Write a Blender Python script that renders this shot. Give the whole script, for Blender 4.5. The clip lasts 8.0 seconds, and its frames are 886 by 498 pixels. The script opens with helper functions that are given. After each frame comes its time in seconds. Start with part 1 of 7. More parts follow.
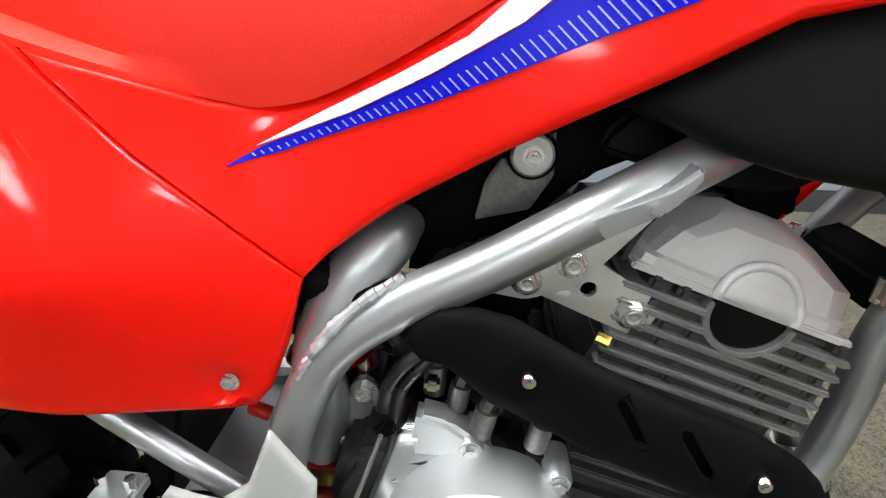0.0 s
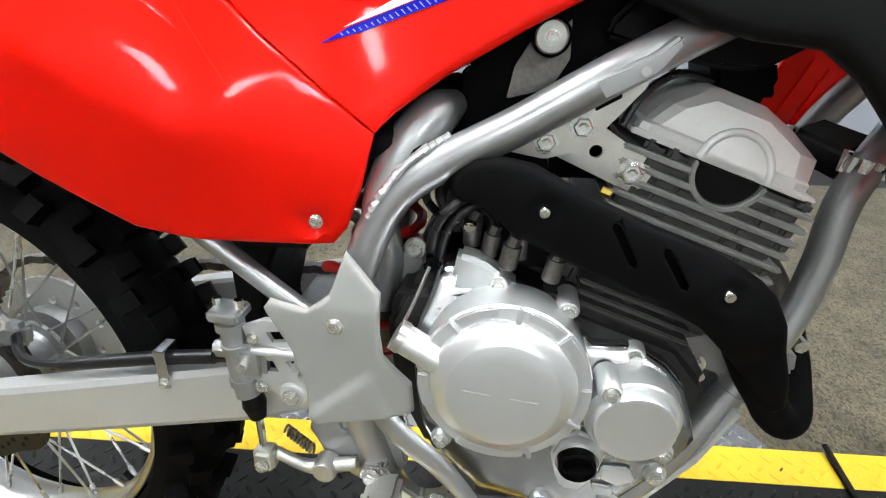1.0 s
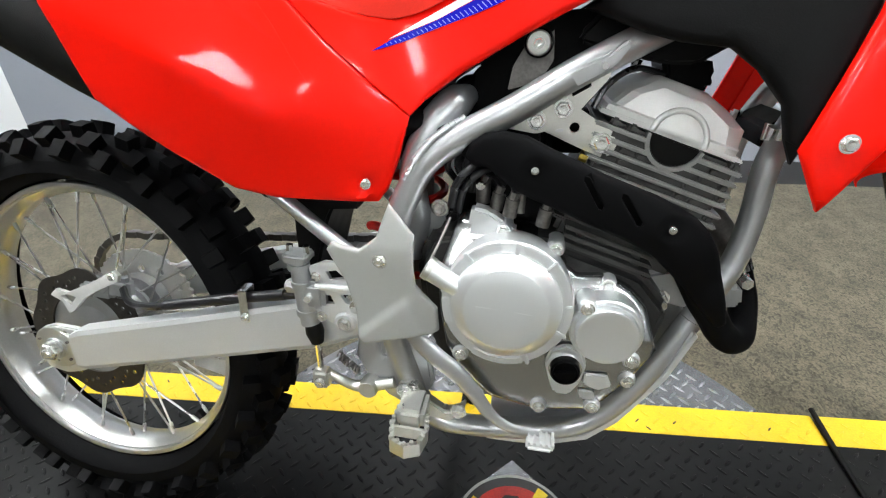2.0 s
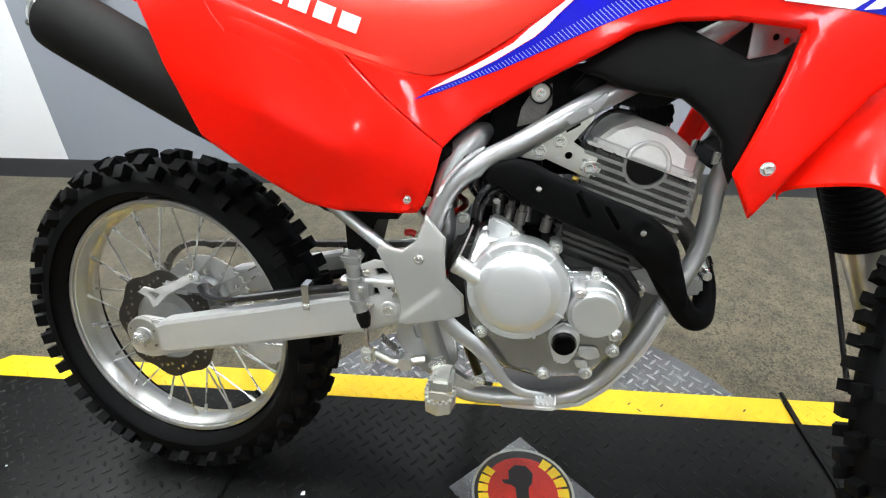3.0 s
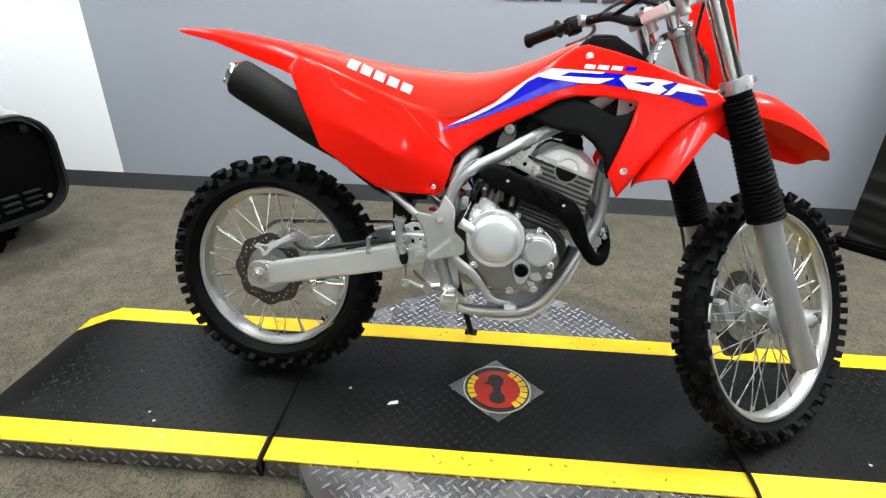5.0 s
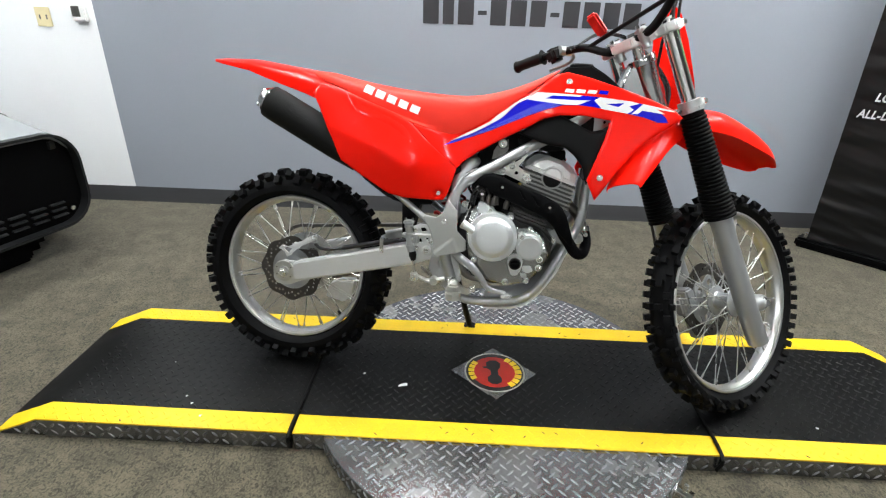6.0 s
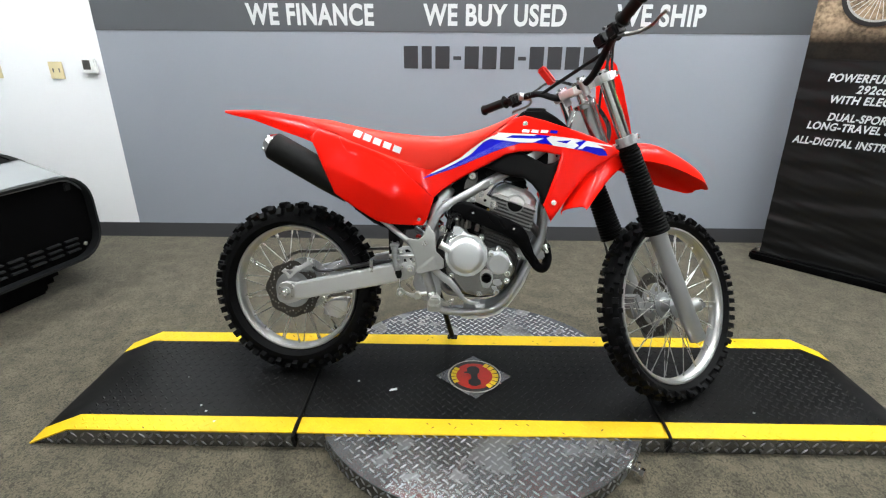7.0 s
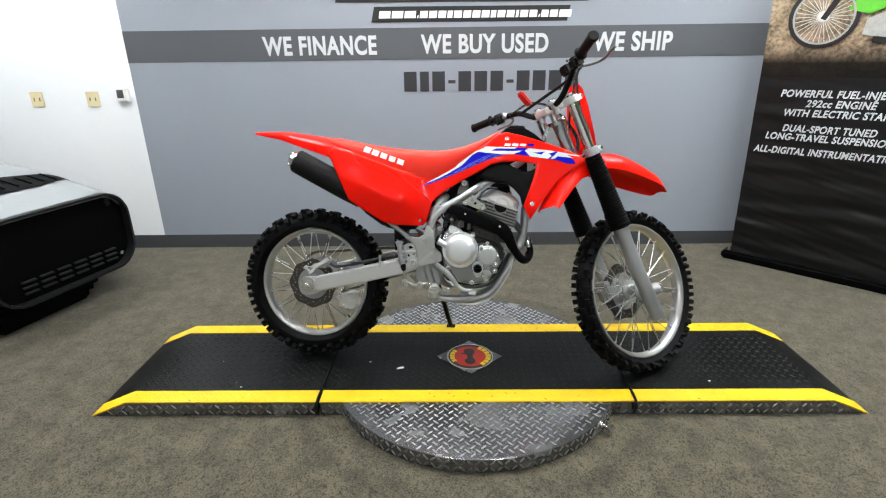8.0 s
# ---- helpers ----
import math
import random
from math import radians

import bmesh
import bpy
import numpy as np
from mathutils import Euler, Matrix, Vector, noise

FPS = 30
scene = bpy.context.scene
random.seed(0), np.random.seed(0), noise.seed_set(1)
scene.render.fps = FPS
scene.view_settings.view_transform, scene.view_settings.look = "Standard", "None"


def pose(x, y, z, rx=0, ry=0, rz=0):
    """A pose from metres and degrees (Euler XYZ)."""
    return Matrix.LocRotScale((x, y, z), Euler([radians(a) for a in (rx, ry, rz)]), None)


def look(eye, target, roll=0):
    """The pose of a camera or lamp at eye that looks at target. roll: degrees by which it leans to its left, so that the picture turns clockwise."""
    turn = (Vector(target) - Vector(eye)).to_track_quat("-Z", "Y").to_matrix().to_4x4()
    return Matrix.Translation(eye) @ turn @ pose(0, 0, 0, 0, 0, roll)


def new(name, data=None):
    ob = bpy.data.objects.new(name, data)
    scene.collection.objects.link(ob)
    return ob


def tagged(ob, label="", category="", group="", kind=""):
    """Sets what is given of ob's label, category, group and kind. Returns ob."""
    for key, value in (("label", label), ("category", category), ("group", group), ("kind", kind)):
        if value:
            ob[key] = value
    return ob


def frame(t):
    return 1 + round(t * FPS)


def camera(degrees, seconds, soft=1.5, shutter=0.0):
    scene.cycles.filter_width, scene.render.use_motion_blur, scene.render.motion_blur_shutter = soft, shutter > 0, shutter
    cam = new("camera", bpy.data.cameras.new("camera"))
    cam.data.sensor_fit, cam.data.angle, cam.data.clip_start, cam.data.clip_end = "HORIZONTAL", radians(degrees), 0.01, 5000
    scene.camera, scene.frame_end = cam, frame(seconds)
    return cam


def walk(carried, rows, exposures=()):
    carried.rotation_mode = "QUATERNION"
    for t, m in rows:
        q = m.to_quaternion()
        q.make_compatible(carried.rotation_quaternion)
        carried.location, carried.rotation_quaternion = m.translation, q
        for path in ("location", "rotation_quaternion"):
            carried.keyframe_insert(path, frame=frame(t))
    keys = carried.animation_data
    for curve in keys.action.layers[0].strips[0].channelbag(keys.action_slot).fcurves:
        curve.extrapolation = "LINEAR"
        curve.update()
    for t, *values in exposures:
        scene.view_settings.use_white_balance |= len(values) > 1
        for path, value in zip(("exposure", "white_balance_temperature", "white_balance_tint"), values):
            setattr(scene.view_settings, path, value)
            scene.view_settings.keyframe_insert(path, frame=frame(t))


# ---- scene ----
cam = camera(82.0, 8.0, soft=1.2)
PATH = [
    (0, (-0.099, 0.03, 0.942), (-0.023, 1.713, -0.136), 3.0),
    (0.5, (-0.117, -0.022, 0.927), (-0.127, 1.629, -0.203), 2.4),
    (1, (-0.097, -0.1, 0.91), (-0.17, 1.56, -0.203), 1.5),
    (1.5, (-0.084, -0.188, 0.914), (-0.222, 1.485, -0.173), 0.4),
    (3, (-0.105, -0.399, 1.002), (-0.27, 1.314, -0.018), -0.7),
    (3.5, (-0.133, -0.535, 1.044), (-0.265, 1.199, 0.058), 0.3),
    (4, (-0.136, -0.662, 1.072), (-0.253, 1.091, 0.117), 0.8),
    (4.5, (-0.114, -0.82, 1.105), (-0.222, 0.952, 0.184), 1.5),
    (6, (-0.157, -1.156, 1.181), (-0.213, 0.65, 0.325), 1.7),
    (6.5, (-0.157, -1.265, 1.223), (-0.177, 0.568, 0.424), 1.1),
    (7, (-0.119, -1.389, 1.254), (-0.139, 0.463, 0.499), 0.4),
    (7.5, (-0.083, -1.558, 1.287), (-0.117, 0.304, 0.555), -0.4),
    (8, (-0.1, -1.714, 1.299), (-0.126, 0.161, 0.603), -0.7),
]
walk(cam, [(t, look(eye, target, roll)) for t, eye, target, roll in PATH],
     exposures=[(0.0, 0.34), (1.5, 0.42), (3.0, 0.42), (4.0, 0.45), (4.7, 0.38), (6.0, 0.12), (8.0, 0.0)])

# ---- room size, world and lights ----
WALL_Y = 1.878
X0, X1, Y0, CEIL = -4.6, 4.4, -4.2, 2.9
H = 0.064            # height of the display ramp

world = bpy.data.worlds.new("world")
scene.world = world
world.use_nodes = True
world.node_tree.nodes["Background"].inputs["Color"].default_value = (0.75, 0.8, 0.9, 1)
world.node_tree.nodes["Background"].inputs["Strength"].default_value = 0.05

LIGHTS = [(x, -3.2) for x in (-1.1, 1.0)] + [(-3.2, 0.1), (-1.1, 0.1), (1.0, 0.1), (2.7, 0.1), (-2.7, 1.15), (-0.4, 1.15), (1.75, 0.85), (3.1, 0.85)]
LIGHT_POWER = 40.0

from mathutils import geometry

# ---- materials ----
def mat(name, color, rough=0.5, metal=0.0, vary=0.12, scale=30.0, fine=300.0, bump=0.0, rough_vary=0.08, coat=0.0, random_shift=0.0, color2=None, contrast=0.5, spec=0.5):
    """A surface with colour variation at two scales, uneven gloss and fine relief."""
    m = bpy.data.materials.new(name)
    m.use_nodes = True
    nt = m.node_tree
    b = nt.nodes["Principled BSDF"]
    co = nt.nodes.new("ShaderNodeTexCoord")
    n1, n2 = nt.nodes.new("ShaderNodeTexNoise"), nt.nodes.new("ShaderNodeTexNoise")
    n1.inputs["Scale"].default_value, n2.inputs["Scale"].default_value = scale, fine
    n1.inputs["Detail"].default_value, n2.inputs["Detail"].default_value = 4, 3
    for n in (n1, n2):
        nt.links.new(co.outputs["Object"], n.inputs["Vector"])
    mix = nt.nodes.new("ShaderNodeMath")
    mix.operation = "MULTIPLY_ADD"
    mix.inputs[1].default_value, mix.inputs[2].default_value = 0.5, 0.0
    nt.links.new(n2.outputs["Fac"], mix.inputs[0])
    add = nt.nodes.new("ShaderNodeMath")
    add.operation = "MULTIPLY_ADD"
    add.inputs[1].default_value = 0.5
    nt.links.new(n1.outputs["Fac"], add.inputs[0])
    nt.links.new(mix.outputs[0], add.inputs[2])
    ramp = nt.nodes.new("ShaderNodeValToRGB")
    ramp.color_ramp.interpolation = "EASE"
    ramp.color_ramp.elements[0].position, ramp.color_ramp.elements[1].position = 0.5 - contrast / 2, 0.5 + contrast / 2
    c2 = color2 or tuple(min(1, c * (1 + vary)) for c in color)
    c1 = color if color2 else tuple(c * (1 - vary) for c in color)
    ramp.color_ramp.elements[0].color, ramp.color_ramp.elements[1].color = (*c1, 1), (*c2, 1)
    nt.links.new(add.outputs[0], ramp.inputs["Fac"])
    out = ramp.outputs["Color"]
    if random_shift:
        info, hsv = nt.nodes.new("ShaderNodeObjectInfo"), nt.nodes.new("ShaderNodeHueSaturation")
        val = nt.nodes.new("ShaderNodeMapRange")
        val.inputs["To Min"].default_value, val.inputs["To Max"].default_value = 1 - random_shift, 1 + random_shift
        nt.links.new(info.outputs["Random"], val.inputs["Value"])
        nt.links.new(val.outputs["Result"], hsv.inputs["Value"])
        nt.links.new(out, hsv.inputs["Color"])
        out = hsv.outputs["Color"]
    nt.links.new(out, b.inputs["Base Color"])
    rr = nt.nodes.new("ShaderNodeMapRange")
    rr.inputs["From Min"].default_value, rr.inputs["From Max"].default_value = 0.2, 0.8
    rr.inputs["To Min"].default_value, rr.inputs["To Max"].default_value = max(0.02, rough - rough_vary), min(1, rough + rough_vary)
    nt.links.new(n1.outputs["Fac"], rr.inputs["Value"])
    nt.links.new(rr.outputs["Result"], b.inputs["Roughness"])
    b.inputs["Metallic"].default_value = metal
    b.inputs["Specular IOR Level"].default_value = spec
    b.inputs["Coat Weight"].default_value = coat
    b.inputs["Coat Roughness"].default_value = 0.08
    if bump:
        bp = nt.nodes.new("ShaderNodeBump")
        bp.inputs["Strength"].default_value, bp.inputs["Distance"].default_value = min(1, bump), 0.001
        nt.links.new(n2.outputs["Fac"], bp.inputs["Height"])
        nt.links.new(bp.outputs["Normal"], b.inputs["Normal"])
    return m


def glow(name, color, strength):
    m = bpy.data.materials.new(name)
    m.use_nodes = True
    b = m.node_tree.nodes["Principled BSDF"]
    b.inputs["Base Color"].default_value = (0.8, 0.8, 0.8, 1)
    b.inputs["Emission Color"].default_value = (*color, 1)
    b.inputs["Emission Strength"].default_value = strength
    return m


RED = mat("red_plastic", (0.97, 0.008, 0.002), 0.36, vary=0.03, scale=6, fine=500, bump=0.015, rough_vary=0.03, spec=0.10, coat=0.27)
SEAT_RED = mat("red_vinyl", (0.86, 0.026, 0.010), 0.52, vary=0.06, scale=9, fine=900, bump=0.22, rough_vary=0.05, spec=0.3)
RED_ANOD = mat("red_paint", (0.6, 0.015, 0.01), 0.35, vary=0.1)
WHITE_DECAL = mat("white_vinyl", (0.82, 0.82, 0.82), 0.35, vary=0.03)
BLUE_DECAL = mat("blue_vinyl", (0.005, 0.005, 0.50), 0.3, vary=0.06, spec=0.1)
PALE_BLUE = mat("pale_blue_vinyl", (0.34, 0.36, 0.75), 0.35, vary=0.05)
BLACK_PLASTIC = mat("black_plastic", (0.0055, 0.0055, 0.006), 0.5, vary=0.25, fine=700, bump=0.15, spec=0.10)
HEAT_BLACK = mat("heat_shield_black", (0.0043, 0.0043, 0.0048), 0.6, vary=0.2, scale=14, fine=900, bump=0.1, spec=0.04)
MUFFLER_BLACK = mat("muffler_black", (0.008, 0.008, 0.008), 0.65, vary=0.3, fine=1400, bump=0.5, spec=0.15)
RUBBER = mat("tyre_rubber", (0.0035, 0.0035, 0.004), 0.6, vary=0.3, scale=18, fine=260, bump=0.25, spec=0.09)
RUBBER2 = mat("black_rubber", (0.0035, 0.0035, 0.0035), 0.5, vary=0.25, bump=0.1, spec=0.13)
BOOT_RUBBER = mat("fork_boot_rubber", (0.0020, 0.0020, 0.0022), 0.55, vary=0.25, bump=0.05, spec=0.06)
HOSE = mat("black_hose", (0.012, 0.012, 0.014), 0.3, vary=0.2)
SILVER = mat("silver_paint", (0.48, 0.49, 0.50), 0.36, metal=0.75, vary=0.03, scale=10, fine=800, bump=0.04, coat=0.3)
SWING = mat("satin_aluminium", (0.64, 0.645, 0.65), 0.42, metal=0.45, vary=0.05, scale=14, fine=500, bump=0.06)
CAST = mat("cast_aluminium", (0.45, 0.46, 0.47), 0.40, metal=0.8, vary=0.12, scale=40, fine=900, bump=0.3)
COVER = mat("silver_engine_paint", (0.72, 0.735, 0.745), 0.36, metal=0.72, vary=0.02, scale=5, fine=1400, bump=0.05, rough_vary=0.012)
CASE = mat("polished_case_alloy", (0.46, 0.47, 0.475), 0.24, metal=1.0, vary=0.06, scale=18, fine=900, bump=0.06, rough_vary=0.05)
HEAD = mat("painted_head_cover", (0.74, 0.74, 0.73), 0.40, metal=0.25, vary=0.07, scale=22, fine=1200, bump=0.15)
# engine core and base posts: shade in the gaps put into the colour
BLOCK = mat("shade_toned_cases", (0.030, 0.030, 0.030), 0.5, metal=0.3, vary=0.3, scale=40, bump=0.3, spec=0.3)
# barrel, lower fins and posts: darker than FIN to paint the shade between fins
BARREL = mat("shade_toned_barrel", (0.075, 0.075, 0.073), 0.55, metal=0.4, vary=0.2, scale=60, fine=900, bump=0.3)
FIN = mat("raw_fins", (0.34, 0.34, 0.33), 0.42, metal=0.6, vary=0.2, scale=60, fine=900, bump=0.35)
GUARD_GREY = mat("grey_plastic_guard", (0.34, 0.345, 0.33), 0.5, vary=0.05, scale=12, fine=900, bump=0.1)
CHROME = mat("chrome", (0.84, 0.84, 0.83), 0.12, metal=1.0, vary=0.05, rough_vary=0.05)
ZINC = mat("zinc_steel", (0.60, 0.60, 0.57), 0.32, metal=0.85, vary=0.10, scale=50, fine=900)
HANGER = mat("bright_zinc_plate", (0.80, 0.79, 0.74), 0.34, metal=0.6, vary=0.05, scale=25, fine=600)
RIM = mat("satin_rim_alloy", (0.66, 0.66, 0.65), 0.34, metal=0.92, vary=0.06, scale=20, rough_vary=0.06)
SPOKE = mat("plated_spoke_steel", (0.62, 0.62, 0.61), 0.30, metal=0.9, vary=0.1)
BOLT_STEEL = mat("bright_bolt_steel", (0.88, 0.88, 0.85), 0.22, metal=0.85, vary=0.1, scale=90)
STEEL = mat("dark_steel", (0.20, 0.19, 0.18), 0.4, metal=0.9, vary=0.25, scale=60)
DISC_STEEL = mat("brake_disc_steel", (0.095, 0.088, 0.080), 0.52, metal=1.0, vary=0.15, scale=40)
WHITE_CAST = mat("pale_aluminium", (0.72, 0.72, 0.71), 0.42, metal=0.4, vary=0.06, bump=0.1)
BRASS = mat("brass", (0.55, 0.38, 0.08), 0.3, metal=1.0, vary=0.1)
# near-black for black parts, and for shade painted into recesses and slots
DARK = mat("black_parts_and_shade", (0.0022, 0.0022, 0.0025), 0.45, vary=0.3, bump=0.1, spec=0.05)
DECK = mat("black_deck_paint", (0.0056, 0.0056, 0.0058), 0.38, vary=0.35, scale=7, fine=160, bump=0.1, rough_vary=0.12, spec=0.17)
YELLOW = mat("yellow_paint", (0.70, 0.455, 0.004), 0.45, vary=0.12, scale=10, fine=260, bump=0.1)
TREAD = mat("bright_tread_plate", (0.225, 0.225, 0.23), 0.25, metal=0.9, vary=0.14, scale=9, fine=200, bump=0.06, rough_vary=0.1)
LUG = mat("rubbed_tread_lugs", (0.33, 0.33, 0.34), 0.36, metal=0.95, vary=0.15, scale=9, fine=200, rough_vary=0.08)
STICKER_RED = mat("sticker_red", (0.42, 0.018, 0.010), 0.4, vary=0.3, scale=20)
STICKER_BLACK = mat("sticker_black", (0.012, 0.010, 0.010), 0.4, vary=0.2)
STICKER_YELLOW = mat("sticker_yellow", (0.80, 0.55, 0.02), 0.4, vary=0.1)
WALL_GREY = mat("light_grey_wall_paint", (0.25, 0.267, 0.309), 0.6, vary=0.025, scale=3, fine=240, bump=0.12)
WALL_WHITE = mat("white_wall_paint", (0.77, 0.775, 0.80), 0.6, vary=0.02, scale=3, fine=240, bump=0.12)
STRIPE = mat("dark_grey_wall_paint", (0.075, 0.08, 0.09), 0.55, vary=0.03, scale=4, fine=240, bump=0.1)
LETTER_WHITE = mat("white_letters", (0.56, 0.57, 0.585), 0.5, vary=0.03)
LETTER_DARK = mat("charcoal_letters", (0.022, 0.023, 0.027), 0.5, vary=0.06)
LOGO_BLACK = mat("logo_black", (0.010, 0.010, 0.010), 0.4, vary=0.1)
LOGO_GREEN = mat("logo_yellow_green", (0.55, 0.60, 0.03), 0.45, vary=0.08)
BASEBOARD = mat("dark_vinyl_base", (0.030, 0.030, 0.033), 0.5, vary=0.12, scale=8)
CREAM = mat("almond_plastic", (0.70, 0.60, 0.36), 0.4, vary=0.03)
WHITE_PLASTIC = mat("white_plastic", (0.78, 0.78, 0.78), 0.4, vary=0.03)
CEILING = mat("ceiling_tile", (0.24, 0.24, 0.235), 0.8, vary=0.05, scale=6, fine=120, bump=0.3)
BANNER_BLACK = mat("black_banner_cloth", (0.0045, 0.0045, 0.005), 0.40, vary=0.2, scale=5, fine=500, bump=0.1, spec=0.30)
PRINT_GREEN = mat("printed_green", (0.10, 0.42, 0.03), 0.45, vary=0.15)
PRINT_PALE = mat("printed_pale_grey", (0.66, 0.64, 0.60), 0.45, vary=0.15)
PRINT_GREY = mat("printed_grey", (0.36, 0.35, 0.33), 0.45, vary=0.2)
CAR_SILVER = mat("silver_body_paint", (0.22, 0.23, 0.24), 0.32, metal=0.1, vary=0.02, scale=3, coat=0.4)
CAR_GREY = mat("grey_trim", (0.012, 0.0122, 0.013), 0.42, vary=0.1, spec=0.16)
CAR_SLAT = mat("grey_slat_plastic", (0.017, 0.0172, 0.018), 0.45, vary=0.1, spec=0.2)
CAR_BLACK = mat("black_grille", (0.0016, 0.0016, 0.0018), 0.5, vary=0.2, spec=0.04)
GLASS_TUBE = glow("light_diffuser", (0.955, 1.0, 0.995), LIGHT_POWER)


def floor_material():
    """Flecked grey-brown low-pile carpet."""
    m = mat("flecked_carpet", (0.053, 0.0463, 0.0325), 0.9, scale=11, fine=170, color2=(0.112, 0.0985, 0.0705), contrast=0.30, bump=0.8, spec=0.25)
    nt = m.node_tree
    b = nt.nodes["Principled BSDF"]
    src = b.inputs["Base Color"].links[0].from_socket
    co = nt.nodes.new("ShaderNodeTexCoord")
    warp, fleck = nt.nodes.new("ShaderNodeMapping"), nt.nodes.new("ShaderNodeTexNoise")
    warp.inputs["Scale"].default_value = (82, 66, 1)
    fleck.inputs["Scale"].default_value, fleck.inputs["Detail"].default_value = 1.0, 5.0
    fleck.inputs["Roughness"].default_value = 0.62
    fleck.inputs["Distortion"].default_value = 1.6
    b.inputs["Sheen Weight"].default_value, b.inputs["Sheen Roughness"].default_value = 0.16, 0.45
    nt.links.new(co.outputs["Object"], warp.inputs["Vector"])
    nt.links.new(warp.outputs["Vector"], fleck.inputs["Vector"])
    ramp = nt.nodes.new("ShaderNodeValToRGB")
    for e, p, c in zip(ramp.color_ramp.elements, (0.39, 0.53), (0.26, 1.08)):
        e.position, e.color = p, (c, c * 0.98, c * 0.94, 1)
    nt.links.new(fleck.outputs["Fac"], ramp.inputs["Fac"])
    mul = nt.nodes.new("ShaderNodeMix")
    mul.data_type, mul.blend_type = "RGBA", "MULTIPLY"
    mul.inputs["Factor"].default_value = 0.82
    nt.links.new(src, mul.inputs["A"])
    nt.links.new(ramp.outputs["Color"], mul.inputs["B"])
    # a worn dark ring that the turning ramp has rubbed into the pile
    off, dist = nt.nodes.new("ShaderNodeVectorMath"), nt.nodes.new("ShaderNodeVectorMath")
    off.operation, dist.operation = "SUBTRACT", "LENGTH"
    off.inputs[1].default_value = (0.0, 0.228, 0.0)
    nt.links.new(co.outputs["Object"], off.inputs[0])
    nt.links.new(off.outputs["Vector"], dist.inputs[0])
    ring = nt.nodes.new("ShaderNodeValToRGB")
    ring.color_ramp.elements[0].position, ring.color_ramp.elements[1].position = 0.690, 0.990
    for p, c in ((0.715, 0.72), (0.745, 0.55), (0.765, 0.60), (0.795, 1.0), (0.86, 1.0), (0.885, 0.84), (0.905, 1.0)):
        e = ring.color_ramp.elements.new(p)
        e.color = (c, c, c, 1)
    ring.color_ramp.elements[0].color = ring.color_ramp.elements[-1].color = (1, 1, 1, 1)
    nt.links.new(dist.outputs["Value"], ring.inputs["Fac"])
    wear = nt.nodes.new("ShaderNodeMix")
    wear.data_type, wear.blend_type = "RGBA", "MULTIPLY"
    patch = nt.nodes.new("ShaderNodeTexNoise")
    patch.inputs["Scale"].default_value = 3.5
    nt.links.new(co.outputs["Object"], patch.inputs["Vector"])
    nt.links.new(patch.outputs["Fac"], wear.inputs["Factor"])
    nt.links.new(mul.outputs["Result"], wear.inputs["A"])
    nt.links.new(ring.outputs["Color"], wear.inputs["B"])
    nt.links.new(wear.outputs["Result"], b.inputs["Base Color"])
    return m


def photo_material():
    """A printed forest track that fades to black below."""
    m = mat("printed_photo", (0.50, 0.38, 0.27), 0.45, scale=11, fine=55, color2=(0.09, 0.068, 0.045), contrast=0.40, spec=0.2)
    nt = m.node_tree
    b = nt.nodes["Principled BSDF"]
    src = b.inputs["Base Color"].links[0].from_socket
    co, sep, fade = nt.nodes.new("ShaderNodeTexCoord"), nt.nodes.new("ShaderNodeSeparateXYZ"), nt.nodes.new("ShaderNodeValToRGB")
    nt.links.new(co.outputs["Object"], sep.inputs["Vector"])
    span = nt.nodes.new("ShaderNodeMapRange")
    span.inputs["From Min"].default_value, span.inputs["From Max"].default_value = 1.15, 2.05
    nt.links.new(sep.outputs["Z"], span.inputs["Value"])
    nt.links.new(span.outputs["Result"], fade.inputs["Fac"])
    r = fade.color_ramp
    r.elements[0].position, r.elements[0].color = 0.0, (0.018, 0.018, 0.018, 1)
    r.elements[1].position, r.elements[1].color = 1.0, (0.55, 0.75, 0.40, 1)
    for p, c in ((0.12, (0.03, 0.03, 0.03)), (0.25, (0.95, 0.90, 0.86)), (0.48, (1.0, 1.0, 0.95)), (0.62, (0.30, 0.38, 0.22))):
        r.elements.new(p).color = (*c, 1)
    mul = nt.nodes.new("ShaderNodeMix")
    mul.data_type, mul.blend_type = "RGBA", "MULTIPLY"
    mul.inputs["Factor"].default_value = 1.0
    nt.links.new(src, mul.inputs["A"])
    nt.links.new(fade.outputs["Color"], mul.inputs["B"])
    nt.links.new(mul.outputs["Result"], b.inputs["Base Color"])
    return m


PHOTO = photo_material()
# unseen wall behind the viewer, toned down to give metal darker reflections
SOUTH_WALL = mat("toned_front_wall_paint", (0.38, 0.38, 0.375), 0.6, vary=0.03, scale=3, fine=240, bump=0.1)
WORN = mat("worn_black_tread", (0.03, 0.026, 0.01), 0.5, vary=0.3)
# unseen side walls, darker still than the wall behind the viewer
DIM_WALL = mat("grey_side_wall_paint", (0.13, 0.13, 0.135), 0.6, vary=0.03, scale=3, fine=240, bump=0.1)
CARPET = floor_material()


# ---- building helpers ----
def finish(bm, angle=38):
    bmesh.ops.recalc_face_normals(bm, faces=bm.faces)
    for f in bm.faces:
        f.smooth = True
    for e in bm.edges:
        if len(e.link_faces) == 2 and e.calc_face_angle(0) > radians(angle):
            e.smooth = False


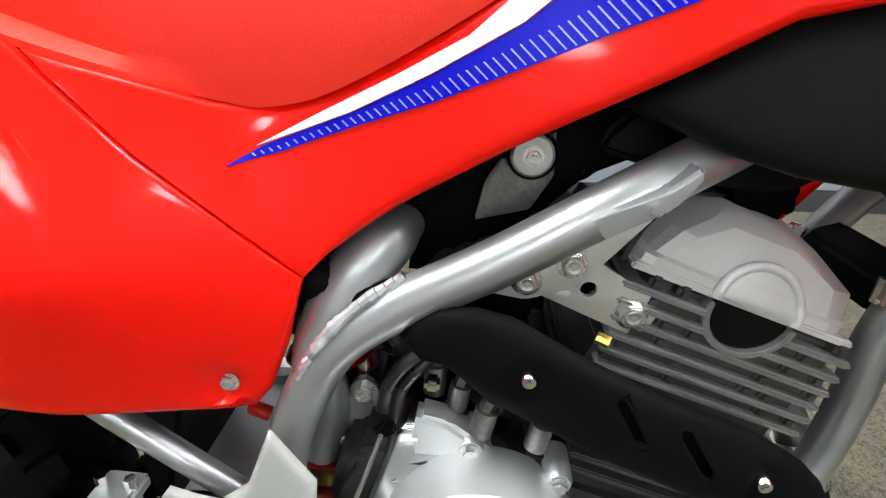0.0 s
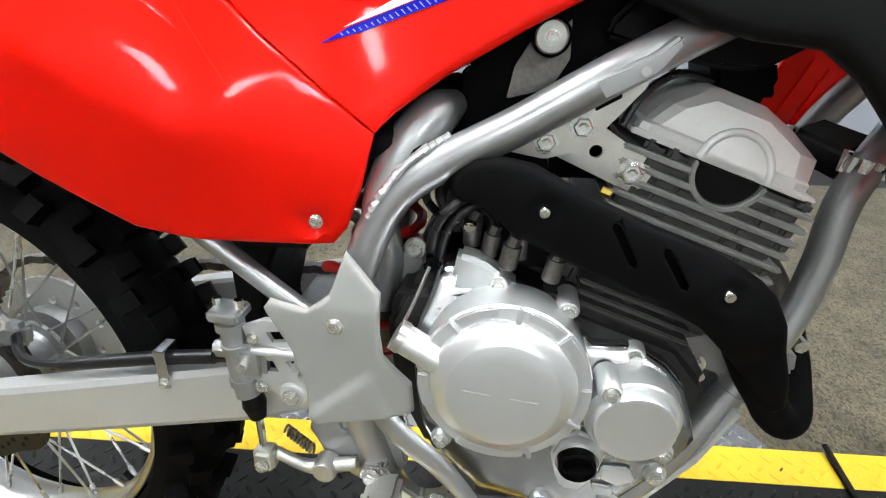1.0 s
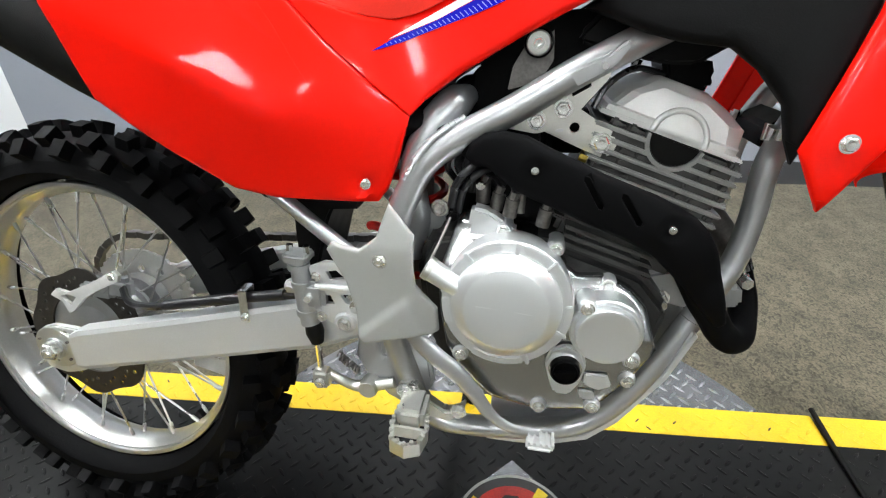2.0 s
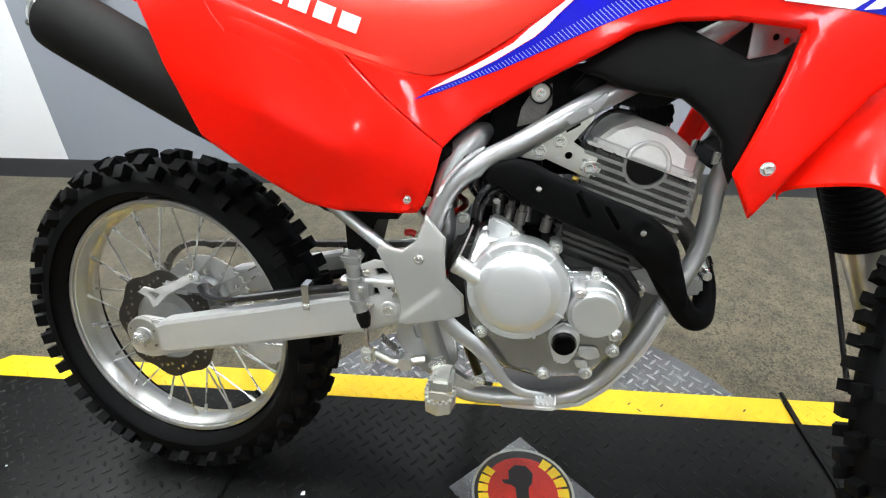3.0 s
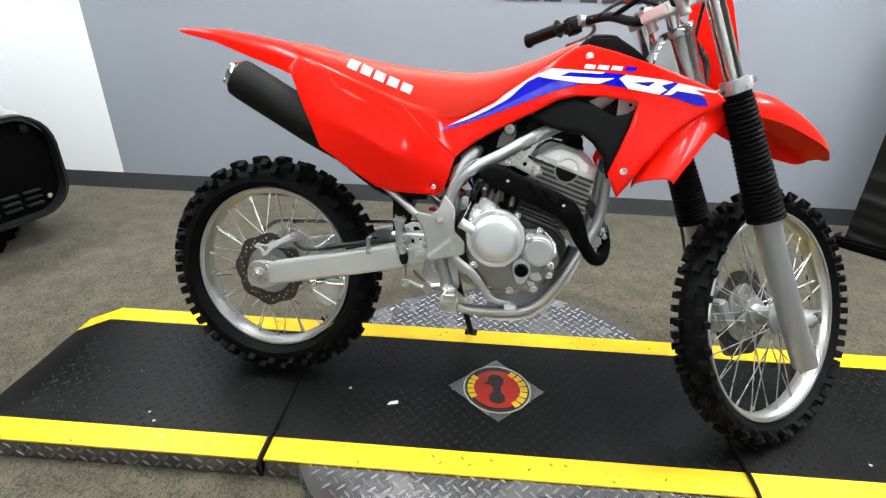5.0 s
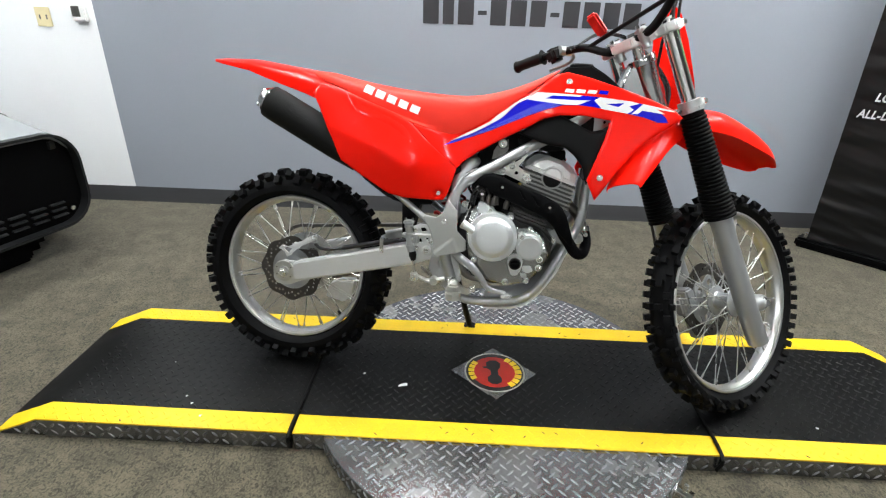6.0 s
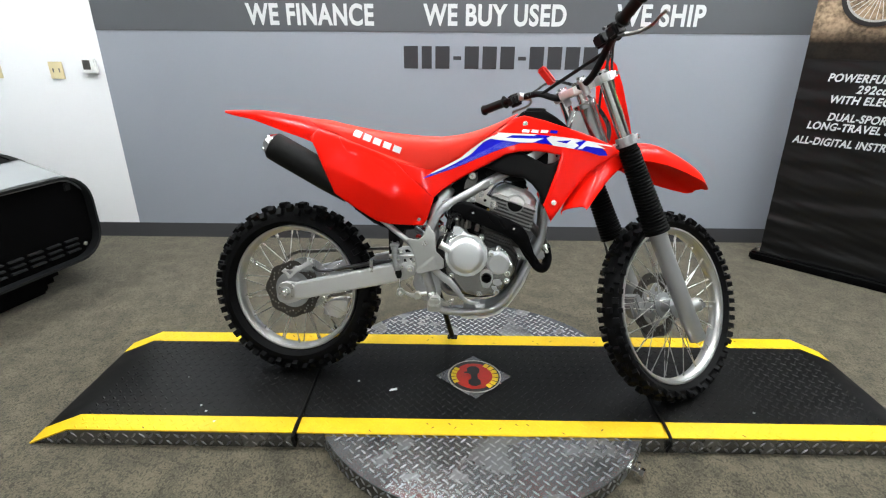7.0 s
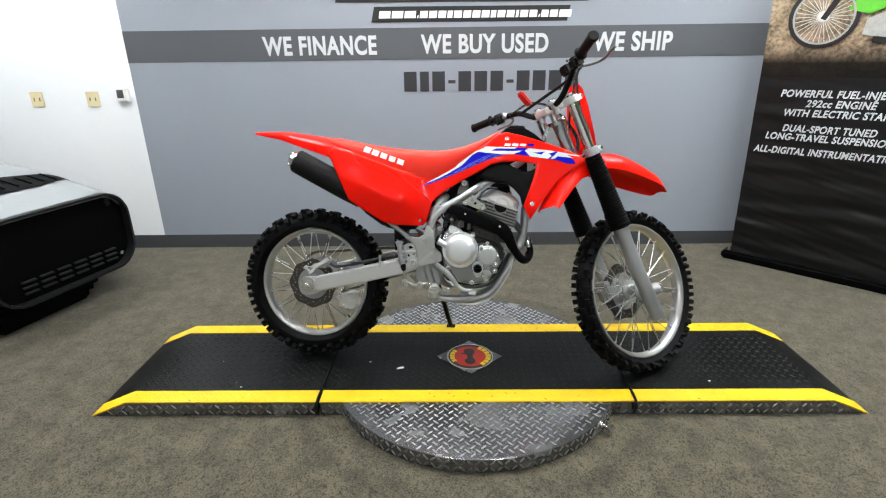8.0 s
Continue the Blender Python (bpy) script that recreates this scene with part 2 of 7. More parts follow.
def part(name, bm, material, parent=None, label="", m=None, angle=38):
    """One mesh object out of a bmesh (or ready mesh), under a thing or a part."""
    if isinstance(bm, bpy.types.Mesh):
        me = bm
    else:
        finish(bm, angle)
        me = bpy.data.meshes.new(name)
        bm.to_mesh(me)
        bm.free()
        me.materials.append(material)
    ob = new(name, me)
    ob.parent = parent
    if m is not None:
        ob.matrix_basis = m
    if label:
        ob["label"] = label
    return ob


def empty(name, m, label, category, group=""):
    ob = new(name)
    ob.matrix_basis = m
    return tagged(ob, label, category, group)


def V(u, w, v):
    """A place on the motorcycle: ahead, to its right, up."""
    return Vector((u, -w, v))


def box(x0, x1, y0, y1, z0, z1, bevel=0.0, seg=2):
    bm = bmesh.new()
    bmesh.ops.create_cube(bm, size=1)
    for v in bm.verts:
        v.co = Vector(((x0 + x1) / 2 + v.co.x * (x1 - x0), (y0 + y1) / 2 + v.co.y * (y1 - y0), (z0 + z1) / 2 + v.co.z * (z1 - z0)))
    if bevel:
        bmesh.ops.bevel(bm, geom=bm.edges[:], offset=bevel, segments=seg, affect="EDGES", clamp_overlap=True)
    return bm


def join(*bms):
    """All the given bmeshes as one."""
    out = bms[0]
    for b in bms[1:]:
        me = bpy.data.meshes.new("tmp")
        b.to_mesh(me)
        b.free()
        out.from_mesh(me)
        bpy.data.meshes.remove(me)
    return out


def moved(bm, m):
    bmesh.ops.transform(bm, matrix=m, verts=bm.verts)
    return bm


def prism(outline, w0, w1, bevel=0.002, seg=2):
    """A plate: an outline (ahead, up) with thickness from w0 to w1 to the right."""
    bm = bmesh.new()
    a = [bm.verts.new(V(u, w0, v)) for u, v in outline]
    b = [bm.verts.new(V(u, w1, v)) for u, v in outline]
    bm.faces.new(a)
    bm.faces.new(b[::-1])
    n = len(outline)
    for i in range(n):
        bm.faces.new((a[i], b[i], b[(i + 1) % n], a[(i + 1) % n]))
    bmesh.ops.recalc_face_normals(bm, faces=bm.faces)
    if bevel:
        bmesh.ops.bevel(bm, geom=bm.edges[:], offset=bevel, segments=seg, affect="EDGES", clamp_overlap=True)
    return bm


def lathe(profile, centre=(0, 0), seg=48, closed=False, wave=None):
    """A turned body round an axis that runs to the right: profile of (radius, right)."""
    bm = bmesh.new()
    rings = []
    for r, w in profile:
        if r < 1e-6:
            rings.append([bm.verts.new(V(centre[0], w, centre[1]))] * seg)
        else:
            ring = []
            for i in range(seg):
                a = 2 * math.pi * i / seg
                k = r * (1 + (wave(a) if wave else 0))
                ring.append(bm.verts.new(V(centre[0] + k * math.cos(a), w, centre[1] + k * math.sin(a))))
            rings.append(ring)
    pairs = list(zip(rings, rings[1:])) + ([(rings[-1], rings[0])] if closed else [])
    for p, q in pairs:
        for i in range(seg):
            j = (i + 1) % seg
            vs = []
            for v in (p[i], p[j], q[j], q[i]):
                if v not in vs:
                    vs.append(v)
            if len(vs) > 2:
                bm.faces.new(vs)
    return bm


def smooth_path(points, n=8):
    """Catmull-Rom through the points."""
    P = [Vector(p) for p in points]
    P = [2 * P[0] - P[1]] + P + [2 * P[-1] - P[-2]]
    out = []
    for i in range(1, len(P) - 2):
        p0, p1, p2, p3 = P[i - 1:i + 3]
        for k in range(n):
            t = k / n
            out.append(0.5 * (2 * p1 + (p2 - p0) * t + (2 * p0 - 5 * p1 + 4 * p2 - p3) * t * t + (3 * p1 - p0 - 3 * p2 + p3) * t ** 3))
    out.append(P[-2])
    return out


def tube(points, r, seg=12, n=6, flat=1.0, side=(0, 1, 0), caps=True):
    """A round (or flattened) tube through the points; r may be a list, one for each point. flat: thickness towards side over the width."""
    path = smooth_path(points, n) if n > 1 else [Vector(p) for p in points]
    rs = r if isinstance(r, (list, tuple)) else [r] * len(points)
    bm = bmesh.new()
    rings, last = [], None
    for i, p in enumerate(path):
        d = (path[min(i + 1, len(path) - 1)] - path[max(i - 1, 0)]).normalized()
        if flat != 1.0:
            nrm = (Vector(side) - d * d.dot(Vector(side))).normalized()
        elif last is None:
            nrm = d.orthogonal().normalized()
        else:
            nrm = (last - d * d.dot(last)).normalized()
        last = nrm
        bi = d.cross(nrm)
        k = i / max(1, len(path) - 1) * (len(rs) - 1)
        a = min(int(k), len(rs) - 2) if len(rs) > 1 else 0
        rad = rs[a] + (rs[min(a + 1, len(rs) - 1)] - rs[a]) * (k - a)
        rings.append([bm.verts.new(p + rad * (flat * math.cos(t) * nrm + math.sin(t) * bi)) for t in (2 * math.pi * j / seg for j in range(seg))])
    for p, q in zip(rings, rings[1:]):
        for j in range(seg):
            bm.faces.new((p[j], p[(j + 1) % seg], q[(j + 1) % seg], q[j]))
    if caps:
        bm.faces.new(rings[0][::-1])
        bm.faces.new(rings[-1])
    return bm


def inside(p, loops):
    n = False
    for L in loops:
        for (x0, y0), (x1, y1) in zip(L, L[1:] + L[:1]):
            if (y0 > p[1]) != (y1 > p[1]) and p[0] < (x1 - x0) * (p[1] - y0) / (y1 - y0) + x0:
                n = not n
    return n


def edge_distance(p, loops):
    best = 1e9
    for L in loops:
        for a, b in zip(L, L[1:] + L[:1]):
            dx, dy = b[0] - a[0], b[1] - a[1]
            t = max(0, min(1, ((p[0] - a[0]) * dx + (p[1] - a[1]) * dy) / (dx * dx + dy * dy + 1e-12)))
            best = min(best, math.hypot(p[0] - a[0] - t * dx, p[1] - a[1] - t * dy))
    return best


def dense(loop, step, curve=False):
    """The loop with points at most step apart; curve: rounded through its points."""
    if curve:
        L = [Vector((x, y)) for x, y in loop]
        n, out = len(L), []
        for i in range(n):
            p0, p1, p2, p3 = L[i - 1], L[i], L[(i + 1) % n], L[(i + 2) % n]
            for k in range(5):
                t = k / 5
                q = 0.5 * (2 * p1 + (p2 - p0) * t + (2 * p0 - 5 * p1 + 4 * p2 - p3) * t * t + (3 * p1 - p0 - 3 * p2 + p3) * t ** 3)
                out.append((q.x, q.y))
        loop = out
    out = []
    for a, b in zip(loop, loop[1:] + loop[:1]):
        k = max(1, int(math.hypot(b[0] - a[0], b[1] - a[1]) / step))
        out += [(a[0] + (b[0] - a[0]) * i / k, a[1] + (b[1] - a[1]) * i / k) for i in range(k)]
    return out


def sheet(loops, step, rings=()):
    """Triangles that fill loops (the first the outline, the rest holes)."""
    pts, edges = [], []
    for L in loops:
        s = len(pts)
        pts += L
        edges += [(s + i, s + (i + 1) % len(L)) for i in range(len(L))]
    for d in rings:
        for L in loops:
            for a, b, c in zip(L[-1:] + L[:-1], L, L[1:] + L[:1]):
                nx, ny = a[1] - c[1], c[0] - a[0]
                k = math.hypot(nx, ny) or 1
                for s in (d, -d):
                    q = (b[0] + nx / k * s, b[1] + ny / k * s)
                    if inside(q, loops) and edge_distance(q, loops) > d * 0.93:
                        pts.append(q)
    margin = (max(rings) if rings else 0) + step * 0.45
    xs, ys = [p[0] for p in loops[0]], [p[1] for p in loops[0]]
    y, row = min(ys) + step / 2, 0
    while y < max(ys):
        x = min(xs) + step / 2 * (1 + row % 2)
        while x < max(xs):
            if inside((x, y), loops) and edge_distance((x, y), loops) > margin:
                pts.append((x, y))
            x += step
        y, row = y + step * 0.87, row + 1
    vs, _, fs, *_ = geometry.delaunay_2d_cdt([Vector(p) for p in pts], edges, [], 0, 1e-6)
    vs = [(v.x, v.y) for v in vs]
    fs = [f for f in fs if inside((sum(vs[i][0] for i in f) / 3, sum(vs[i][1] for i in f) / 3), loops)]
    return vs, fs


def shell(loops, wfun, thick=0.003, step=0.012, roll=0.0, side=1, curve=False, lift=0.0, back=True):
    """A moulded skin: loops of (ahead, up), bulging to the right by wfun, with rolled edges."""
    loops = [dense(L, step, curve) for L in loops]
    top = 0.0065 if callable(roll) else roll
    vs, fs = sheet(loops, step, [max(top, 0.0035) * k for k in (0.12, 0.4, 1.0)] if top > 0.0025 else ())
    bm = bmesh.new()
    W = []
    for p in vs:
        w = wfun(*p) + lift
        if roll:
            r = roll(*p) if callable(roll) else roll
            d = edge_distance(p, loops)
            if d < r:
                w -= r - math.sqrt(max(0, r * r - (r - d) ** 2))
        W.append(w)
    front = [bm.verts.new(V(p[0], side * w, p[1])) for p, w in zip(vs, W)]
    for f in fs:
        bm.faces.new([front[i] for i in f])
    if back:
        rear = [bm.verts.new(V(p[0], side * (w - thick), p[1])) for p, w in zip(vs, W)]
        for f in fs:
            bm.faces.new([rear[i] for i in f[::-1]])
        idx = {v: i for i, v in enumerate(front)}
        for e in [e for e in bm.edges if len(e.link_faces) == 1 and e.verts[0] in idx and e.verts[1] in idx]:
            i, j = idx[e.verts[0]], idx[e.verts[1]]
            bm.faces.new((front[i], front[j], rear[j], rear[i]))
    return bm


def blend(points, stiff=1.5e-3):
    """A smooth thin-plate field through (nearly) a few (ahead, up, value)."""
    P = np.array(points, float)
    n = len(P)
    def k(r2):
        return np.where(r2 > 0, r2 * np.log(r2 + 1e-12), 0.0)
    K = k(((P[:, None, :2] - P[None, :, :2]) ** 2).sum(-1)) + stiff * np.eye(n)
    T = np.c_[np.ones(n), P[:, :2]]
    sol = np.linalg.solve(np.block([[K, T], [T.T, np.zeros((3, 3))]]), np.r_[P[:, 2], np.zeros(3)])
    def f(u, v):
        r2 = (P[:, 0] - u) ** 2 + (P[:, 1] - v) ** 2
        return float(k(r2) @ sol[:n] + sol[n] + sol[n + 1] * u + sol[n + 2] * v)
    return f


def hexbolt(r=0.006, h=0.005, flange=1.45):
    """A flanged hexagon bolt that points to the right."""
    bm = lathe([(0, 0.0015), (r * flange, 0.0015), (r * flange, 0), (0, 0)], seg=18)
    b2 = lathe([(r * 1.12, 0.001), (r * 1.12, h), (r * 0.95, h + 0.0008), (0, h + 0.0008)], seg=6)
    b3 = lathe([(r * 0.62, h), (r * 0.62, h + 0.0012), (0, h + 0.0004)], seg=12)
    return join(bm, b2, b3)


def text_mesh(words, size, material, bold=0.0, squeeze=1.0, shear=0.0, align="LEFT"):
    """Flat letters as a mesh in the x-z plane that faces -y."""
    cu = bpy.data.curves.new("letters", "FONT")
    cu.body, cu.size, cu.offset, cu.shear, cu.align_x, cu.extrude, cu.space_character = words, size, bold, shear, align, 0.0006, 1.08
    ob = bpy.data.objects.new("letters", cu)
    scene.collection.objects.link(ob)
    bpy.context.view_layer.update()
    me = bpy.data.meshes.new_from_object(ob.evaluated_get(bpy.context.evaluated_depsgraph_get()))
    bpy.data.objects.remove(ob)
    me.transform(Matrix.Rotation(radians(90), 4, "X") @ Matrix.Diagonal((squeeze, 1, 1, 1)))
    me.materials.clear()
    me.materials.append(material)
    return me


def lugs(places, height=0.0015, length=0.024, width=0.0065):
    """Raised lozenges of tread plate: each place is (origin, along, across, up)."""
    verts, faces = [], []
    prof = [(-0.5, 0, 0), (-0.2, -0.5, 0), (0.2, -0.5, 0), (0.5, 0, 0), (0.2, 0.5, 0), (-0.2, 0.5, 0),
            (-0.34, 0, 1), (-0.12, -0.2, 1), (0.12, -0.2, 1), (0.34, 0, 1), (0.12, 0.2, 1), (-0.12, 0.2, 1)]
    for o, a, c, n in places:
        s = len(verts)
        verts += [o + a * (x * length) + c * (y * width) + n * (z * height) for x, y, z in prof]
        faces += [(s + i, s + (i + 1) % 6, s + 6 + (i + 1) % 6, s + 6 + i) for i in range(6)]
        faces.append(tuple(s + 6 + i for i in range(6)))
    me = bpy.data.meshes.new("tread")
    me.from_pydata([tuple(v) for v in verts], [], faces)
    return me


def stuff(name, me, material, parent, label=""):
    me.materials.append(material)
    ob = part(name, me, None, parent, label)
    ob["kind"] = "stuff"
    return ob


def grid_lugs(x0, x1, y0, y1, keep, zfun, pitch=0.0265):
    """Lozenges on a level surface, in rows that lean by turns to either side."""
    out, d = [], pitch / math.sqrt(2)
    for j in range(int((y1 - y0) / d) + 1):
        for i in range(int((x1 - x0) / (2 * d)) + 1):
            x, y = x0 + (2 * i + j % 2) * d, y0 + j * d
            if x < x1 and keep(x, y):
                a = radians(45 if j % 2 else -45)
                out.append((Vector((x, y, zfun(x))), Vector((math.cos(a), math.sin(a), 0)), Vector((-math.sin(a), math.cos(a), 0)), Vector((0, 0, 1))))
    return out


# ---- the room ----
def structure(ob, label, category):
    return tagged(ob, label, category, kind="structure")


structure(part("floor", box(X0, X1, Y0, WALL_Y, -0.05, 0.0), CARPET), "flecked grey-brown low-pile carpet floor", "floor")
wall = structure(part("wall_north", box(-2.228, X1, WALL_Y, WALL_Y + 0.12, 0, CEIL), WALL_GREY), "light grey painted showroom wall with dark stripe", "wall")
structure(part("wall_north_white", box(X0, -2.228, WALL_Y, WALL_Y + 0.12, 0, CEIL), WALL_WHITE), "white painted end of the showroom wall", "wall")
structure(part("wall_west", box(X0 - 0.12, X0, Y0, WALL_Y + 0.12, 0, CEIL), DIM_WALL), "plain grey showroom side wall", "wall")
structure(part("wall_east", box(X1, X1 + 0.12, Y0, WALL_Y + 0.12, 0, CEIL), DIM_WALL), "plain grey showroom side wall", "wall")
structure(part("wall_south", box(X0, X1, Y0 - 0.12, Y0, 0, CEIL), SOUTH_WALL), "plain unseen wall behind the viewer, toned for reflections", "wall")
structure(part("ceiling", box(X0, X1, Y0, WALL_Y, CEIL, CEIL + 0.1), CEILING), "white tiled showroom ceiling", "ceiling")
base_profile = [(0.0, 0.0), (0.0, 0.090), (-0.004, 0.096), (-0.006, 0.092), (-0.008, 0.03), (-0.016, 0.0)]
bm = bmesh.new()
ends = [[bm.verts.new((x, WALL_Y + y, z)) for y, z in base_profile] for x in (X0, X1)]
for i in range(len(base_profile)):
    j = (i + 1) % len(base_profile)
    bm.faces.new((ends[0][i], ends[0][j], ends[1][j], ends[1][i]))
bm.faces.new(ends[0]), bm.faces.new(ends[1][::-1])
structure(part("baseboard", bm, BASEBOARD), "dark charcoal vinyl baseboard along the wall", "baseboard")

# painted stripe and lettering, children of the wall
part("stripe", box(-2.228, X1, WALL_Y - 0.0025, WALL_Y + 0.001, 1.302, 1.497), STRIPE, wall, "dark grey painted stripe")


def wall_words(words, x0, x1, z, cap, material, depth=0.004):
    me = text_mesh(words, cap / 0.69, material, bold=cap * 0.045)
    xs = [v.co.x for v in me.vertices]
    k = (x1 - x0) / (max(xs) - min(xs))
    me.transform(Matrix.Diagonal((k, 1, 1, 1)))
    part("lettering", me, None, wall, "white block letters", pose(x0 - min(xs) * k, WALL_Y - depth, z))


wall_words("WE FINANCE", -1.316, -0.568, 1.341, 0.108, LETTER_WHITE)
wall_words("WE BUY USED", -0.278, 0.554, 1.343, 0.108, LETTER_WHITE)
wall_words("WE SHIP", 0.842, 1.357, 1.346, 0.108, LETTER_WHITE)

# a line of ten digits, kept as plain bars
x = -0.397
for width in (0.085, 0.06, 0.085, -0.05, 0.085, 0.085, 0.085, -0.05, 0.085, 0.085, 0.085, 0.085):
    if width < 0:
        part("bar", box(x, x + 0.048, WALL_Y - 0.003, WALL_Y + 0.001, 1.150, 1.171), LETTER_DARK, wall)
        x += 0.068
    else:
        part("bar", box(x, x + width, WALL_Y - 0.003, WALL_Y + 0.001, 1.100, 1.227), LETTER_DARK, wall, "charcoal bar")
        x += width + 0.022

# business sign: plain shapes, black with a yellow-green upper line
part("sign_plate", prism([(-0.595, 1.530), (0.665, 1.526), (0.682, 1.618), (-0.572, 1.622)], -WALL_Y - 0.001, -WALL_Y + 0.003, 0), LOGO_BLACK, wall, "black sign plate with white bar")
x = -0.545
for k, width in enumerate((0.085, 0.085, 0.085, 0.02, 0.062, 0.062, 0.062, 0.045, 0.062, 0.062, 0.062, 0.062, 0.045, 0.062, 0.062, 0.030, 0.062, 0.062, 0.02, 0.058, 0.062, 0.090)):
    z, top = 1.553 - 0.003 * (x + 0.545), 0.018 if width == 0.02 else 0.042
    part("sign_bar", prism([(x, z), (x + width - 0.012, z), (x + width - 0.006, z + top), (x + 0.006, z + top)], -WALL_Y - 0.001, -WALL_Y + 0.005, 0), WHITE_DECAL, wall, "white bar")
    x += width - 0.003
part("sign_plate", prism([(-0.82, 1.648), (0.79, 1.640), (0.83, 1.82), (-0.78, 1.82)], -WALL_Y - 0.001, -WALL_Y + 0.003, 0), LOGO_BLACK, wall, "black sign plate")
x = -0.42
for k, width in enumerate((0.05, 0.045, 0.06, 0.02, 0.045, 0.05, 0.045, 0.02, 0.055, 0.045, 0.03, 0.03, 0.045, 0.05, 0.045, 0.045, 0.05, 0.02, 0.055, 0.05, 0.06, 0.045, 0.04, 0.04, 0.05, 0.045, 0.04)):
    if width > 0.02:
        z = 1.660 - 0.006 * (x + 0.42)
        part("sign_bar", prism([(x, z), (x + width - 0.008, z), (x + width - 0.002, z + 0.044), (x + 0.006, z + 0.044)], -WALL_Y - 0.001, -WALL_Y + 0.005, 0), LOGO_GREEN, wall, "yellow-green bar")
    x += width


def outlet(x, z):
    ob = part("wall_plate", box(-0.044, 0.044, -0.006, 0.0, -0.05, 0.05, 0.003), CREAM, None, "", pose(x, WALL_Y, z))
    for dx in (-0.019, 0.019):
        part("slot", box(dx - 0.004, dx + 0.004, -0.0075, -0.005, -0.012, 0.012, 0.001), STEEL, ob)
    return tagged(ob, "almond plastic double wall plate on white wall", "wall plate", "wall plates")


outlet(-2.906, 1.076)
outlet(-2.523, 1.074)
thermostat = part("thermostat", box(-0.042, 0.042, -0.028, 0.0, -0.043, 0.043, 0.006), WHITE_PLASTIC, None, "", pose(-2.304, WALL_Y, 1.099))
part("display", box(-0.033, 0.012, -0.030, -0.027, -0.018, 0.036, 0.001), STEEL, thermostat, "dark grey display")
tagged(thermostat, "small white thermostat with dark display on wall", "thermostat")


def ceiling_light(x, y):
    ob = empty("ceiling_light", pose(x, y, CEIL), "white recessed fluorescent ceiling light panel, lit", "light", "ceiling lights")
    bm = join(box(-0.17, 0.17, -0.63, -0.60, -0.03, 0), box(-0.17, 0.17, 0.60, 0.63, -0.03, 0), box(-0.17, -0.15, -0.60, 0.60, -0.03, 0), box(0.15, 0.17, -0.60, 0.60, -0.03, 0))
    part("frame", bm, WHITE_PLASTIC, ob)
    part("diffuser", box(-0.148, 0.148, -0.598, 0.598, -0.018, -0.006), GLASS_TUBE, ob, "glowing white diffuser")


for x, y in LIGHTS:
    ceiling_light(x, y)

# ---- turntable and display ramp ----
turntable = empty("turntable", pose(0, 0.228, 0), "round bright tread-plate turntable lying on the carpet", "turntable")
R_DISC, Z_DISC = 0.603, 0.057
bm = lathe([(0, Z_DISC), (R_DISC - 0.002, Z_DISC), (R_DISC, Z_DISC - 0.002), (R_DISC, 0.002), (R_DISC - 0.002, 0), (0, 0)], seg=128)
part("disc", moved(bm, Matrix.Rotation(radians(-90), 4, "X")), TREAD, turntable)
spots = grid_lugs(-0.6, 0.6, -0.6, 0.6, lambda x, y: x * x + y * y < (R_DISC - 0.016) ** 2 and not -0.29 < y < 0.28, lambda x: Z_DISC, 0.0262)
stuff("tread", lugs(spots, 0.0017, 0.0290, 0.0066), LUG, turntable)
spots = []
for i in range(150):
    a = 2 * math.pi * i / 150
    n = Vector((math.cos(a), math.sin(a), 0))
    t = Vector((-n.y, n.x, 0))
    for k, z in enumerate((0.015, 0.042)):
        b = radians(45 if (i + k) % 2 else -45)
        d = t * math.cos(b) + Vector((0, 0, 1)) * math.sin(b)
        spots.append((n * R_DISC + Vector((0, 0, z)), d, n.cross(d), n))
stuff("rim_tread", lugs(spots, 0.0022, 0.0270, 0.0068), LUG, turntable)
a = radians(-41)
bolt_m = pose(math.cos(a) * R_DISC, math.sin(a) * R_DISC, 0.03, 0, 0, -41)
lock = join(tube([(-0.01, 0, 0), (0.035, 0, 0)], 0.011, 14, 1), tube([(0.033, 0, 0), (0.045, 0, 0)], 0.017, 6, 1), tube([(0.022, -0.004, -0.018), (0.022, 0.004, 0.03)], 0.006, 8, 1), box(-0.004, 0.002, -0.025, 0.025, -0.02, 0.02, 0.002))
part("locking_pin", lock, CHROME, turntable, "chromed locking pin on the rim", bolt_m)

Y_F, Y_B, YEL = -0.076, 0.532, 0.073
X_TIP, X_TOP, X_SEAM, GAP = 1.510, 1.367, 0.613, 0.004


def ramp_profile(x0, x1):
    """Height of the ramp's top along x."""
    pts = []
    if x0 < -X_TOP:
        pts = [(x0, 0.003), (-X_TOP, H)]
    else:
        pts = [(x0, H)]
    if x1 > X_TOP:
        pts += [(X_TOP, H), (x1, 0.003)]
    else:
        pts += [(x1, H)]
    return pts


def strip(x0, x1, y0, y1, up, thick):
    """A thin sheet that follows the top of the ramp."""
    pts = ramp_profile(x0, x1)
    bm = bmesh.new()
    rows = [[bm.verts.new((x, y, z + dz)) for x, z in pts] for y, dz in ((y0, up), (y1, up), (y1, up - thick), (y0, up - thick))]
    for a, b in zip(rows, rows[1:] + rows[:1]):
        for i in range(len(pts) - 1):
            bm.faces.new((a[i], a[i + 1], b[i + 1], b[i]))
    bm.faces.new([r[0] for r in rows]), bm.faces.new([r[-1] for r in rows][::-1])
    return bm


def height(x):
    ax = abs(x)
    return H if ax < X_TOP else H + (0.003 - H) * (ax - X_TOP) / (X_TIP - X_TOP)


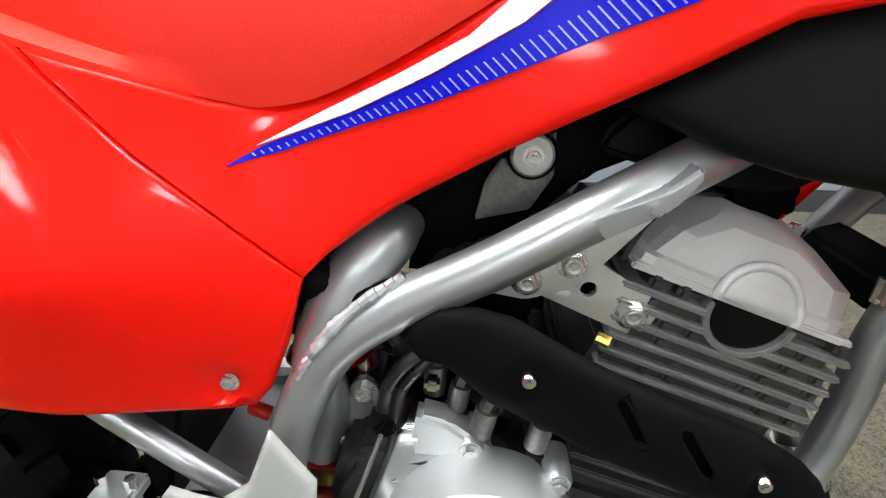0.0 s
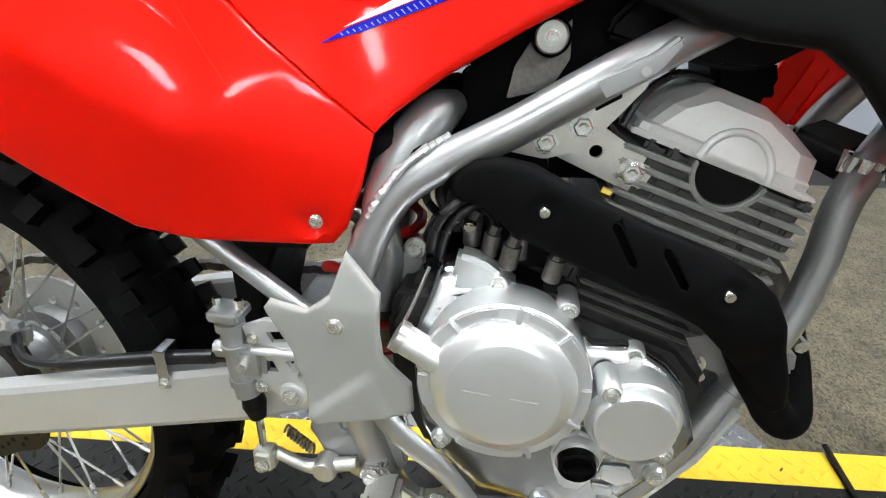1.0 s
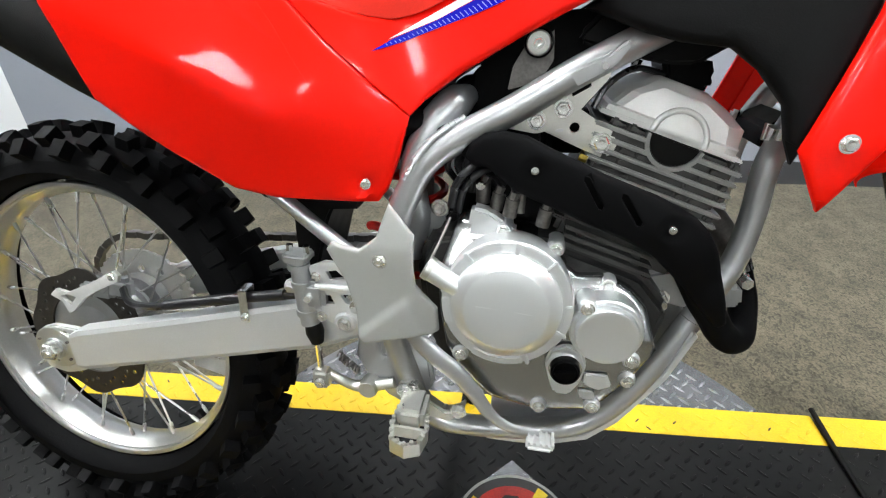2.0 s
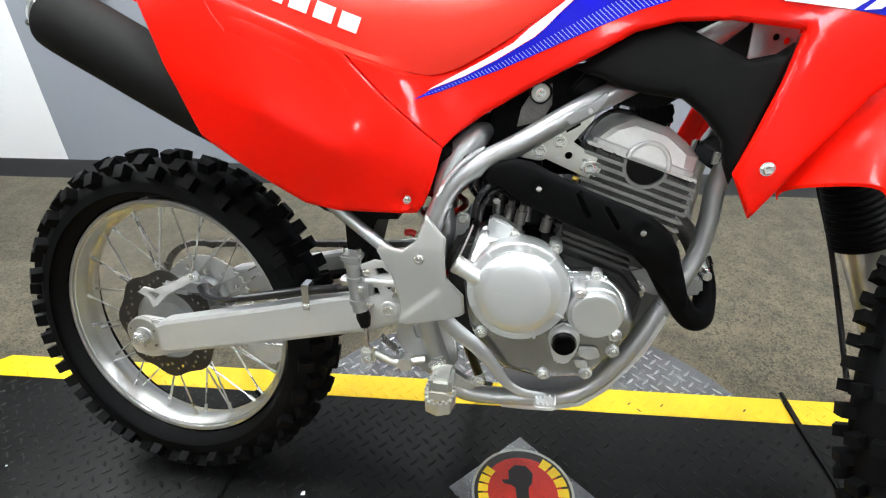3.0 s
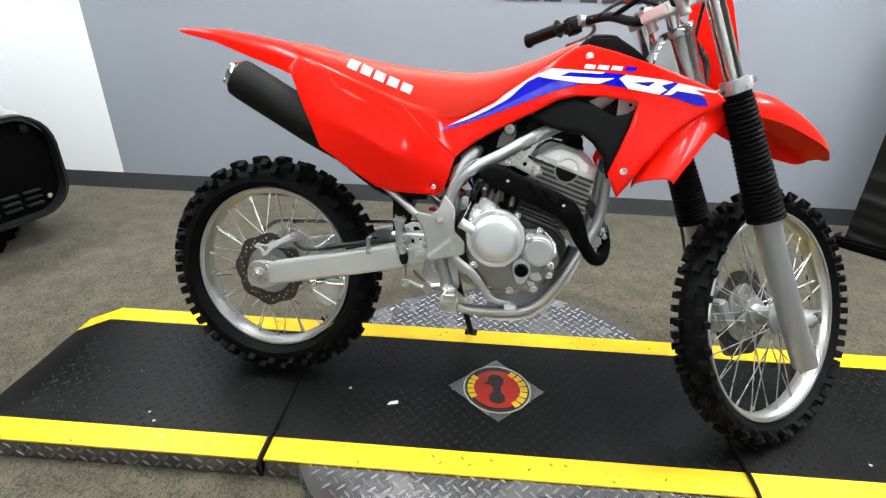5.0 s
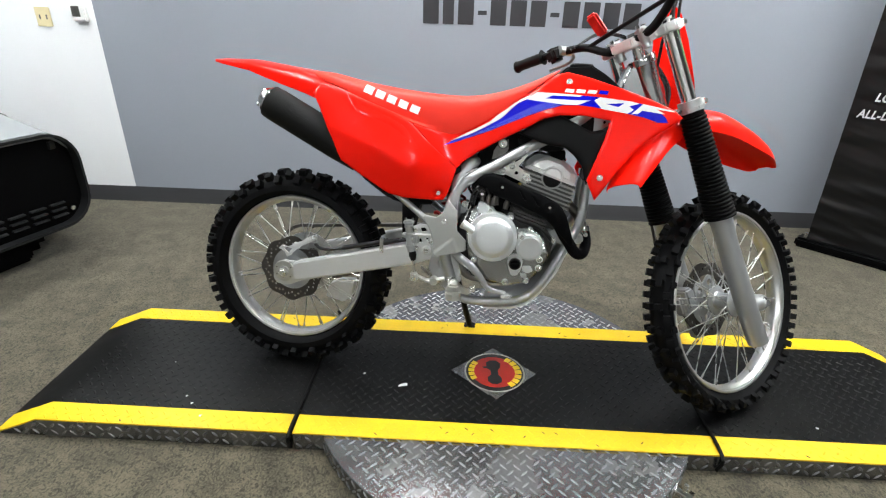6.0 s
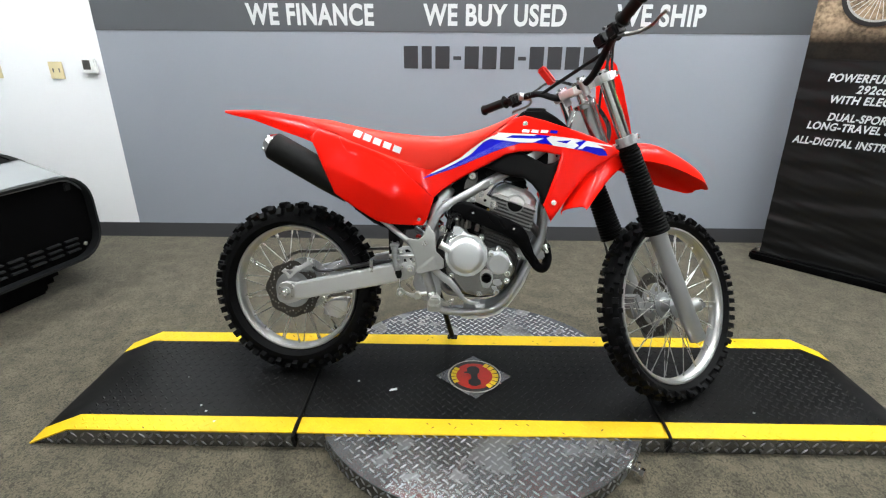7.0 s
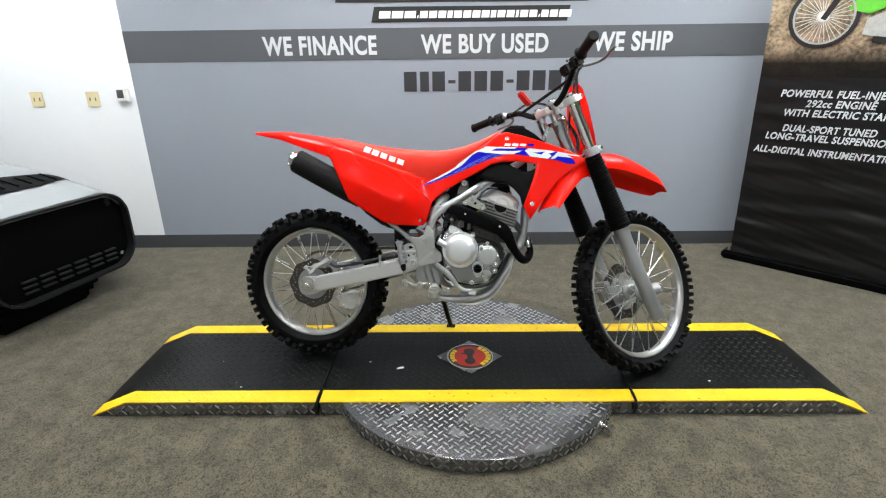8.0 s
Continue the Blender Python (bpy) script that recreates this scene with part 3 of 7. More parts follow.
def ramp_section(name, x0, x1, label):
    ob = empty(name, pose(0, 0, 0), label, "display ramp", "ramp sections")
    pts = ramp_profile(x0, x1)
    out = [(x, z - 0.004) if z > 0.01 else (x, 0.0015) for x, z in pts]
    low = [(x1, 0.0), (x0, 0.0)]
    outline = out + low
    part("body", prism(outline, -Y_B + 0.002, -Y_F - 0.002, 0.0), TREAD, ob, "bright tread-plate side")
    part("deck", strip(x0, x1, Y_F + YEL, Y_B - YEL, 0.0, 0.004), DECK, ob, "black painted tread deck")
    part("edge_strip", strip(x0, x1, Y_F, Y_F + YEL - 0.0006, 0.0006, 0.005), YELLOW, ob, "yellow painted edge")
    part("edge_strip", strip(x0, x1, Y_B - YEL + 0.0006, Y_B, 0.0006, 0.005), YELLOW, ob, "yellow painted edge")
    flat = lambda x: abs(x) < X_TOP - 0.005
    px0 = x0 + 0.014
    keep = lambda x, y: flat(x) and x0 + 0.01 < x < x1 - 0.01
    stuff("tread", lugs(grid_lugs(px0, x1 - 0.01, Y_F + YEL + 0.012, Y_B - YEL - 0.010, keep, lambda x: H), 0.0016), DECK, ob)
    both = grid_lugs(px0, x1 - 0.01, Y_F + 0.012, Y_F + YEL - 0.012, keep, lambda x: H + 0.0004) + grid_lugs(px0, x1 - 0.01, Y_B - YEL + 0.012, Y_B - 0.012, keep, lambda x: H + 0.0004)
    worn_rnd = random.Random(3)
    worn = [p for p in both if (-0.30 < p[0].x < 0.42 and worn_rnd.random() < 0.14) or worn_rnd.random() < 0.02]
    stuff("edge_tread", lugs([p for p in both if p not in worn], 0.0013), YELLOW, ob)
    if worn:
        stuff("worn_tread", lugs(worn, 0.0014, 0.015, 0.0036), WORN, ob, "lugs worn through to black")
    spots = []
    for i in range(int((x1 - x0) / 0.0285)):
        for k, z in enumerate((0.014, 0.040)):
            x = x0 + 0.015 + i * 0.0285
            if z < height(x) - 0.012 and not (abs(x) < 0.52):
                b = radians(45 if (i + k) % 2 else -45)
                d = Vector((math.cos(b), 0, math.sin(b)))
                spots.append((Vector((x, Y_F + 0.002, z)), d, Vector((math.sin(b), 0, -math.cos(b))), Vector((0, -1, 0))))
    if spots:
        stuff("side_tread", lugs(spots, 0.0022, 0.026, 0.0075), LUG, ob)
    return ob


ramp_section("ramp_section", -X_TIP, -X_SEAM - GAP, "black tread-plate end ramp with yellow edges, sloping end")
ramp_section("ramp_section", -X_SEAM + GAP, X_SEAM - GAP, "black tread-plate centre platform with yellow edges")
ramp_section("ramp_section", X_SEAM + GAP, X_TIP, "black tread-plate end ramp with yellow edges, chipped paint")
for s in (-1, 1):
    bm = tube([(s * X_SEAM - 0.006, Y_F - 0.004, 0.012), (s * X_SEAM - 0.004, Y_F - 0.003, H + 0.003), (s * X_SEAM, 0.1, H + 0.004), (s * X_SEAM, 0.4, H + 0.004), (s * X_SEAM, Y_B + 0.01, H + 0.010)], 0.0055, 8, 5)
    tagged(part("seam_strip", bm, RUBBER2), "black rubber strip in the joint of the ramp", "seam strip", "seam strips")

# sticker plate on the centre platform
sticker = part("sticker_plate", prism([(-0.148, 0), (0, -0.134), (0.142, 0), (0, 0.134)], 0, 0.003, 0.0005), TREAD)
sticker.matrix_basis = pose(-0.013, 0.236, H + 0.0012, -90, 0, 0)
tagged(sticker, "diamond tread-plate sticker with red and black round emblem", "sticker")
part("disc", lathe([(0, 0.0034), (0.098, 0.0034), (0.098, 0.002), (0, 0.002)], seg=48), STICKER_BLACK, sticker, "black round emblem")
part("ring", lathe([(0.1015, 0.0036), (0.1015, 0.0042), (0.0965, 0.0042), (0.0965, 0.0036)], seg=64), PRINT_GREY, sticker)
part("centre", lathe([(0, 0.0043), (0.079, 0.0043), (0.079, 0.003), (0, 0.003)], seg=48), STICKER_RED, sticker, "dark red centre")
part("emblem", prism([(-0.012, -0.062), (0.006, -0.064), (0.022, -0.052), (0.022, -0.030), (0.012, -0.016), (0.012, 0.010), (0.020, 0.022), (0.022, 0.044), (0.008, 0.060), (-0.014, 0.060), (-0.028, 0.046), (-0.027, 0.026), (-0.042, 0.024), (-0.036, 0.016), (-0.022, 0.014), (-0.014, 0.008), (-0.012, -0.016), (-0.024, -0.030), (-0.024, -0.050)], 0.004, 0.0048, 0), STICKER_BLACK, sticker, "black motorcycle shape")


def arc_bar(a0, a1, r0, r1):
    n = 4
    a = [radians(a0 + (a1 - a0) * i / n) for i in range(n + 1)]
    return prism([(r0 * math.cos(t), r0 * math.sin(t)) for t in a] + [(r1 * math.cos(t), r1 * math.sin(t)) for t in a[::-1]], 0.0044, 0.0050, 0)


for k in range(5):
    part("bar", arc_bar(212 - k * 14.5, 200.5 - k * 14.5, 0.069, 0.089), STICKER_YELLOW, sticker)
for k in range(7):
    part("bar", arc_bar(60 - k * 17, 46.5 - k * 17, 0.069, 0.091), STICKER_YELLOW, sticker)

scrap = part("paper_scrap", prism([(-0.016, -0.009), (0.014, 0.0), (0.012, 0.012), (-0.010, 0.004)], 0.0, 0.0012, 0.0002), WHITE_DECAL, None, "", pose(-0.314, 0.149, H + 0.0016, -88, 2, 0))
tagged(scrap, "small torn scrap of white paper on the ramp", "paper scrap")
rnd = random.Random(5)
for x, y in ((-0.98, 0.05), (-0.90, -0.03), (-0.95, 0.02), (-1.1, 0.21), (0.95, 0.05), (-0.45, 0.2)):
    r = rnd.uniform(0.002, 0.005)
    c = part("crumb", prism([(-r, -r * 0.6), (r, -r), (r * 0.7, r), (-r * 0.5, r * 0.8)], 0, 0.0015, 0.0003), WHITE_DECAL, None, "", pose(x, y, H + 0.0003, -90, 0, rnd.uniform(0, 90)))
    tagged(c, "tiny pale crumb lying on the black deck", "crumb", "crumbs")

# ---- banner stand ----
BX, BY, B_ANG = 1.835, 1.585, -44.0
banner = empty("banner_stand", pose(BX, BY, 0, 0, 0, B_ANG), "black roll-up banner with printed photo and white slogans", "banner")
B_W, B_H = 0.86, 2.05
bm = box(-0.05, B_W + 0.05, -0.05, 0.05, 0.0, 0.055, 0.012, 3)
part("base", bm, CAR_BLACK, banner, "flat black base")
for x in (-0.01, B_W + 0.01):
    part("end_cap", box(x - 0.008, x + 0.008, -0.028, -0.006, 0.05, 0.085, 0.003), CHROME, banner, "bright metal clip")


def banner_cloth(z0, z1, y, material, nx=36, nz=60, x0=0.0, x1=B_W):
    bm = bmesh.new()
    def place(i, k, dy):
        x, z = x0 + (x1 - x0) * i / nx, z0 + (z1 - z0) * k / nz
        amp = 0.008 * max(0, 1.25 - z) + 0.0026
        wob = noise.noise((x * 1.6, z * 17, 0.3)) + 0.6 * noise.noise((x * 2.5 + 7, z * 34 + x * 9, 2.0))
        return bm.verts.new((x, y + dy + amp * wob, z))
    rows = [[[place(i, k, dy) for i in range(nx + 1)] for k in range(nz + 1)] for dy in (0, 0.0015)]
    for r in rows:
        for k in range(nz):
            for i in range(nx):
                bm.faces.new((r[k][i], r[k][i + 1], r[k + 1][i + 1], r[k + 1][i]))
    for k in range(nz):
        for i in (0, nx):
            bm.faces.new((rows[0][k][i], rows[0][k + 1][i], rows[1][k + 1][i], rows[1][k][i]))
    for i in range(nx):
        for k in (0, nz):
            bm.faces.new((rows[0][k][i], rows[0][k][i + 1], rows[1][k][i + 1], rows[1][k][i]))
    return bm


cloth = part("cloth", banner_cloth(0.05, 1.18, -0.02, BANNER_BLACK, nz=110), BANNER_BLACK, banner, "wrinkled black cloth")
part("photo", banner_cloth(1.18, B_H, -0.020, PHOTO, nz=40), PHOTO, banner, "printed forest track that fades to black")
part("top_rail", tube([(-0.005, -0.018, B_H), (B_W + 0.005, -0.018, B_H)], 0.014, 12, 1), CHROME, banner)
part("pole", tube([(B_W / 2, 0.012, 0.04), (B_W / 2, 0.012, B_H)], 0.010, 10, 1), CHROME, banner)
WC = (0.262, 1.50)
part("printed_wheel", lathe([(0.166, 0.026), (0.166, 0.0285), (0.143, 0.0285), (0.143, 0.026)], WC, 48, closed=True), STICKER_BLACK, banner, "printed black tyre")
part("printed_rim", lathe([(0.145, 0.0262), (0.145, 0.0290), (0.135, 0.0290), (0.135, 0.0262)], WC, 48, closed=True), PRINT_GREY, banner)
for k in range(16):
    a = math.pi * k / 16
    d = Vector((math.cos(a), 0, math.sin(a)))
    o = Vector((WC[0], -0.0268, WC[1]))
    part("printed_spoke", tube([o - d * 0.138, o + d * 0.138], 0.0015, 5, 1), PRINT_PALE, banner)
part("printed_hub", lathe([(0, 0.0292), (0.028, 0.0292), (0.028, 0.026), (0, 0.026)], WC, 24), PRINT_PALE, banner)
part("printed_fork", prism([(0.250, 1.49), (0.275, 1.48), (0.43, 1.78), (0.40, 1.80)], 0.026, 0.0295, 0), STICKER_BLACK, banner)
part("printed_panel", prism([(0.37, 1.53), (0.47, 1.50), (0.62, 1.58), (0.66, 1.72), (0.52, 1.70), (0.42, 1.62)], 0.026, 0.0287, 0), PRINT_GREEN, banner, "printed green panel")
part("printed_panel", prism([(0.36, 1.70), (0.46, 1.66), (0.56, 1.74), (0.50, 1.84)], 0.026, 0.0287, 0), PRINT_GREEN, banner, "printed green panel")
part("printed_engine", prism([(0.45, 1.40), (0.66, 1.37), (0.74, 1.50), (0.58, 1.53), (0.46, 1.48)], 0.026, 0.0282, 0), PRINT_GREY, banner)
part("printed_pipe", prism([(0.50, 1.36), (0.80, 1.33), (0.80, 1.36), (0.50, 1.39)], 0.026, 0.0280, 0), STICKER_BLACK, banner)


def banner_words(words, x, z, cap, width):
    me = text_mesh(words, cap / 0.69, LETTER_WHITE, bold=cap * 0.040, shear=0.2)
    xs = [v.co.x for v in me.vertices]
    k = width / (max(xs) - min(xs))
    me.transform(Matrix.Diagonal((k, 1, 1, 1)))
    part("slogan", me, None, banner, "white italic letters", pose(x - min(xs) * k, -0.031, z))


banner_words("POWERFUL FUEL-INJECTED", 0.108, 1.071, 0.038, 0.62)
banner_words("292cc ENGINE", 0.243, 1.017, 0.038, 0.33)
banner_words("WITH ELECTRIC START", 0.143, 0.962, 0.038, 0.53)
banner_words("DUAL-SPORT TUNED", 0.153, 0.872, 0.038, 0.45)
banner_words("LONG-TRAVEL SUSPENSION", 0.071, 0.821, 0.038, 0.62)
banner_words("ALL-DIGITAL INSTRUMENTATION", 0.020, 0.738, 0.038, 0.72)
LEAN = Matrix.Identity(4)
LEAN[0][2] = -0.020      # the cloth hangs askew on its pole
for ob in banner.children:
    if not ob.name.startswith(("base", "end_cap", "slogan")):
        ob.data.transform(ob.matrix_basis.inverted() @ LEAN @ ob.matrix_basis)


# ---- parked utility vehicle, its front corner in view ----
utv = empty("utility_vehicle", pose(-2.035, 1.235, 0, 0, 0, -16.0), "small silver utility vehicle with black grille parked on carpet", "vehicle")
# local axes: x runs out of the nose, y to the vehicle's left; the nose's corner lies at the origin


def rounded(y0, y1, z0, z1, r, n=6):
    out = []
    for cy, cz, a0 in ((y1 - r, z1 - r, 0), (y0 + r, z1 - r, 90), (y0 + r, z0 + r, 180), (y1 - r, z0 + r, 270)):
        out += [(cy + r * math.cos(radians(a0 + 90 * i / n)), cz + r * math.sin(radians(a0 + 90 * i / n))) for i in range(n + 1)]
    return out


def slab(loops, x0, x1, bevel=0.0):
    """Loops of (across, up) with depth from x0 to x1."""
    vs, fs = sheet([dense(L, 0.06) for L in loops], 0.09)
    bm = bmesh.new()
    a = [bm.verts.new((x0, y, z)) for y, z in vs]
    b = [bm.verts.new((x1, y, z)) for y, z in vs]
    for f in fs:
        bm.faces.new([a[i] for i in f]), bm.faces.new([b[i] for i in f[::-1]])
    ia = {v: i for i, v in enumerate(a)}
    for e in [e for e in bm.edges if len(e.link_faces) == 1 and e.verts[0] in ia]:
        i, j = ia[e.verts[0]], ia[e.verts[1]]
        bm.faces.new((a[i], a[j], b[j], b[i]))
    return bm


UW, NOSE = 0.82, 0.606
part("grille_surround", slab([rounded(-UW, 0.0, 0.15, NOSE, 0.15), rounded(-UW + 0.013, -0.013, 0.163, NOSE - 0.013, 0.138)], -0.12, 0.0), CAR_GREY, utv, "dark grey grille surround")
part("grille", slab([rounded(-UW + 0.010, -0.010, 0.160, NOSE - 0.01, 0.14)], -0.30, -0.05), CAR_BLACK, utv, "black grille")
for k in range(3):
    for j in range(6):
        y, z = -0.15 - j * 0.095, 0.20 + 0.030 * k
        part("slat", box(-0.052, -0.030, y - 0.036, y + 0.036, z, z + 0.009, 0.002), CAR_SLAT, utv)
part("fog_lamp", lathe([(0, 0.008), (0.012, 0.006), (0.014, 0), (0, 0)], (-0.085, 0.225), 14), CHROME, utv, "small bright lamp", pose(-0.035, 0, 0, 0, 0, 90))
part("badge", box(-0.052, -0.040, -0.11, -0.075, NOSE - 0.085, NOSE - 0.045, 0.004), CAR_GREY, utv)
part("lower_body", join(box(-1.3, -0.12, -UW + 0.02, -0.16, 0.03, 0.40, 0.05, 3), box(-0.30, -0.10, -UW + 0.04, -0.28, 0.012, 0.165, 0.02, 3)), CAR_BLACK, utv)


def hood_z(x, y):
    """Height of the hood: rises away from the nose, falls off at the sides."""
    s = abs((y + UW / 2) / (UW / 2 + 0.01))
    back = max(0.0, -x)
    return NOSE - 0.006 + 0.20 * min(back, 0.55) + 0.10 * max(0, min(back, 1.1) - 0.55) + 0.02 * min(1, back / 0.3) * (1 - s * s) - 0.12 * max(0, (s - 0.66) / 0.34) ** 2


def hood():
    bm = bmesh.new()
    rows = []
    for i in range(19):
        x = -0.035 - 1.2 * i / 18
        rows.append([(x, -UW / 2 + (-1 + 2 * j / 24) * (UW / 2 + 0.01), hood_z(x, -UW / 2 + (-1 + 2 * j / 24) * (UW / 2 + 0.01))) for j in range(25)])
    top = [[bm.verts.new(p) for p in r] for r in rows]
    low = [[bm.verts.new((p[0], p[1], p[2] - 0.03)) for p in r] for r in rows]
    for i in range(18):
        for j in range(24):
            bm.faces.new((top[i][j], top[i][j + 1], top[i + 1][j + 1], top[i + 1][j]))
            bm.faces.new((low[i][j], low[i + 1][j], low[i + 1][j + 1], low[i][j + 1]))
        for j in (0, 24):
            bm.faces.new((top[i][j], top[i + 1][j], low[i + 1][j], low[i][j]))
    for j in range(24):
        for i in (0, 18):
            bm.faces.new((top[i][j], top[i][j + 1], low[i][j + 1], low[i][j]))
    return bm


part("hood", hood(), CAR_SILVER, utv, "silver painted hood")
vs, fs = sheet([dense([(-0.335, -0.050), (-0.290, -0.13), (-0.255, -0.30), (-0.255, -0.52), (-0.290, -0.69), (-0.335, -0.77), (-0.43, -0.66), (-0.47, -0.50), (-0.47, -0.32), (-0.43, -0.16)], 0.03)], 0.03)
bm = bmesh.new()
lay = [[bm.verts.new((x, y, hood_z(x, y) + dz)) for x, y in vs] for dz in (0.004, -0.006)]
for f in fs:
    bm.faces.new([lay[0][i] for i in f]), bm.faces.new([lay[1][i] for i in f[::-1]])
vent = part("hood_vent", bm, CAR_BLACK, utv, "black hood vent")
for k in range(8):
    y = -0.16 - 0.070 * k
    part("louvre", moved(box(-0.062, 0.062, -0.004, 0.004, 0.0, 0.010, 0.002), Matrix.Translation((-0.362, y, hood_z(-0.362, y) + 0.001)) @ Matrix.Rotation(radians(11), 4, "Y")), CAR_BLACK, vent)
for s_ in (1, -1):
    y = -UW / 2 + s_ * (UW / 2 + 0.005)
    part("side_panel", prism([(-1.2, 0.30), (-0.08, 0.30), (-0.06, 0.44), (-0.3, 0.50), (-1.2, 0.60)], -y - 0.012, -y + 0.006, 0.004), CAR_BLACK, utv, "black side panel")
    wheel_ob = part("wheel", lathe([(0.20, 0.07), (0.21, 0.05), (0.21, -0.05), (0.20, -0.07), (0.11, -0.07), (0.11, 0.07)], (-0.45, 0.21), 36, closed=True), RUBBER, utv, "black off-road tyre", pose(0, y - s_ * 0.05, 0))
    part("rim", lathe([(0, 0.03), (0.06, 0.03), (0.11, 0.06), (0.112, -0.06), (0, -0.03)], (-0.45, 0.21), 28), CAR_GREY, wheel_ob)
    part("wheel", lathe([(0.20, 0.07), (0.21, 0.05), (0.21, -0.05), (0.20, -0.07), (0.0, -0.07)], (-1.62, 0.21), 36), RUBBER, utv, "", pose(0, y - s_ * 0.05, 0))
part("cabin", box(-2.0, -1.1, -UW - 0.02, 0.02, 0.2, 0.72, 0.06, 3), CAR_BLACK, utv, "black cabin")


# ---- the motorcycle ----
BIKE = pose(-0.6925, 0.3235, 0.0867, 0, 0, -5.1) @ pose(0, 0, 0, 0, 0.52, 0) @ pose(0, 0, 0, -8.37, 0, 0) @ Matrix.Scale(0.981, 4)
RAKE, STEER = 24.19, 38.68
STEERED = pose(1.084, -0.0274, 0.873, -2.87, 0, 0) @ pose(0, 0, 0, 0, -RAKE, 0) @ pose(0, 0, 0, 0, 0, STEER)
bike = empty("motorcycle", BIKE, "red off-road motorcycle with knobby tyres leaning on its kickstand", "motorcycle")

BOLT = hexbolt()
finish(BOLT)
BOLT_ME = bpy.data.meshes.new("bolt")
BOLT.to_mesh(BOLT_ME)
BOLT.free()
BOLT_ME.materials.append(BOLT_STEEL)


def bolt(u, w, v, parent, size=1.0, base=None):
    """A flanged bolt head that points to the right; base: the pose of the part that carries it."""
    spot = Matrix.Translation(V(u, w, v)) @ Matrix.Rotation(radians(random.uniform(0, 60)), 4, "Y") @ Matrix.Scale(size, 4)
    return part("bolt", BOLT_ME, None, parent, "", spot)


# -- wheels --
def tyre(R, half, n, along_k=1.0, across_k=1.0):
    """A knobby tyre, one moulded skin: carcass with staggered rows of raised blocks."""
    rim = R - (0.0868 if R < 0.342 else 0.063)
    rc = half * 1.04
    r_c = R - 0.019 - rc
    rows = [[(0.0, 0.030, 0.024), (0.64, 0.024, 0.027), (-0.64, 0.024, 0.027), (1.22, 0.014, 0.016), (-1.22, 0.014, 0.016)],
            [(0.25, 0.021, 0.026), (-0.25, 0.021, 0.026), (0.96, 0.024, 0.029), (-0.96, 0.024, 0.029)]]
    rows = [[(p, a * across_k, b * along_k) for p, a, b in row] for row in rows]
    high = 0.0185
    step = 2 * math.pi / n
    phis = set()
    for row in rows:
        for p, across, _ in row:
            for k in (0.5, 0.41):
                phis.update((round(p - across * k / rc, 4), round(p + across * k / rc, 4)))
    slim = R > 0.342
    lim = 1.18 if slim else 1.45
    phis = [p for p in sorted(phis) if abs(p) < lim]
    phis = [-lim - 0.05] + phis + [lim + 0.05]
    # the slim tyre's flanks draw in towards the bead
    foot = ((0.0, 0.54), (0.004, 0.59), (0.009, 0.66)) if slim else ((0.0, 0.54), (0.012, 0.80), (0.030, 0.99))
    angles = []
    for i in range(n):
        for k in (-0.5, -0.41, 0.41, 0.5):
            angles.append((i * step + rows[i % 2][1][2] * k / R, i))
    bm = bmesh.new()
    grid = []
    for a, i in angles:
        line = [bm.verts.new(V(r * math.cos(a), w, r * math.sin(a))) for r, w in ((rim + g, -half * h) for g, h in foot)]
        for p in phis:
            up = 0.0
            for q, across, along in rows[i % 2]:
                if abs(p - q) <= across * 0.415 / rc and abs(a - i * step) <= along * 0.42 / R:
                    up = high if abs(q) < 1.1 else high * 0.45
            r, w = r_c + (rc + up) * math.cos(p), (rc + up) * math.sin(p) * (1 - (0.28 if slim else 0.0) * (p / 1.23) ** 6)
            line.append(bm.verts.new(V(r * math.cos(a), w, r * math.sin(a))))
        line += [bm.verts.new(V(r * math.cos(a), w, r * math.sin(a))) for r, w in ((rim + g, half * h) for g, h in foot[::-1])]
        grid.append(line)
    for p, q in zip(grid, grid[1:] + grid[:1]):
        for j in range(len(p) - 1):
            bm.faces.new((p[j], p[j + 1], q[j + 1], q[j]))
    return bm


def rim_mesh(R, half):
    prof = [(R, half - 0.001), (R - 0.0015, half + 0.0012), (R - 0.0062, half + 0.0016), (R - 0.0084, half + 0.0004), (R - 0.0092, half - 0.0040), (R - 0.0115, half - 0.0050), (R - 0.0130, half - 0.0080), (R - 0.0155, half * 0.56), (R - 0.0185, half * 0.40), (R - 0.0200, half * 0.2), (R - 0.0200, 0)]
    prof = prof + [(r, -w) for r, w in prof[-2::-1]]
    prof = prof + [(R - 0.006, -half + 0.004), (R - 0.014, 0), (R - 0.006, half - 0.004)]
    return lathe(prof, seg=96, closed=True)


def spoke_mesh(r_hub, w_hub, r_rim, w_rim, twist):
    a = V(r_hub, w_hub, 0)
    b = V(r_rim * math.cos(twist), w_rim, r_rim * math.sin(twist))
    bm = tube([a, b], 0.0017, 6, 1)
    d = (b - a).normalized()
    nip = tube([b - d * 0.016, b + d * 0.006], 0.0032, 6, 1)
    bm = join(bm, nip)
    finish(bm)
    me = bpy.data.meshes.new("spoke")
    bm.to_mesh(me)
    bm.free()
    me.materials.append(SPOKE)
    return me


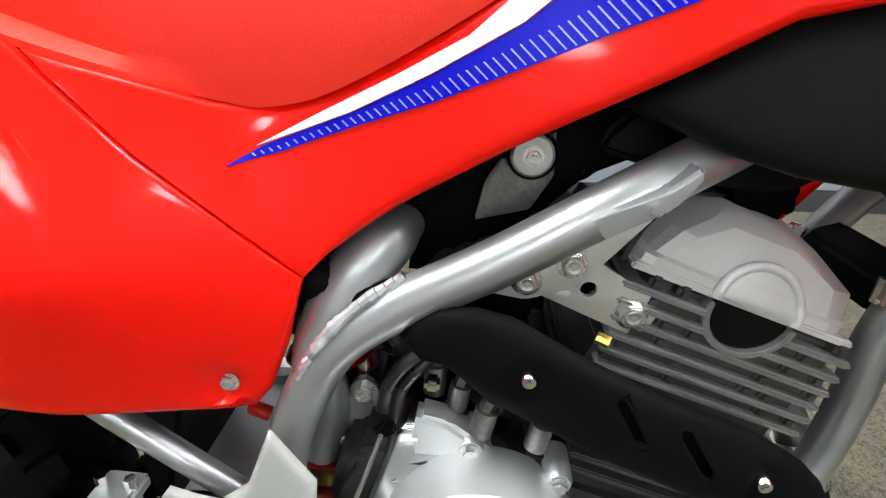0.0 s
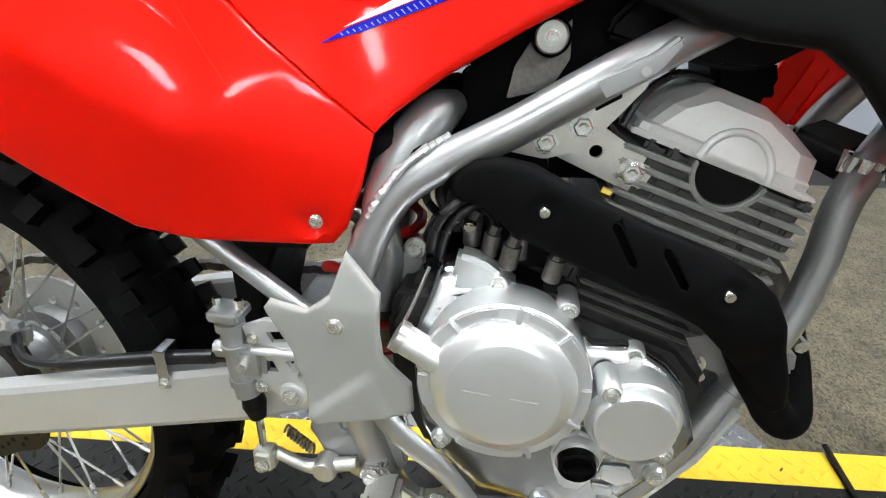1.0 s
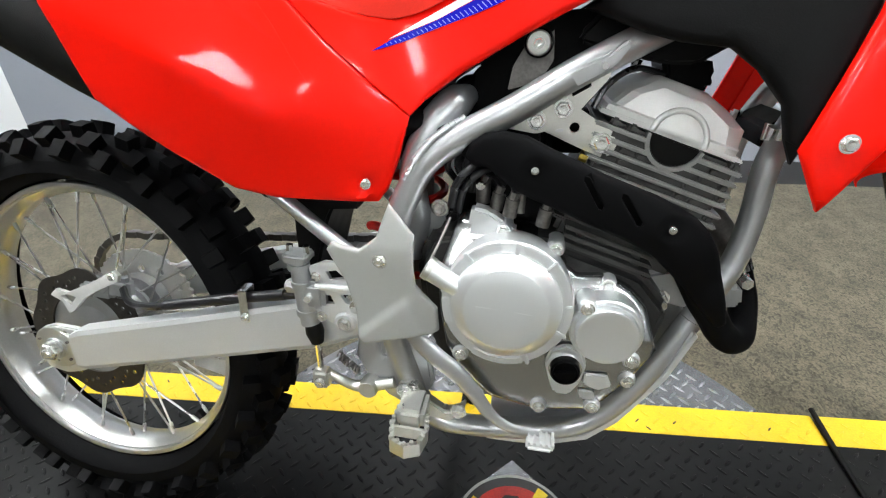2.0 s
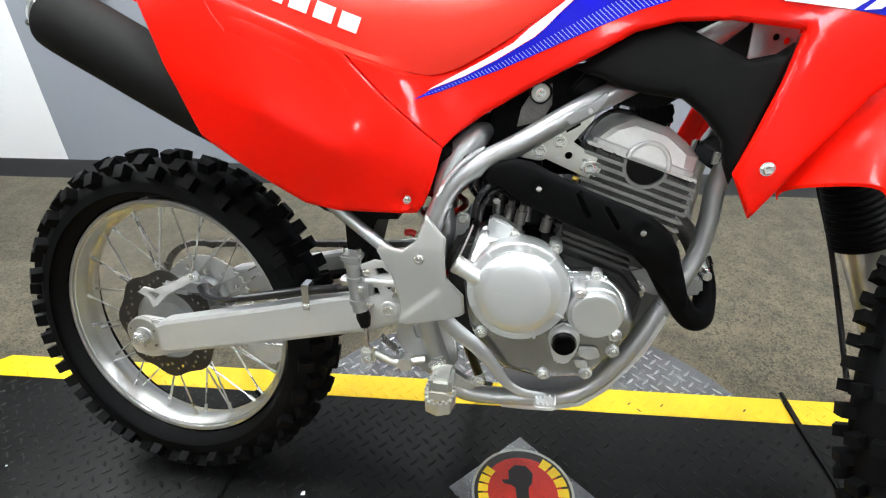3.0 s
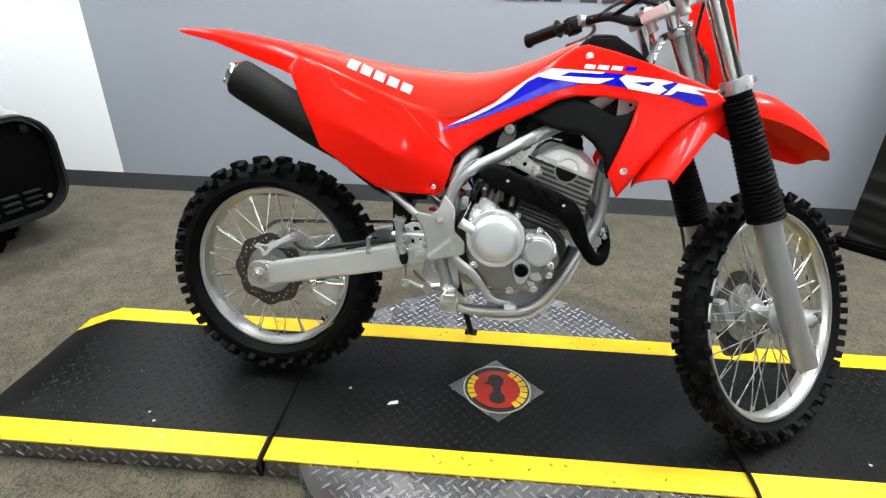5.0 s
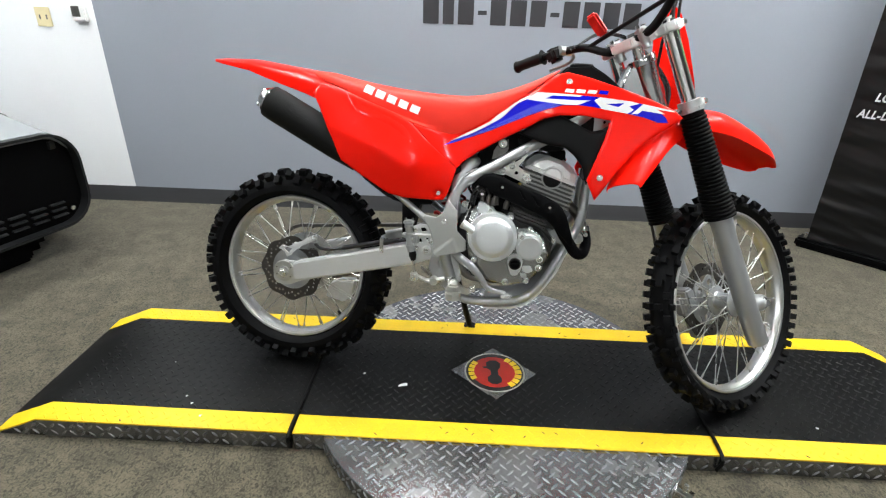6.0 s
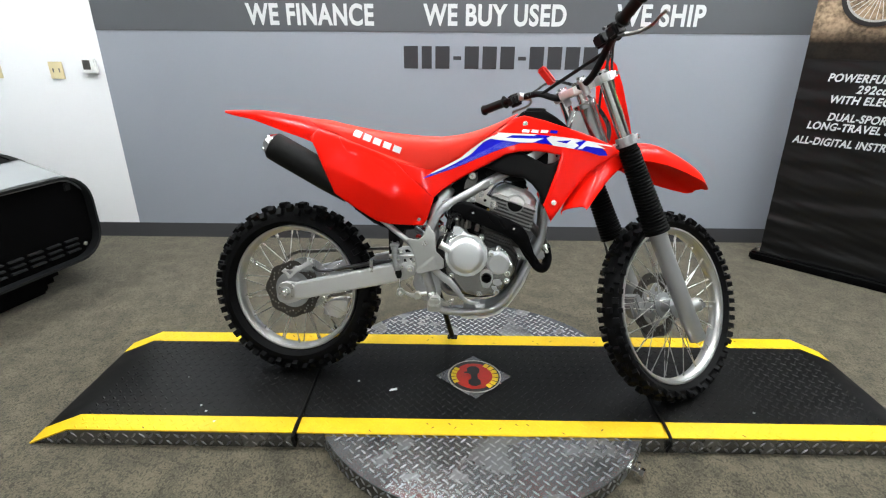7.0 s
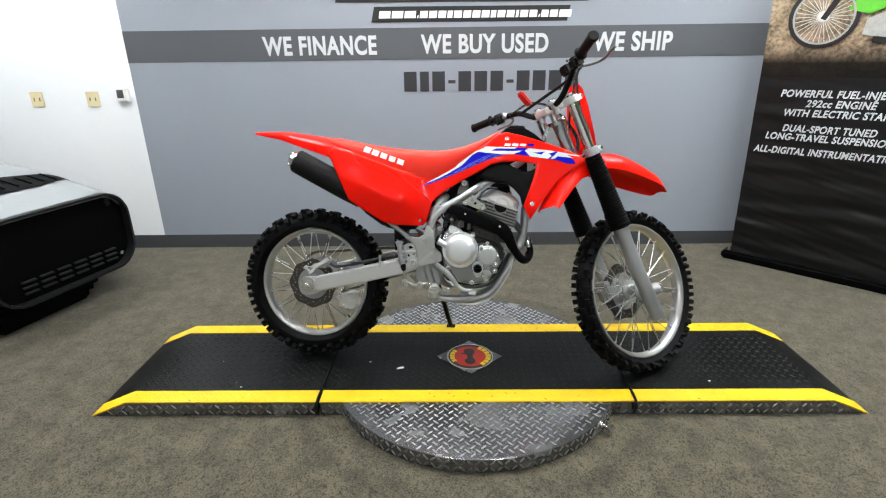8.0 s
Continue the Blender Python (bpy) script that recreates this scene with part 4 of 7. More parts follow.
def holed_ring(R0, R1, w, thick, waves, depth, holes, rh):
    outer = [((R1 + depth * math.cos(waves * t)) * math.cos(t), (R1 + depth * math.cos(waves * t)) * math.sin(t)) for t in (2 * math.pi * i / 96 for i in range(96))]
    inner = [(R0 * math.cos(t), R0 * math.sin(t)) for t in (2 * math.pi * i / 48 for i in range(48))]
    loops = [outer, inner]
    for i in range(holes):
        a = 2 * math.pi * i / holes
        r = R0 + (R1 - R0) * (0.36, 0.66, 0.5)[i % 3]
        loops.append([(r * math.cos(a) + rh * math.cos(t), r * math.sin(a) + rh * math.sin(t)) for t in (2 * math.pi * k / 8 for k in range(8))])
    return shell(loops, lambda u, v: w, thick, 0.02)


def wheel(name, m, R, half, R_rim, n, hub_r, hub_w, label, barrel=0.76):
    hub_prof = [(0, hub_w + 0.02), (0.012, hub_w + 0.02), (0.013, hub_w + 0.004), (hub_r * 0.75, hub_w + 0.003), (hub_r, hub_w), (hub_r, hub_w - 0.006), (hub_r * (barrel + 0.08), hub_w - 0.009), (hub_r * barrel, hub_w - 0.014), (hub_r * barrel, 0)]
    hub_prof += [(r, -w) for r, w in hub_prof[-2::-1]]
    ob = part(name, lathe(hub_prof, seg=36), CAST, bike, label, m, 22)
    part("tyre", tyre(R, half, n) if R < 0.34 else tyre(R, half, n, 0.80, 0.80), RUBBER, ob, "black knobby tyre")
    part("rim", rim_mesh(R_rim, 0.031 if name == "rear_wheel" else 0.0265), RIM, ob, "polished aluminium rim")
    kinds = [(spoke_mesh(hub_r * 0.93, s * (hub_w - 0.003), R_rim - 0.019, s * 0.006, tw), s, tw) for s in (1, -1) for tw in (0.42, -0.42)]
    for i in range(9):
        for k, (me, s, tw) in enumerate(kinds):
            a = 2 * math.pi * (i + (0.0 if s > 0 else 0.5) + (0.22 if tw > 0 else 0)) / 9
            part("spoke", me, None, ob, "", Matrix.Rotation(-a, 4, "Y"))
    return ob


REAR_M = pose(0.0003, -0.022, 0.3049, -6.25, 0, -2.8)
rear = wheel("rear_wheel", REAR_M, 0.331, 0.056, 0.2409, 54, 0.052, 0.038, "spoked rear wheel hub")
part("brake_disc", holed_ring(0.070, 0.106, 0.046, 0.004, 8, 0.004, 48, 0.0036), DISC_STEEL, rear, "drilled wave brake disc")
part("disc_carrier", lathe([(0.072, 0.045), (0.072, 0.042), (0.045, 0.040), (0.03, 0.039)], seg=30), CAST, rear)
part("sprocket", holed_ring(0.050, 0.104, -0.072, 0.006, 47, 0.003, 12, 0.007), WHITE_CAST, rear, "pale aluminium rear sprocket")
part("sprocket_carrier", lathe([(0.052, -0.080), (0.062, -0.070), (0.060, -0.050), (0.03, -0.04)], seg=30), CAST, rear)
part("valve_stem", tube([V(0.16, 0.0, -0.155), V(0.148, 0.0, -0.143)], 0.004, 8, 1), BLACK_PLASTIC, rear)

F_M = STEERED @ Matrix.Translation(V(0.080, -0.003, -0.636))
front = wheel("front_wheel", F_M, 0.348, 0.047, 0.283, 62, 0.046, 0.034, "spoked front wheel hub", 0.55)
part("brake_disc", holed_ring(0.082, 0.122, -0.062, 0.004, 8, 0.004, 36, 0.0048), DISC_STEEL, front, "drilled wave brake disc")
part("disc_carrier", holed_ring(0.030, 0.072, -0.059, 0.005, 6, 0.010, 6, 0.0115), CAST, front, "cast disc carrier with round holes")

# -- fork, clamps and bars, turned with the steering --
FP, FW = 0.018, 0.095
for s in (1, -1):
    leg = part("fork_leg", tube([V(FP, s * FW, 0.225), V(FP, s * FW, -0.10)], 0.0200, 24, 1), CHROME, bike, "chromed fork tube", STEERED)
    part("fork_slider", tube([V(FP, s * FW, -0.27), V(FP, s * FW, -0.33), V(FP, s * FW, -0.42), V(FP + 0.010, s * FW, -0.64), V(FP + 0.018, s * FW, -0.742)], [0.033, 0.031, 0.0285, 0.029, 0.0285], 24, 4), SILVER, leg, "silver fork slider")
    pts, rs = [], []
    for k in range(82):
        z = -0.036 - 0.296 * k / 81
        pts.append(V(FP, s * FW, z))
        rs.append((0.0340, 0.0302, 0.0338)[k % 3] + 0.0085 * k / 81)
    part("fork_boot", tube(pts, rs, 24, 1), BOOT_RUBBER, leg, "ribbed black rubber fork boot")
    part("boot_clamp", tube([V(FP, s * FW, -0.026), V(FP, s * FW, -0.037)], 0.030, 24, 1), BOOT_RUBBER, leg)
    part("top_cap", tube([V(FP, s * FW, 0.223), V(FP, s * FW, 0.232)], 0.014, 6, 1), ZINC, leg)
    lug = join(tube([V(0.088, s * 0.085, -0.636), V(0.088, s * 0.108, -0.636)], 0.024, 18, 1), tube([V(FP + 0.01, s * FW, -0.62), V(0.088, s * FW, -0.636)], 0.024, 14, 1))
    part("axle_lug", lug, SILVER, leg)
    part("axle_nut", join(tube([V(0.088, s * 0.108, -0.636), V(0.088, s * 0.114, -0.636)], 0.017, 18, 1), tube([V(0.088, s * 0.112, -0.636), V(0.088, s * 0.124, -0.636)], 0.011, 6, 1)), CHROME, leg)
part("front_axle", tube([V(0.088, 0.09, -0.636), V(0.088, -0.09, -0.636)], 0.009, 12, 1), CHROME, bike, "", STEERED)


def clamp(z, thick, back, forward):
    outline = [(back, -0.035), (back, 0.035), (FP - 0.03, FW - 0.02), (FP - 0.032, FW + 0.012), (FP - 0.014, FW + 0.033), (FP + 0.014, FW + 0.033), (FP + 0.034, FW + 0.012), (forward, 0.03), (forward, -0.03), (FP + 0.034, -FW - 0.012), (FP + 0.014, -FW - 0.033), (FP - 0.014, -FW - 0.033), (FP - 0.032, -FW - 0.012), (FP - 0.03, -FW + 0.02)]
    bm = bmesh.new()
    a, b = [bm.verts.new(V(p, w, z)) for p, w in outline], [bm.verts.new(V(p, w, z + thick)) for p, w in outline]
    bm.faces.new(a), bm.faces.new(b[::-1])
    for i in range(len(outline)):
        j = (i + 1) % len(outline)
        bm.faces.new((a[i], a[j], b[j], b[i]))
    bmesh.ops.recalc_face_normals(bm, faces=bm.faces)
    bmesh.ops.bevel(bm, geom=bm.edges[:], offset=0.004, segments=2, affect="EDGES", clamp_overlap=True)
    return bm


for z, th, bk in ((0.192, 0.026, -0.062), (-0.024, 0.016, -0.02)):
    c = part("fork_clamp", clamp(z, th, bk, 0.03), WHITE_CAST if z > 0 else CAST, bike, "cast aluminium fork clamp", STEERED)
    for s in (1, -1):
        if z < 0:
            part("clamp_ring", tube([V(FP, s * FW, z), V(FP, s * FW, z + 0.030)], [0.0315, 0.0305], 28, 1), CAST, c)
        part("pinch_bolt", tube([V(FP + 0.045, s * FW - 0.012, z + 0.014), V(FP + 0.045, s * FW + 0.02, z + 0.014)], 0.007, 8, 1), CHROME, c)
        part("pinch_lug", box(FP + 0.018, FP + 0.056, -s * FW - 0.016, -s * FW + 0.014, z + 0.004, z + 0.024, 0.004), WHITE_CAST, c)
part("steering_stem", tube([V(0, 0, 0.222), V(0, 0, -0.03)], 0.016, 16, 1), CHROME, bike, "", STEERED)
part("stem_nut", tube([V(0, 0, 0.218), V(0, 0, 0.230)], 0.020, 6, 1), CHROME, bike, "", STEERED)

bar_pts = [V(-0.098, 0.30, 0.352), V(-0.075, 0.24, 0.338), V(-0.052, 0.175, 0.318), V(-0.058, 0.115, 0.282), V(-0.066, 0.07, 0.263), V(-0.068, 0, 0.261)]
bar_pts = bar_pts + [Vector((p.x, -p.y, p.z)) for p in bar_pts[-2::-1]]
ends = [V(-0.128, 0.39, 0.366), V(-0.098, 0.30, 0.352)]
BAR_M = Matrix.Translation((0.050, 0, -0.036)) @ STEERED @ pose(0, 0, 0.238, -5.0, 0, 0) @ Matrix.Diagonal((1, 0.93, 1, 1)) @ pose(0, 0, -0.238)
bars = part("handlebar", tube([ends[0]] + bar_pts + [Vector((ends[0].x, -ends[0].y, ends[0].z))], 0.0115, 14, 5), BLACK_PLASTIC, bike, "black handlebar with crossbar", BAR_M)
part("crossbar", tube([V(-0.056, 0.165, 0.312), V(-0.056, -0.165, 0.312)], 0.0065, 10, 1), BLACK_PLASTIC, bars)
for s in (1, -1):
    grip = tube([V(-0.134, s * 0.412, 0.369), V(-0.131, s * 0.405, 0.3675), V(-0.128, s * 0.39, 0.366), V(-0.106, s * 0.315, 0.3545), V(-0.103, s * 0.305, 0.353)], [0.017, 0.020, 0.0165, 0.0165, 0.024], 16, 4)
    part("grip", grip, RUBBER2, bars, "black rubber grip")
    part("switch_housing", box(-0.118, -0.066, -s * 0.262 - 0.020, -s * 0.262 + 0.022, 0.318, 0.362, 0.010, 3), BLACK_PLASTIC, bars)
    part("lever_clamp", tube([V(-0.090, s * 0.238, 0.345), V(-0.052, s * 0.232, 0.330)], 0.014, 12, 1), BLACK_PLASTIC if s > 0 else CAST, bars)
    part("lever", tube([V(-0.060, s * 0.235, 0.333), V(-0.020, s * 0.262, 0.318), V(-0.004, s * 0.31, 0.312), V(-0.022, s * 0.365, 0.318), V(-0.020, s * 0.385, 0.320)], [0.007, 0.0055, 0.005, 0.0045, 0.0055], 8, 5), STEEL, bars, "dark steel lever")
    part("bar_clamp", join(box(-0.086, -0.048, -s * 0.048 - 0.014, -s * 0.048 + 0.014, 0.262, 0.283, 0.007, 3), tube([V(-0.067, s * 0.048, 0.225), V(-0.067, s * 0.048, 0.240), V(-0.067, s * 0.048, 0.264)], [0.013, 0.012, 0.016], 16, 3)), CAST, bars, "cast bar clamp")
    for k in (-0.080, -0.054):
        part("clamp_bolt", tube([V(k, s * 0.048, 0.28), V(k, s * 0.048, 0.288)], 0.006, 8, 1), CHROME, bars)
part("brake_reservoir", box(-0.090, -0.045, -0.205, -0.165, 0.325, 0.362, 0.006), BLACK_PLASTIC, bars, "small black fluid reservoir")
part("red_tag", moved(box(-0.008, 0.008, -0.020, 0.020, -0.034, 0.034, 0.006), Matrix.Translation(V(-0.076, -0.078, 0.350)) @ Matrix.Rotation(radians(-20), 4, "Y")), RED_ANOD, bars, "bright red key tag")
for k, (a, b, c) in enumerate([(0.20, 0.03, 0.0), (0.18, 0.05, -0.01), (-0.19, -0.03, 0.01), (-0.21, -0.02, 0.02)]):
    s = 1 if a > 0 else -1
    part("cable", tube([V(-0.075, a, 0.33), V(0.01 + c, a * 0.8, 0.340), V(0.045 + c, a * 0.40, 0.26), V(0.048, b, 0.12), V(0.0, b * 1.2, 0.05), V(-0.06, b, 0.03)], 0.0042, 8, 6), HOSE, bars, "black control cable")
part("brake_hose", tube([V(-0.06, 0.21, 0.33), V(0.06, 0.17, 0.33), V(0.075, 0.04, 0.20), V(0.060, -0.06, 0.02), V(0.03, -0.138, -0.08), V(0.02, -0.142, -0.35), V(-0.05, -0.12, -0.56)], 0.0045, 8, 6), HOSE, bike, "black brake hose", STEERED)
part("front_caliper", join(box(-0.060, 0.000, 0.045, 0.095, -0.632, -0.560, 0.012, 3), box(-0.045, -0.01, 0.035, 0.10, -0.61, -0.545, 0.006)), CAST, bike, "cast brake caliper", STEERED)

# front plate
def front_plate():
    outline = [(-0.022, 0.268), (0.022, 0.268), (0.044, 0.236), (0.060, 0.16), (0.066, 0.05), (0.060, -0.06), (0.04, -0.105), (-0.04, -0.105), (-0.060, -0.06), (-0.066, 0.05), (-0.060, 0.16), (-0.044, 0.236)]
    vs, fs = sheet([dense(outline, 0.015)], 0.018)
    bm = bmesh.new()
    for d, flip in ((0, False), (-0.004, True)):
        pts = []
        for y, z in vs:
            f = 0.128 - 2.6 * y * y + 0.27 * (z - 0.08)
            pts.append(bm.verts.new((f + d, y, z)))
        for t in fs:
            bm.faces.new([pts[i] for i in (t[::-1] if flip else t)])
    return bm


part("front_plate", front_plate(), RED, bike, "red plastic front number plate", STEERED)


def arched(rows, n=14, thick=0.004):
    """A moulded guard from rows of (ahead, up at the middle, half width, drop at the edge, lip)."""
    bm = bmesh.new()
    grids = []
    for d in (0.0, -thick):
        grid = []
        for p, z, hw, drop, lip in rows:
            line = []
            for j in range(-n, n + 1):
                s = j / n
                y = hw * math.sin(s * math.pi / 2 * 0.999)
                zz = z + d - drop * abs(s) ** 2.6 - (lip if abs(s) > 0.93 else 0)
                line.append(bm.verts.new((p, -y, zz)))
            grid.append(line)
        grids.append(grid)
    for k, g in enumerate(grids):
        for a, b in zip(g, g[1:]):
            for j in range(2 * n):
                q = (a[j], a[j + 1], b[j + 1], b[j])
                bm.faces.new(q if k == 0 else q[::-1])
    A, B = grids
    for j in range(2 * n):
        for r in (0, -1):
            bm.faces.new((A[r][j], A[r][j + 1], B[r][j + 1], B[r][j]))
    for i in range(len(rows) - 1):
        for j in (0, -1):
            bm.faces.new((A[i][j], A[i + 1][j], B[i + 1][j], B[i][j]))
    return bm


def lerp_rows(keys, n):
    out = []
    for a, b in zip(keys, keys[1:]):
        out += [tuple(x + (y - x) * k / n for x, y in zip(a, b)) for k in range(n)]
    return out + [keys[-1]]


def smooth_rows(keys, n):
    """Rows that pass smoothly through the keys."""
    K, out = [keys[0]] + keys + [keys[-1]], []
    for a, b, c, d in zip(K, K[1:], K[2:], K[3:]):
        for k in range(n):
            t = k / n
            out.append(tuple(q + 0.5 * t * (r - p + t * (2 * p - 5 * q + 4 * r - s + t * (3 * (q - r) + s - p))) for p, q, r, s in zip(a, b, c, d)))
    return out + [keys[-1]]


fender = smooth_rows([(-0.214, -0.138, 0.056, 0.014, 0.001), (-0.206, -0.131, 0.060, 0.016, 0.001), (-0.14, -0.083, 0.066, 0.034, 0.001), (-0.06, -0.040, 0.066, 0.050, 0.001), (0.03, -0.030, 0.064, 0.050, 0.001), (0.115, -0.032, 0.068, 0.066, 0.001), (0.20, -0.056, 0.086, 0.092, 0.001), (0.30, -0.128, 0.086, 0.088, 0.001), (0.38, -0.204, 0.076, 0.066, 0.001), (0.42, -0.256, 0.058, 0.045, 0.001), (0.436, -0.286, 0.047, 0.028, 0.001), (0.4450, -0.3060, 0.034, 0.012, 0.001), (0.4480, -0.3130, 0.022, 0.005, 0.0)], 4)
part("front_fender", arched(fender), RED, bike, "red plastic front fender", STEERED)

# -- bodywork --
SIDE = blend([(0.48, 0.607, 0.116), (0.20, 0.69, 0.160), (0.14, 0.86, 0.142), (0.12, 0.90, 0.122), (0.30, 0.74, 0.166), (0.33, 0.64, 0.155), (0.42, 0.70, 0.150), (0.42, 0.80, 0.110), (0.30, 0.84, 0.130), (0.49, 0.75, 0.100), (0.56, 0.70, 0.104), (0.65, 0.80, 0.098), (0.70, 0.86, 0.096), (0.80, 0.90, 0.104), (0.83, 0.955, 0.082), (0.93, 0.69, 0.152), (0.93, 0.63, 0.155), (0.95, 0.82, 0.134), (1.04, 0.90, 0.125), (1.02, 0.79, 0.139), (1.13, 0.87, 0.131)])


def ridge(u, v):
    """Pressed character lines of the side cover."""
    w = SIDE(u, v)
    for (a, b), (c, d), h, r in (((0.159, 0.7865), (0.300, 0.738), 0.0022, 0.018), ((0.300, 0.738), (0.394, 0.686), 0.0022, 0.015)):
        t = max(0, min(1, ((u - a) * (c - a) + (v - b) * (d - b)) / ((c - a) ** 2 + (d - b) ** 2)))
        k = math.hypot(u - a - t * (c - a), v - b - t * (d - b)) / r
        w += h * math.exp(-k * k)
    k = math.hypot(u - 0.4797, v - 0.6101) / 0.0115
    return w - 0.0065 * math.exp(-k ** 6)


cover_loop = [(0.104, 0.878), (0.128, 0.838), (0.165, 0.761), (0.195, 0.693), (0.27, 0.645), (0.338, 0.603), (0.383, 0.593), (0.470, 0.588), (0.494, 0.589), (0.505, 0.603), (0.518, 0.640), (0.5298, 0.6868),
              (0.4908, 0.7168), (0.4458, 0.7558), (0.3920, 0.8085), (0.36, 0.8250), (0.33, 0.8385), (0.256, 0.8650), (0.179, 0.894), (0.130, 0.908)]
front_loop = [(0.5306, 0.6876), (0.545, 0.703), (0.584, 0.733), (0.646, 0.772), (0.722, 0.815), (0.766, 0.842), (0.81, 0.854), (0.87, 0.857), (0.945, 0.848), (0.934, 0.797), (0.917, 0.741), (0.899, 0.684), (0.915, 0.653), (0.927, 0.630),
              (0.95, 0.668), (0.976, 0.711), (1.005, 0.752), (1.027, 0.782), (1.061, 0.812), (1.101, 0.841), (1.131, 0.866), (1.108, 0.884), (1.046, 0.908), (0.968, 0.933), (0.885, 0.957), (0.822, 0.970), (0.792, 0.962),
              (0.772, 0.948), (0.728, 0.912), (0.668, 0.870), (0.607, 0.829), (0.545, 0.795), (0.512, 0.784), (0.480, 0.784), (0.42, 0.799), (0.398, 0.8060), (0.4466, 0.7566), (0.4916, 0.7176)]


def seam_roll(u, v):
    """Edges are well rounded, but tight along the joint of the two panels."""
    a, b, c, e = 0.530, 0.687, 0.392, 0.806
    t = max(0, min(1, ((u - a) * (c - a) + (v - b) * (e - b)) / ((c - a) ** 2 + (e - b) ** 2)))
    k = max(0, min(1, (math.hypot(u - a - t * (c - a), v - b - t * (e - b)) - 0.010) / 0.04))
    return 0.0016 + 0.0049 * k * k * (3 - 2 * k)


for s in (1, -1):
    cover = part("side_cover", shell([cover_loop], ridge, 0.004, 0.0085, seam_roll, s), RED, bike, "glossy red plastic side cover")
    shroud = part("tank_shroud", shell([front_loop], SIDE, 0.004, 0.010, seam_roll, s), RED, bike, "red plastic tank shroud with blue and white graphics")
    lap = [(0.522, 0.682), (0.486, 0.711), (0.441, 0.750), (0.396, 0.792), (0.404, 0.802), (0.453, 0.762), (0.498, 0.723), (0.534, 0.695)]
    part("lap_joint", shell([lap], SIDE, 0.002, 0.012, 0, s, False, -0.0046), RED, shroud)
    ledge = [(0.2416, 0.8321), (0.2906, 0.8155), (0.3333, 0.8005), (0.360, 0.7845), (0.3745, 0.7735), (0.391, 0.7616), (0.408, 0.7466), (0.4269, 0.7200), (0.4414, 0.6973), (0.4310, 0.7195), (0.4140, 0.7445), (0.3950, 0.7730), (0.3790, 0.7940), (0.355, 0.8090), (0.33, 0.8215), (0.27, 0.8440), (0.240, 0.8520)]
    part("raised_panel", shell([ledge], ridge, 0.003, 0.007, 0.0012, s, False, 0.0016), RED, cover)
    if s < 0:
        for (a, b), (c, e) in (((0.952, 0.750), (0.930, 0.676)), ((0.971, 0.740), (0.949, 0.664))):
            part("moulded_rib", tube([V(a, 0.0055 - SIDE(a, b), b), V(c, 0.0055 - SIDE(c, e), e)], 0.0013, 8, 3), RED, shroud)
    if s > 0:
        part("bolt", BOLT_ME, None, cover, "", Matrix.Translation(V(0.4797, SIDE(0.4797, 0.6101) - 0.0060, 0.6101)) @ Matrix.Scale(0.8, 4))
        for u, v in ((0.932, 0.695), (0.826, 0.944)):
            part("bolt", BOLT_ME, None, shroud, "", Matrix.Translation(V(u, SIDE(u, v) + 0.001, v)))

        def decal(name, outline, material, lift, label=""):
            part(name, shell([outline], SIDE, 0.001, 0.012, 0, 1, False, lift), material, shroud, label)

        blue_low = [(0.488, 0.7505), (0.5185, 0.7600), (0.5588, 0.7760), (0.6000, 0.7915), (0.6388, 0.8090), (0.6876, 0.8320), (0.7272, 0.8500), (0.7655, 0.8663), (0.8144, 0.8818)]
        decal("blue_graphic", blue_low + [(0.8528, 0.8840), (0.8947, 0.8814), (0.9248, 0.8772), (0.955, 0.8735), (0.9903, 0.8684), (1.0261, 0.8624), (1.0662, 0.851), (1.0916, 0.8521), (1.0845, 0.8647), (1.057, 0.8850), (1.0208, 0.8965), (0.9926, 0.9008), (0.9063, 0.9080), (0.8629, 0.9100), (0.7550, 0.9110), (0.7143, 0.8916), (0.6908, 0.8790), (0.6718, 0.8607), (0.6567, 0.8443), (0.6445, 0.8335), (0.6233, 0.8203), (0.598, 0.8048), (0.5558, 0.7828), (0.5092, 0.7632)], BLUE_DECAL, 0.0010, "blue vinyl graphic")
        decal("white_graphic", [(0.5047, 0.7625), (0.5300, 0.7725), (0.5558, 0.7832), (0.598, 0.8055), (0.6233, 0.8210), (0.6445, 0.8342), (0.6567, 0.8450), (0.6718, 0.8614), (0.6908, 0.8800), (0.7143, 0.8925), (0.7300, 0.9060), (0.7000, 0.8920), (0.6825, 0.8796), (0.6628, 0.8644), (0.6365, 0.8440), (0.6171, 0.8258), (0.5799, 0.8040), (0.537, 0.7808)], WHITE_DECAL, 0.0017, "white vinyl stripe")
        # plain white shapes along the band
        def pierced(name, loops):
            part(name, shell(loops, SIDE, 0.001, 0.010, 0, 1, False, 0.0019), WHITE_DECAL, shroud, "white vinyl shape")

        pierced("white_shape", [[(0.7143, 0.8916), (0.7403, 0.9126), (0.8629, 0.9107), (0.8578, 0.9062), (0.7842, 0.9058), (0.765, 0.8968), (0.8437, 0.8965), (0.8870, 0.8986), (0.8528, 0.8846), (0.8142, 0.8834), (0.7389, 0.889)]])
        pierced("white_shape", [[(0.8960, 0.8986), (0.9100, 0.9080), (0.9926, 0.9013), (1.0130, 0.8969), (0.9874, 0.8888), (1.000, 0.8801), (0.9850, 0.8694), (0.9175, 0.8775)], [(0.9265, 0.8915), (0.9740, 0.8960), (0.9599, 0.8850)]])
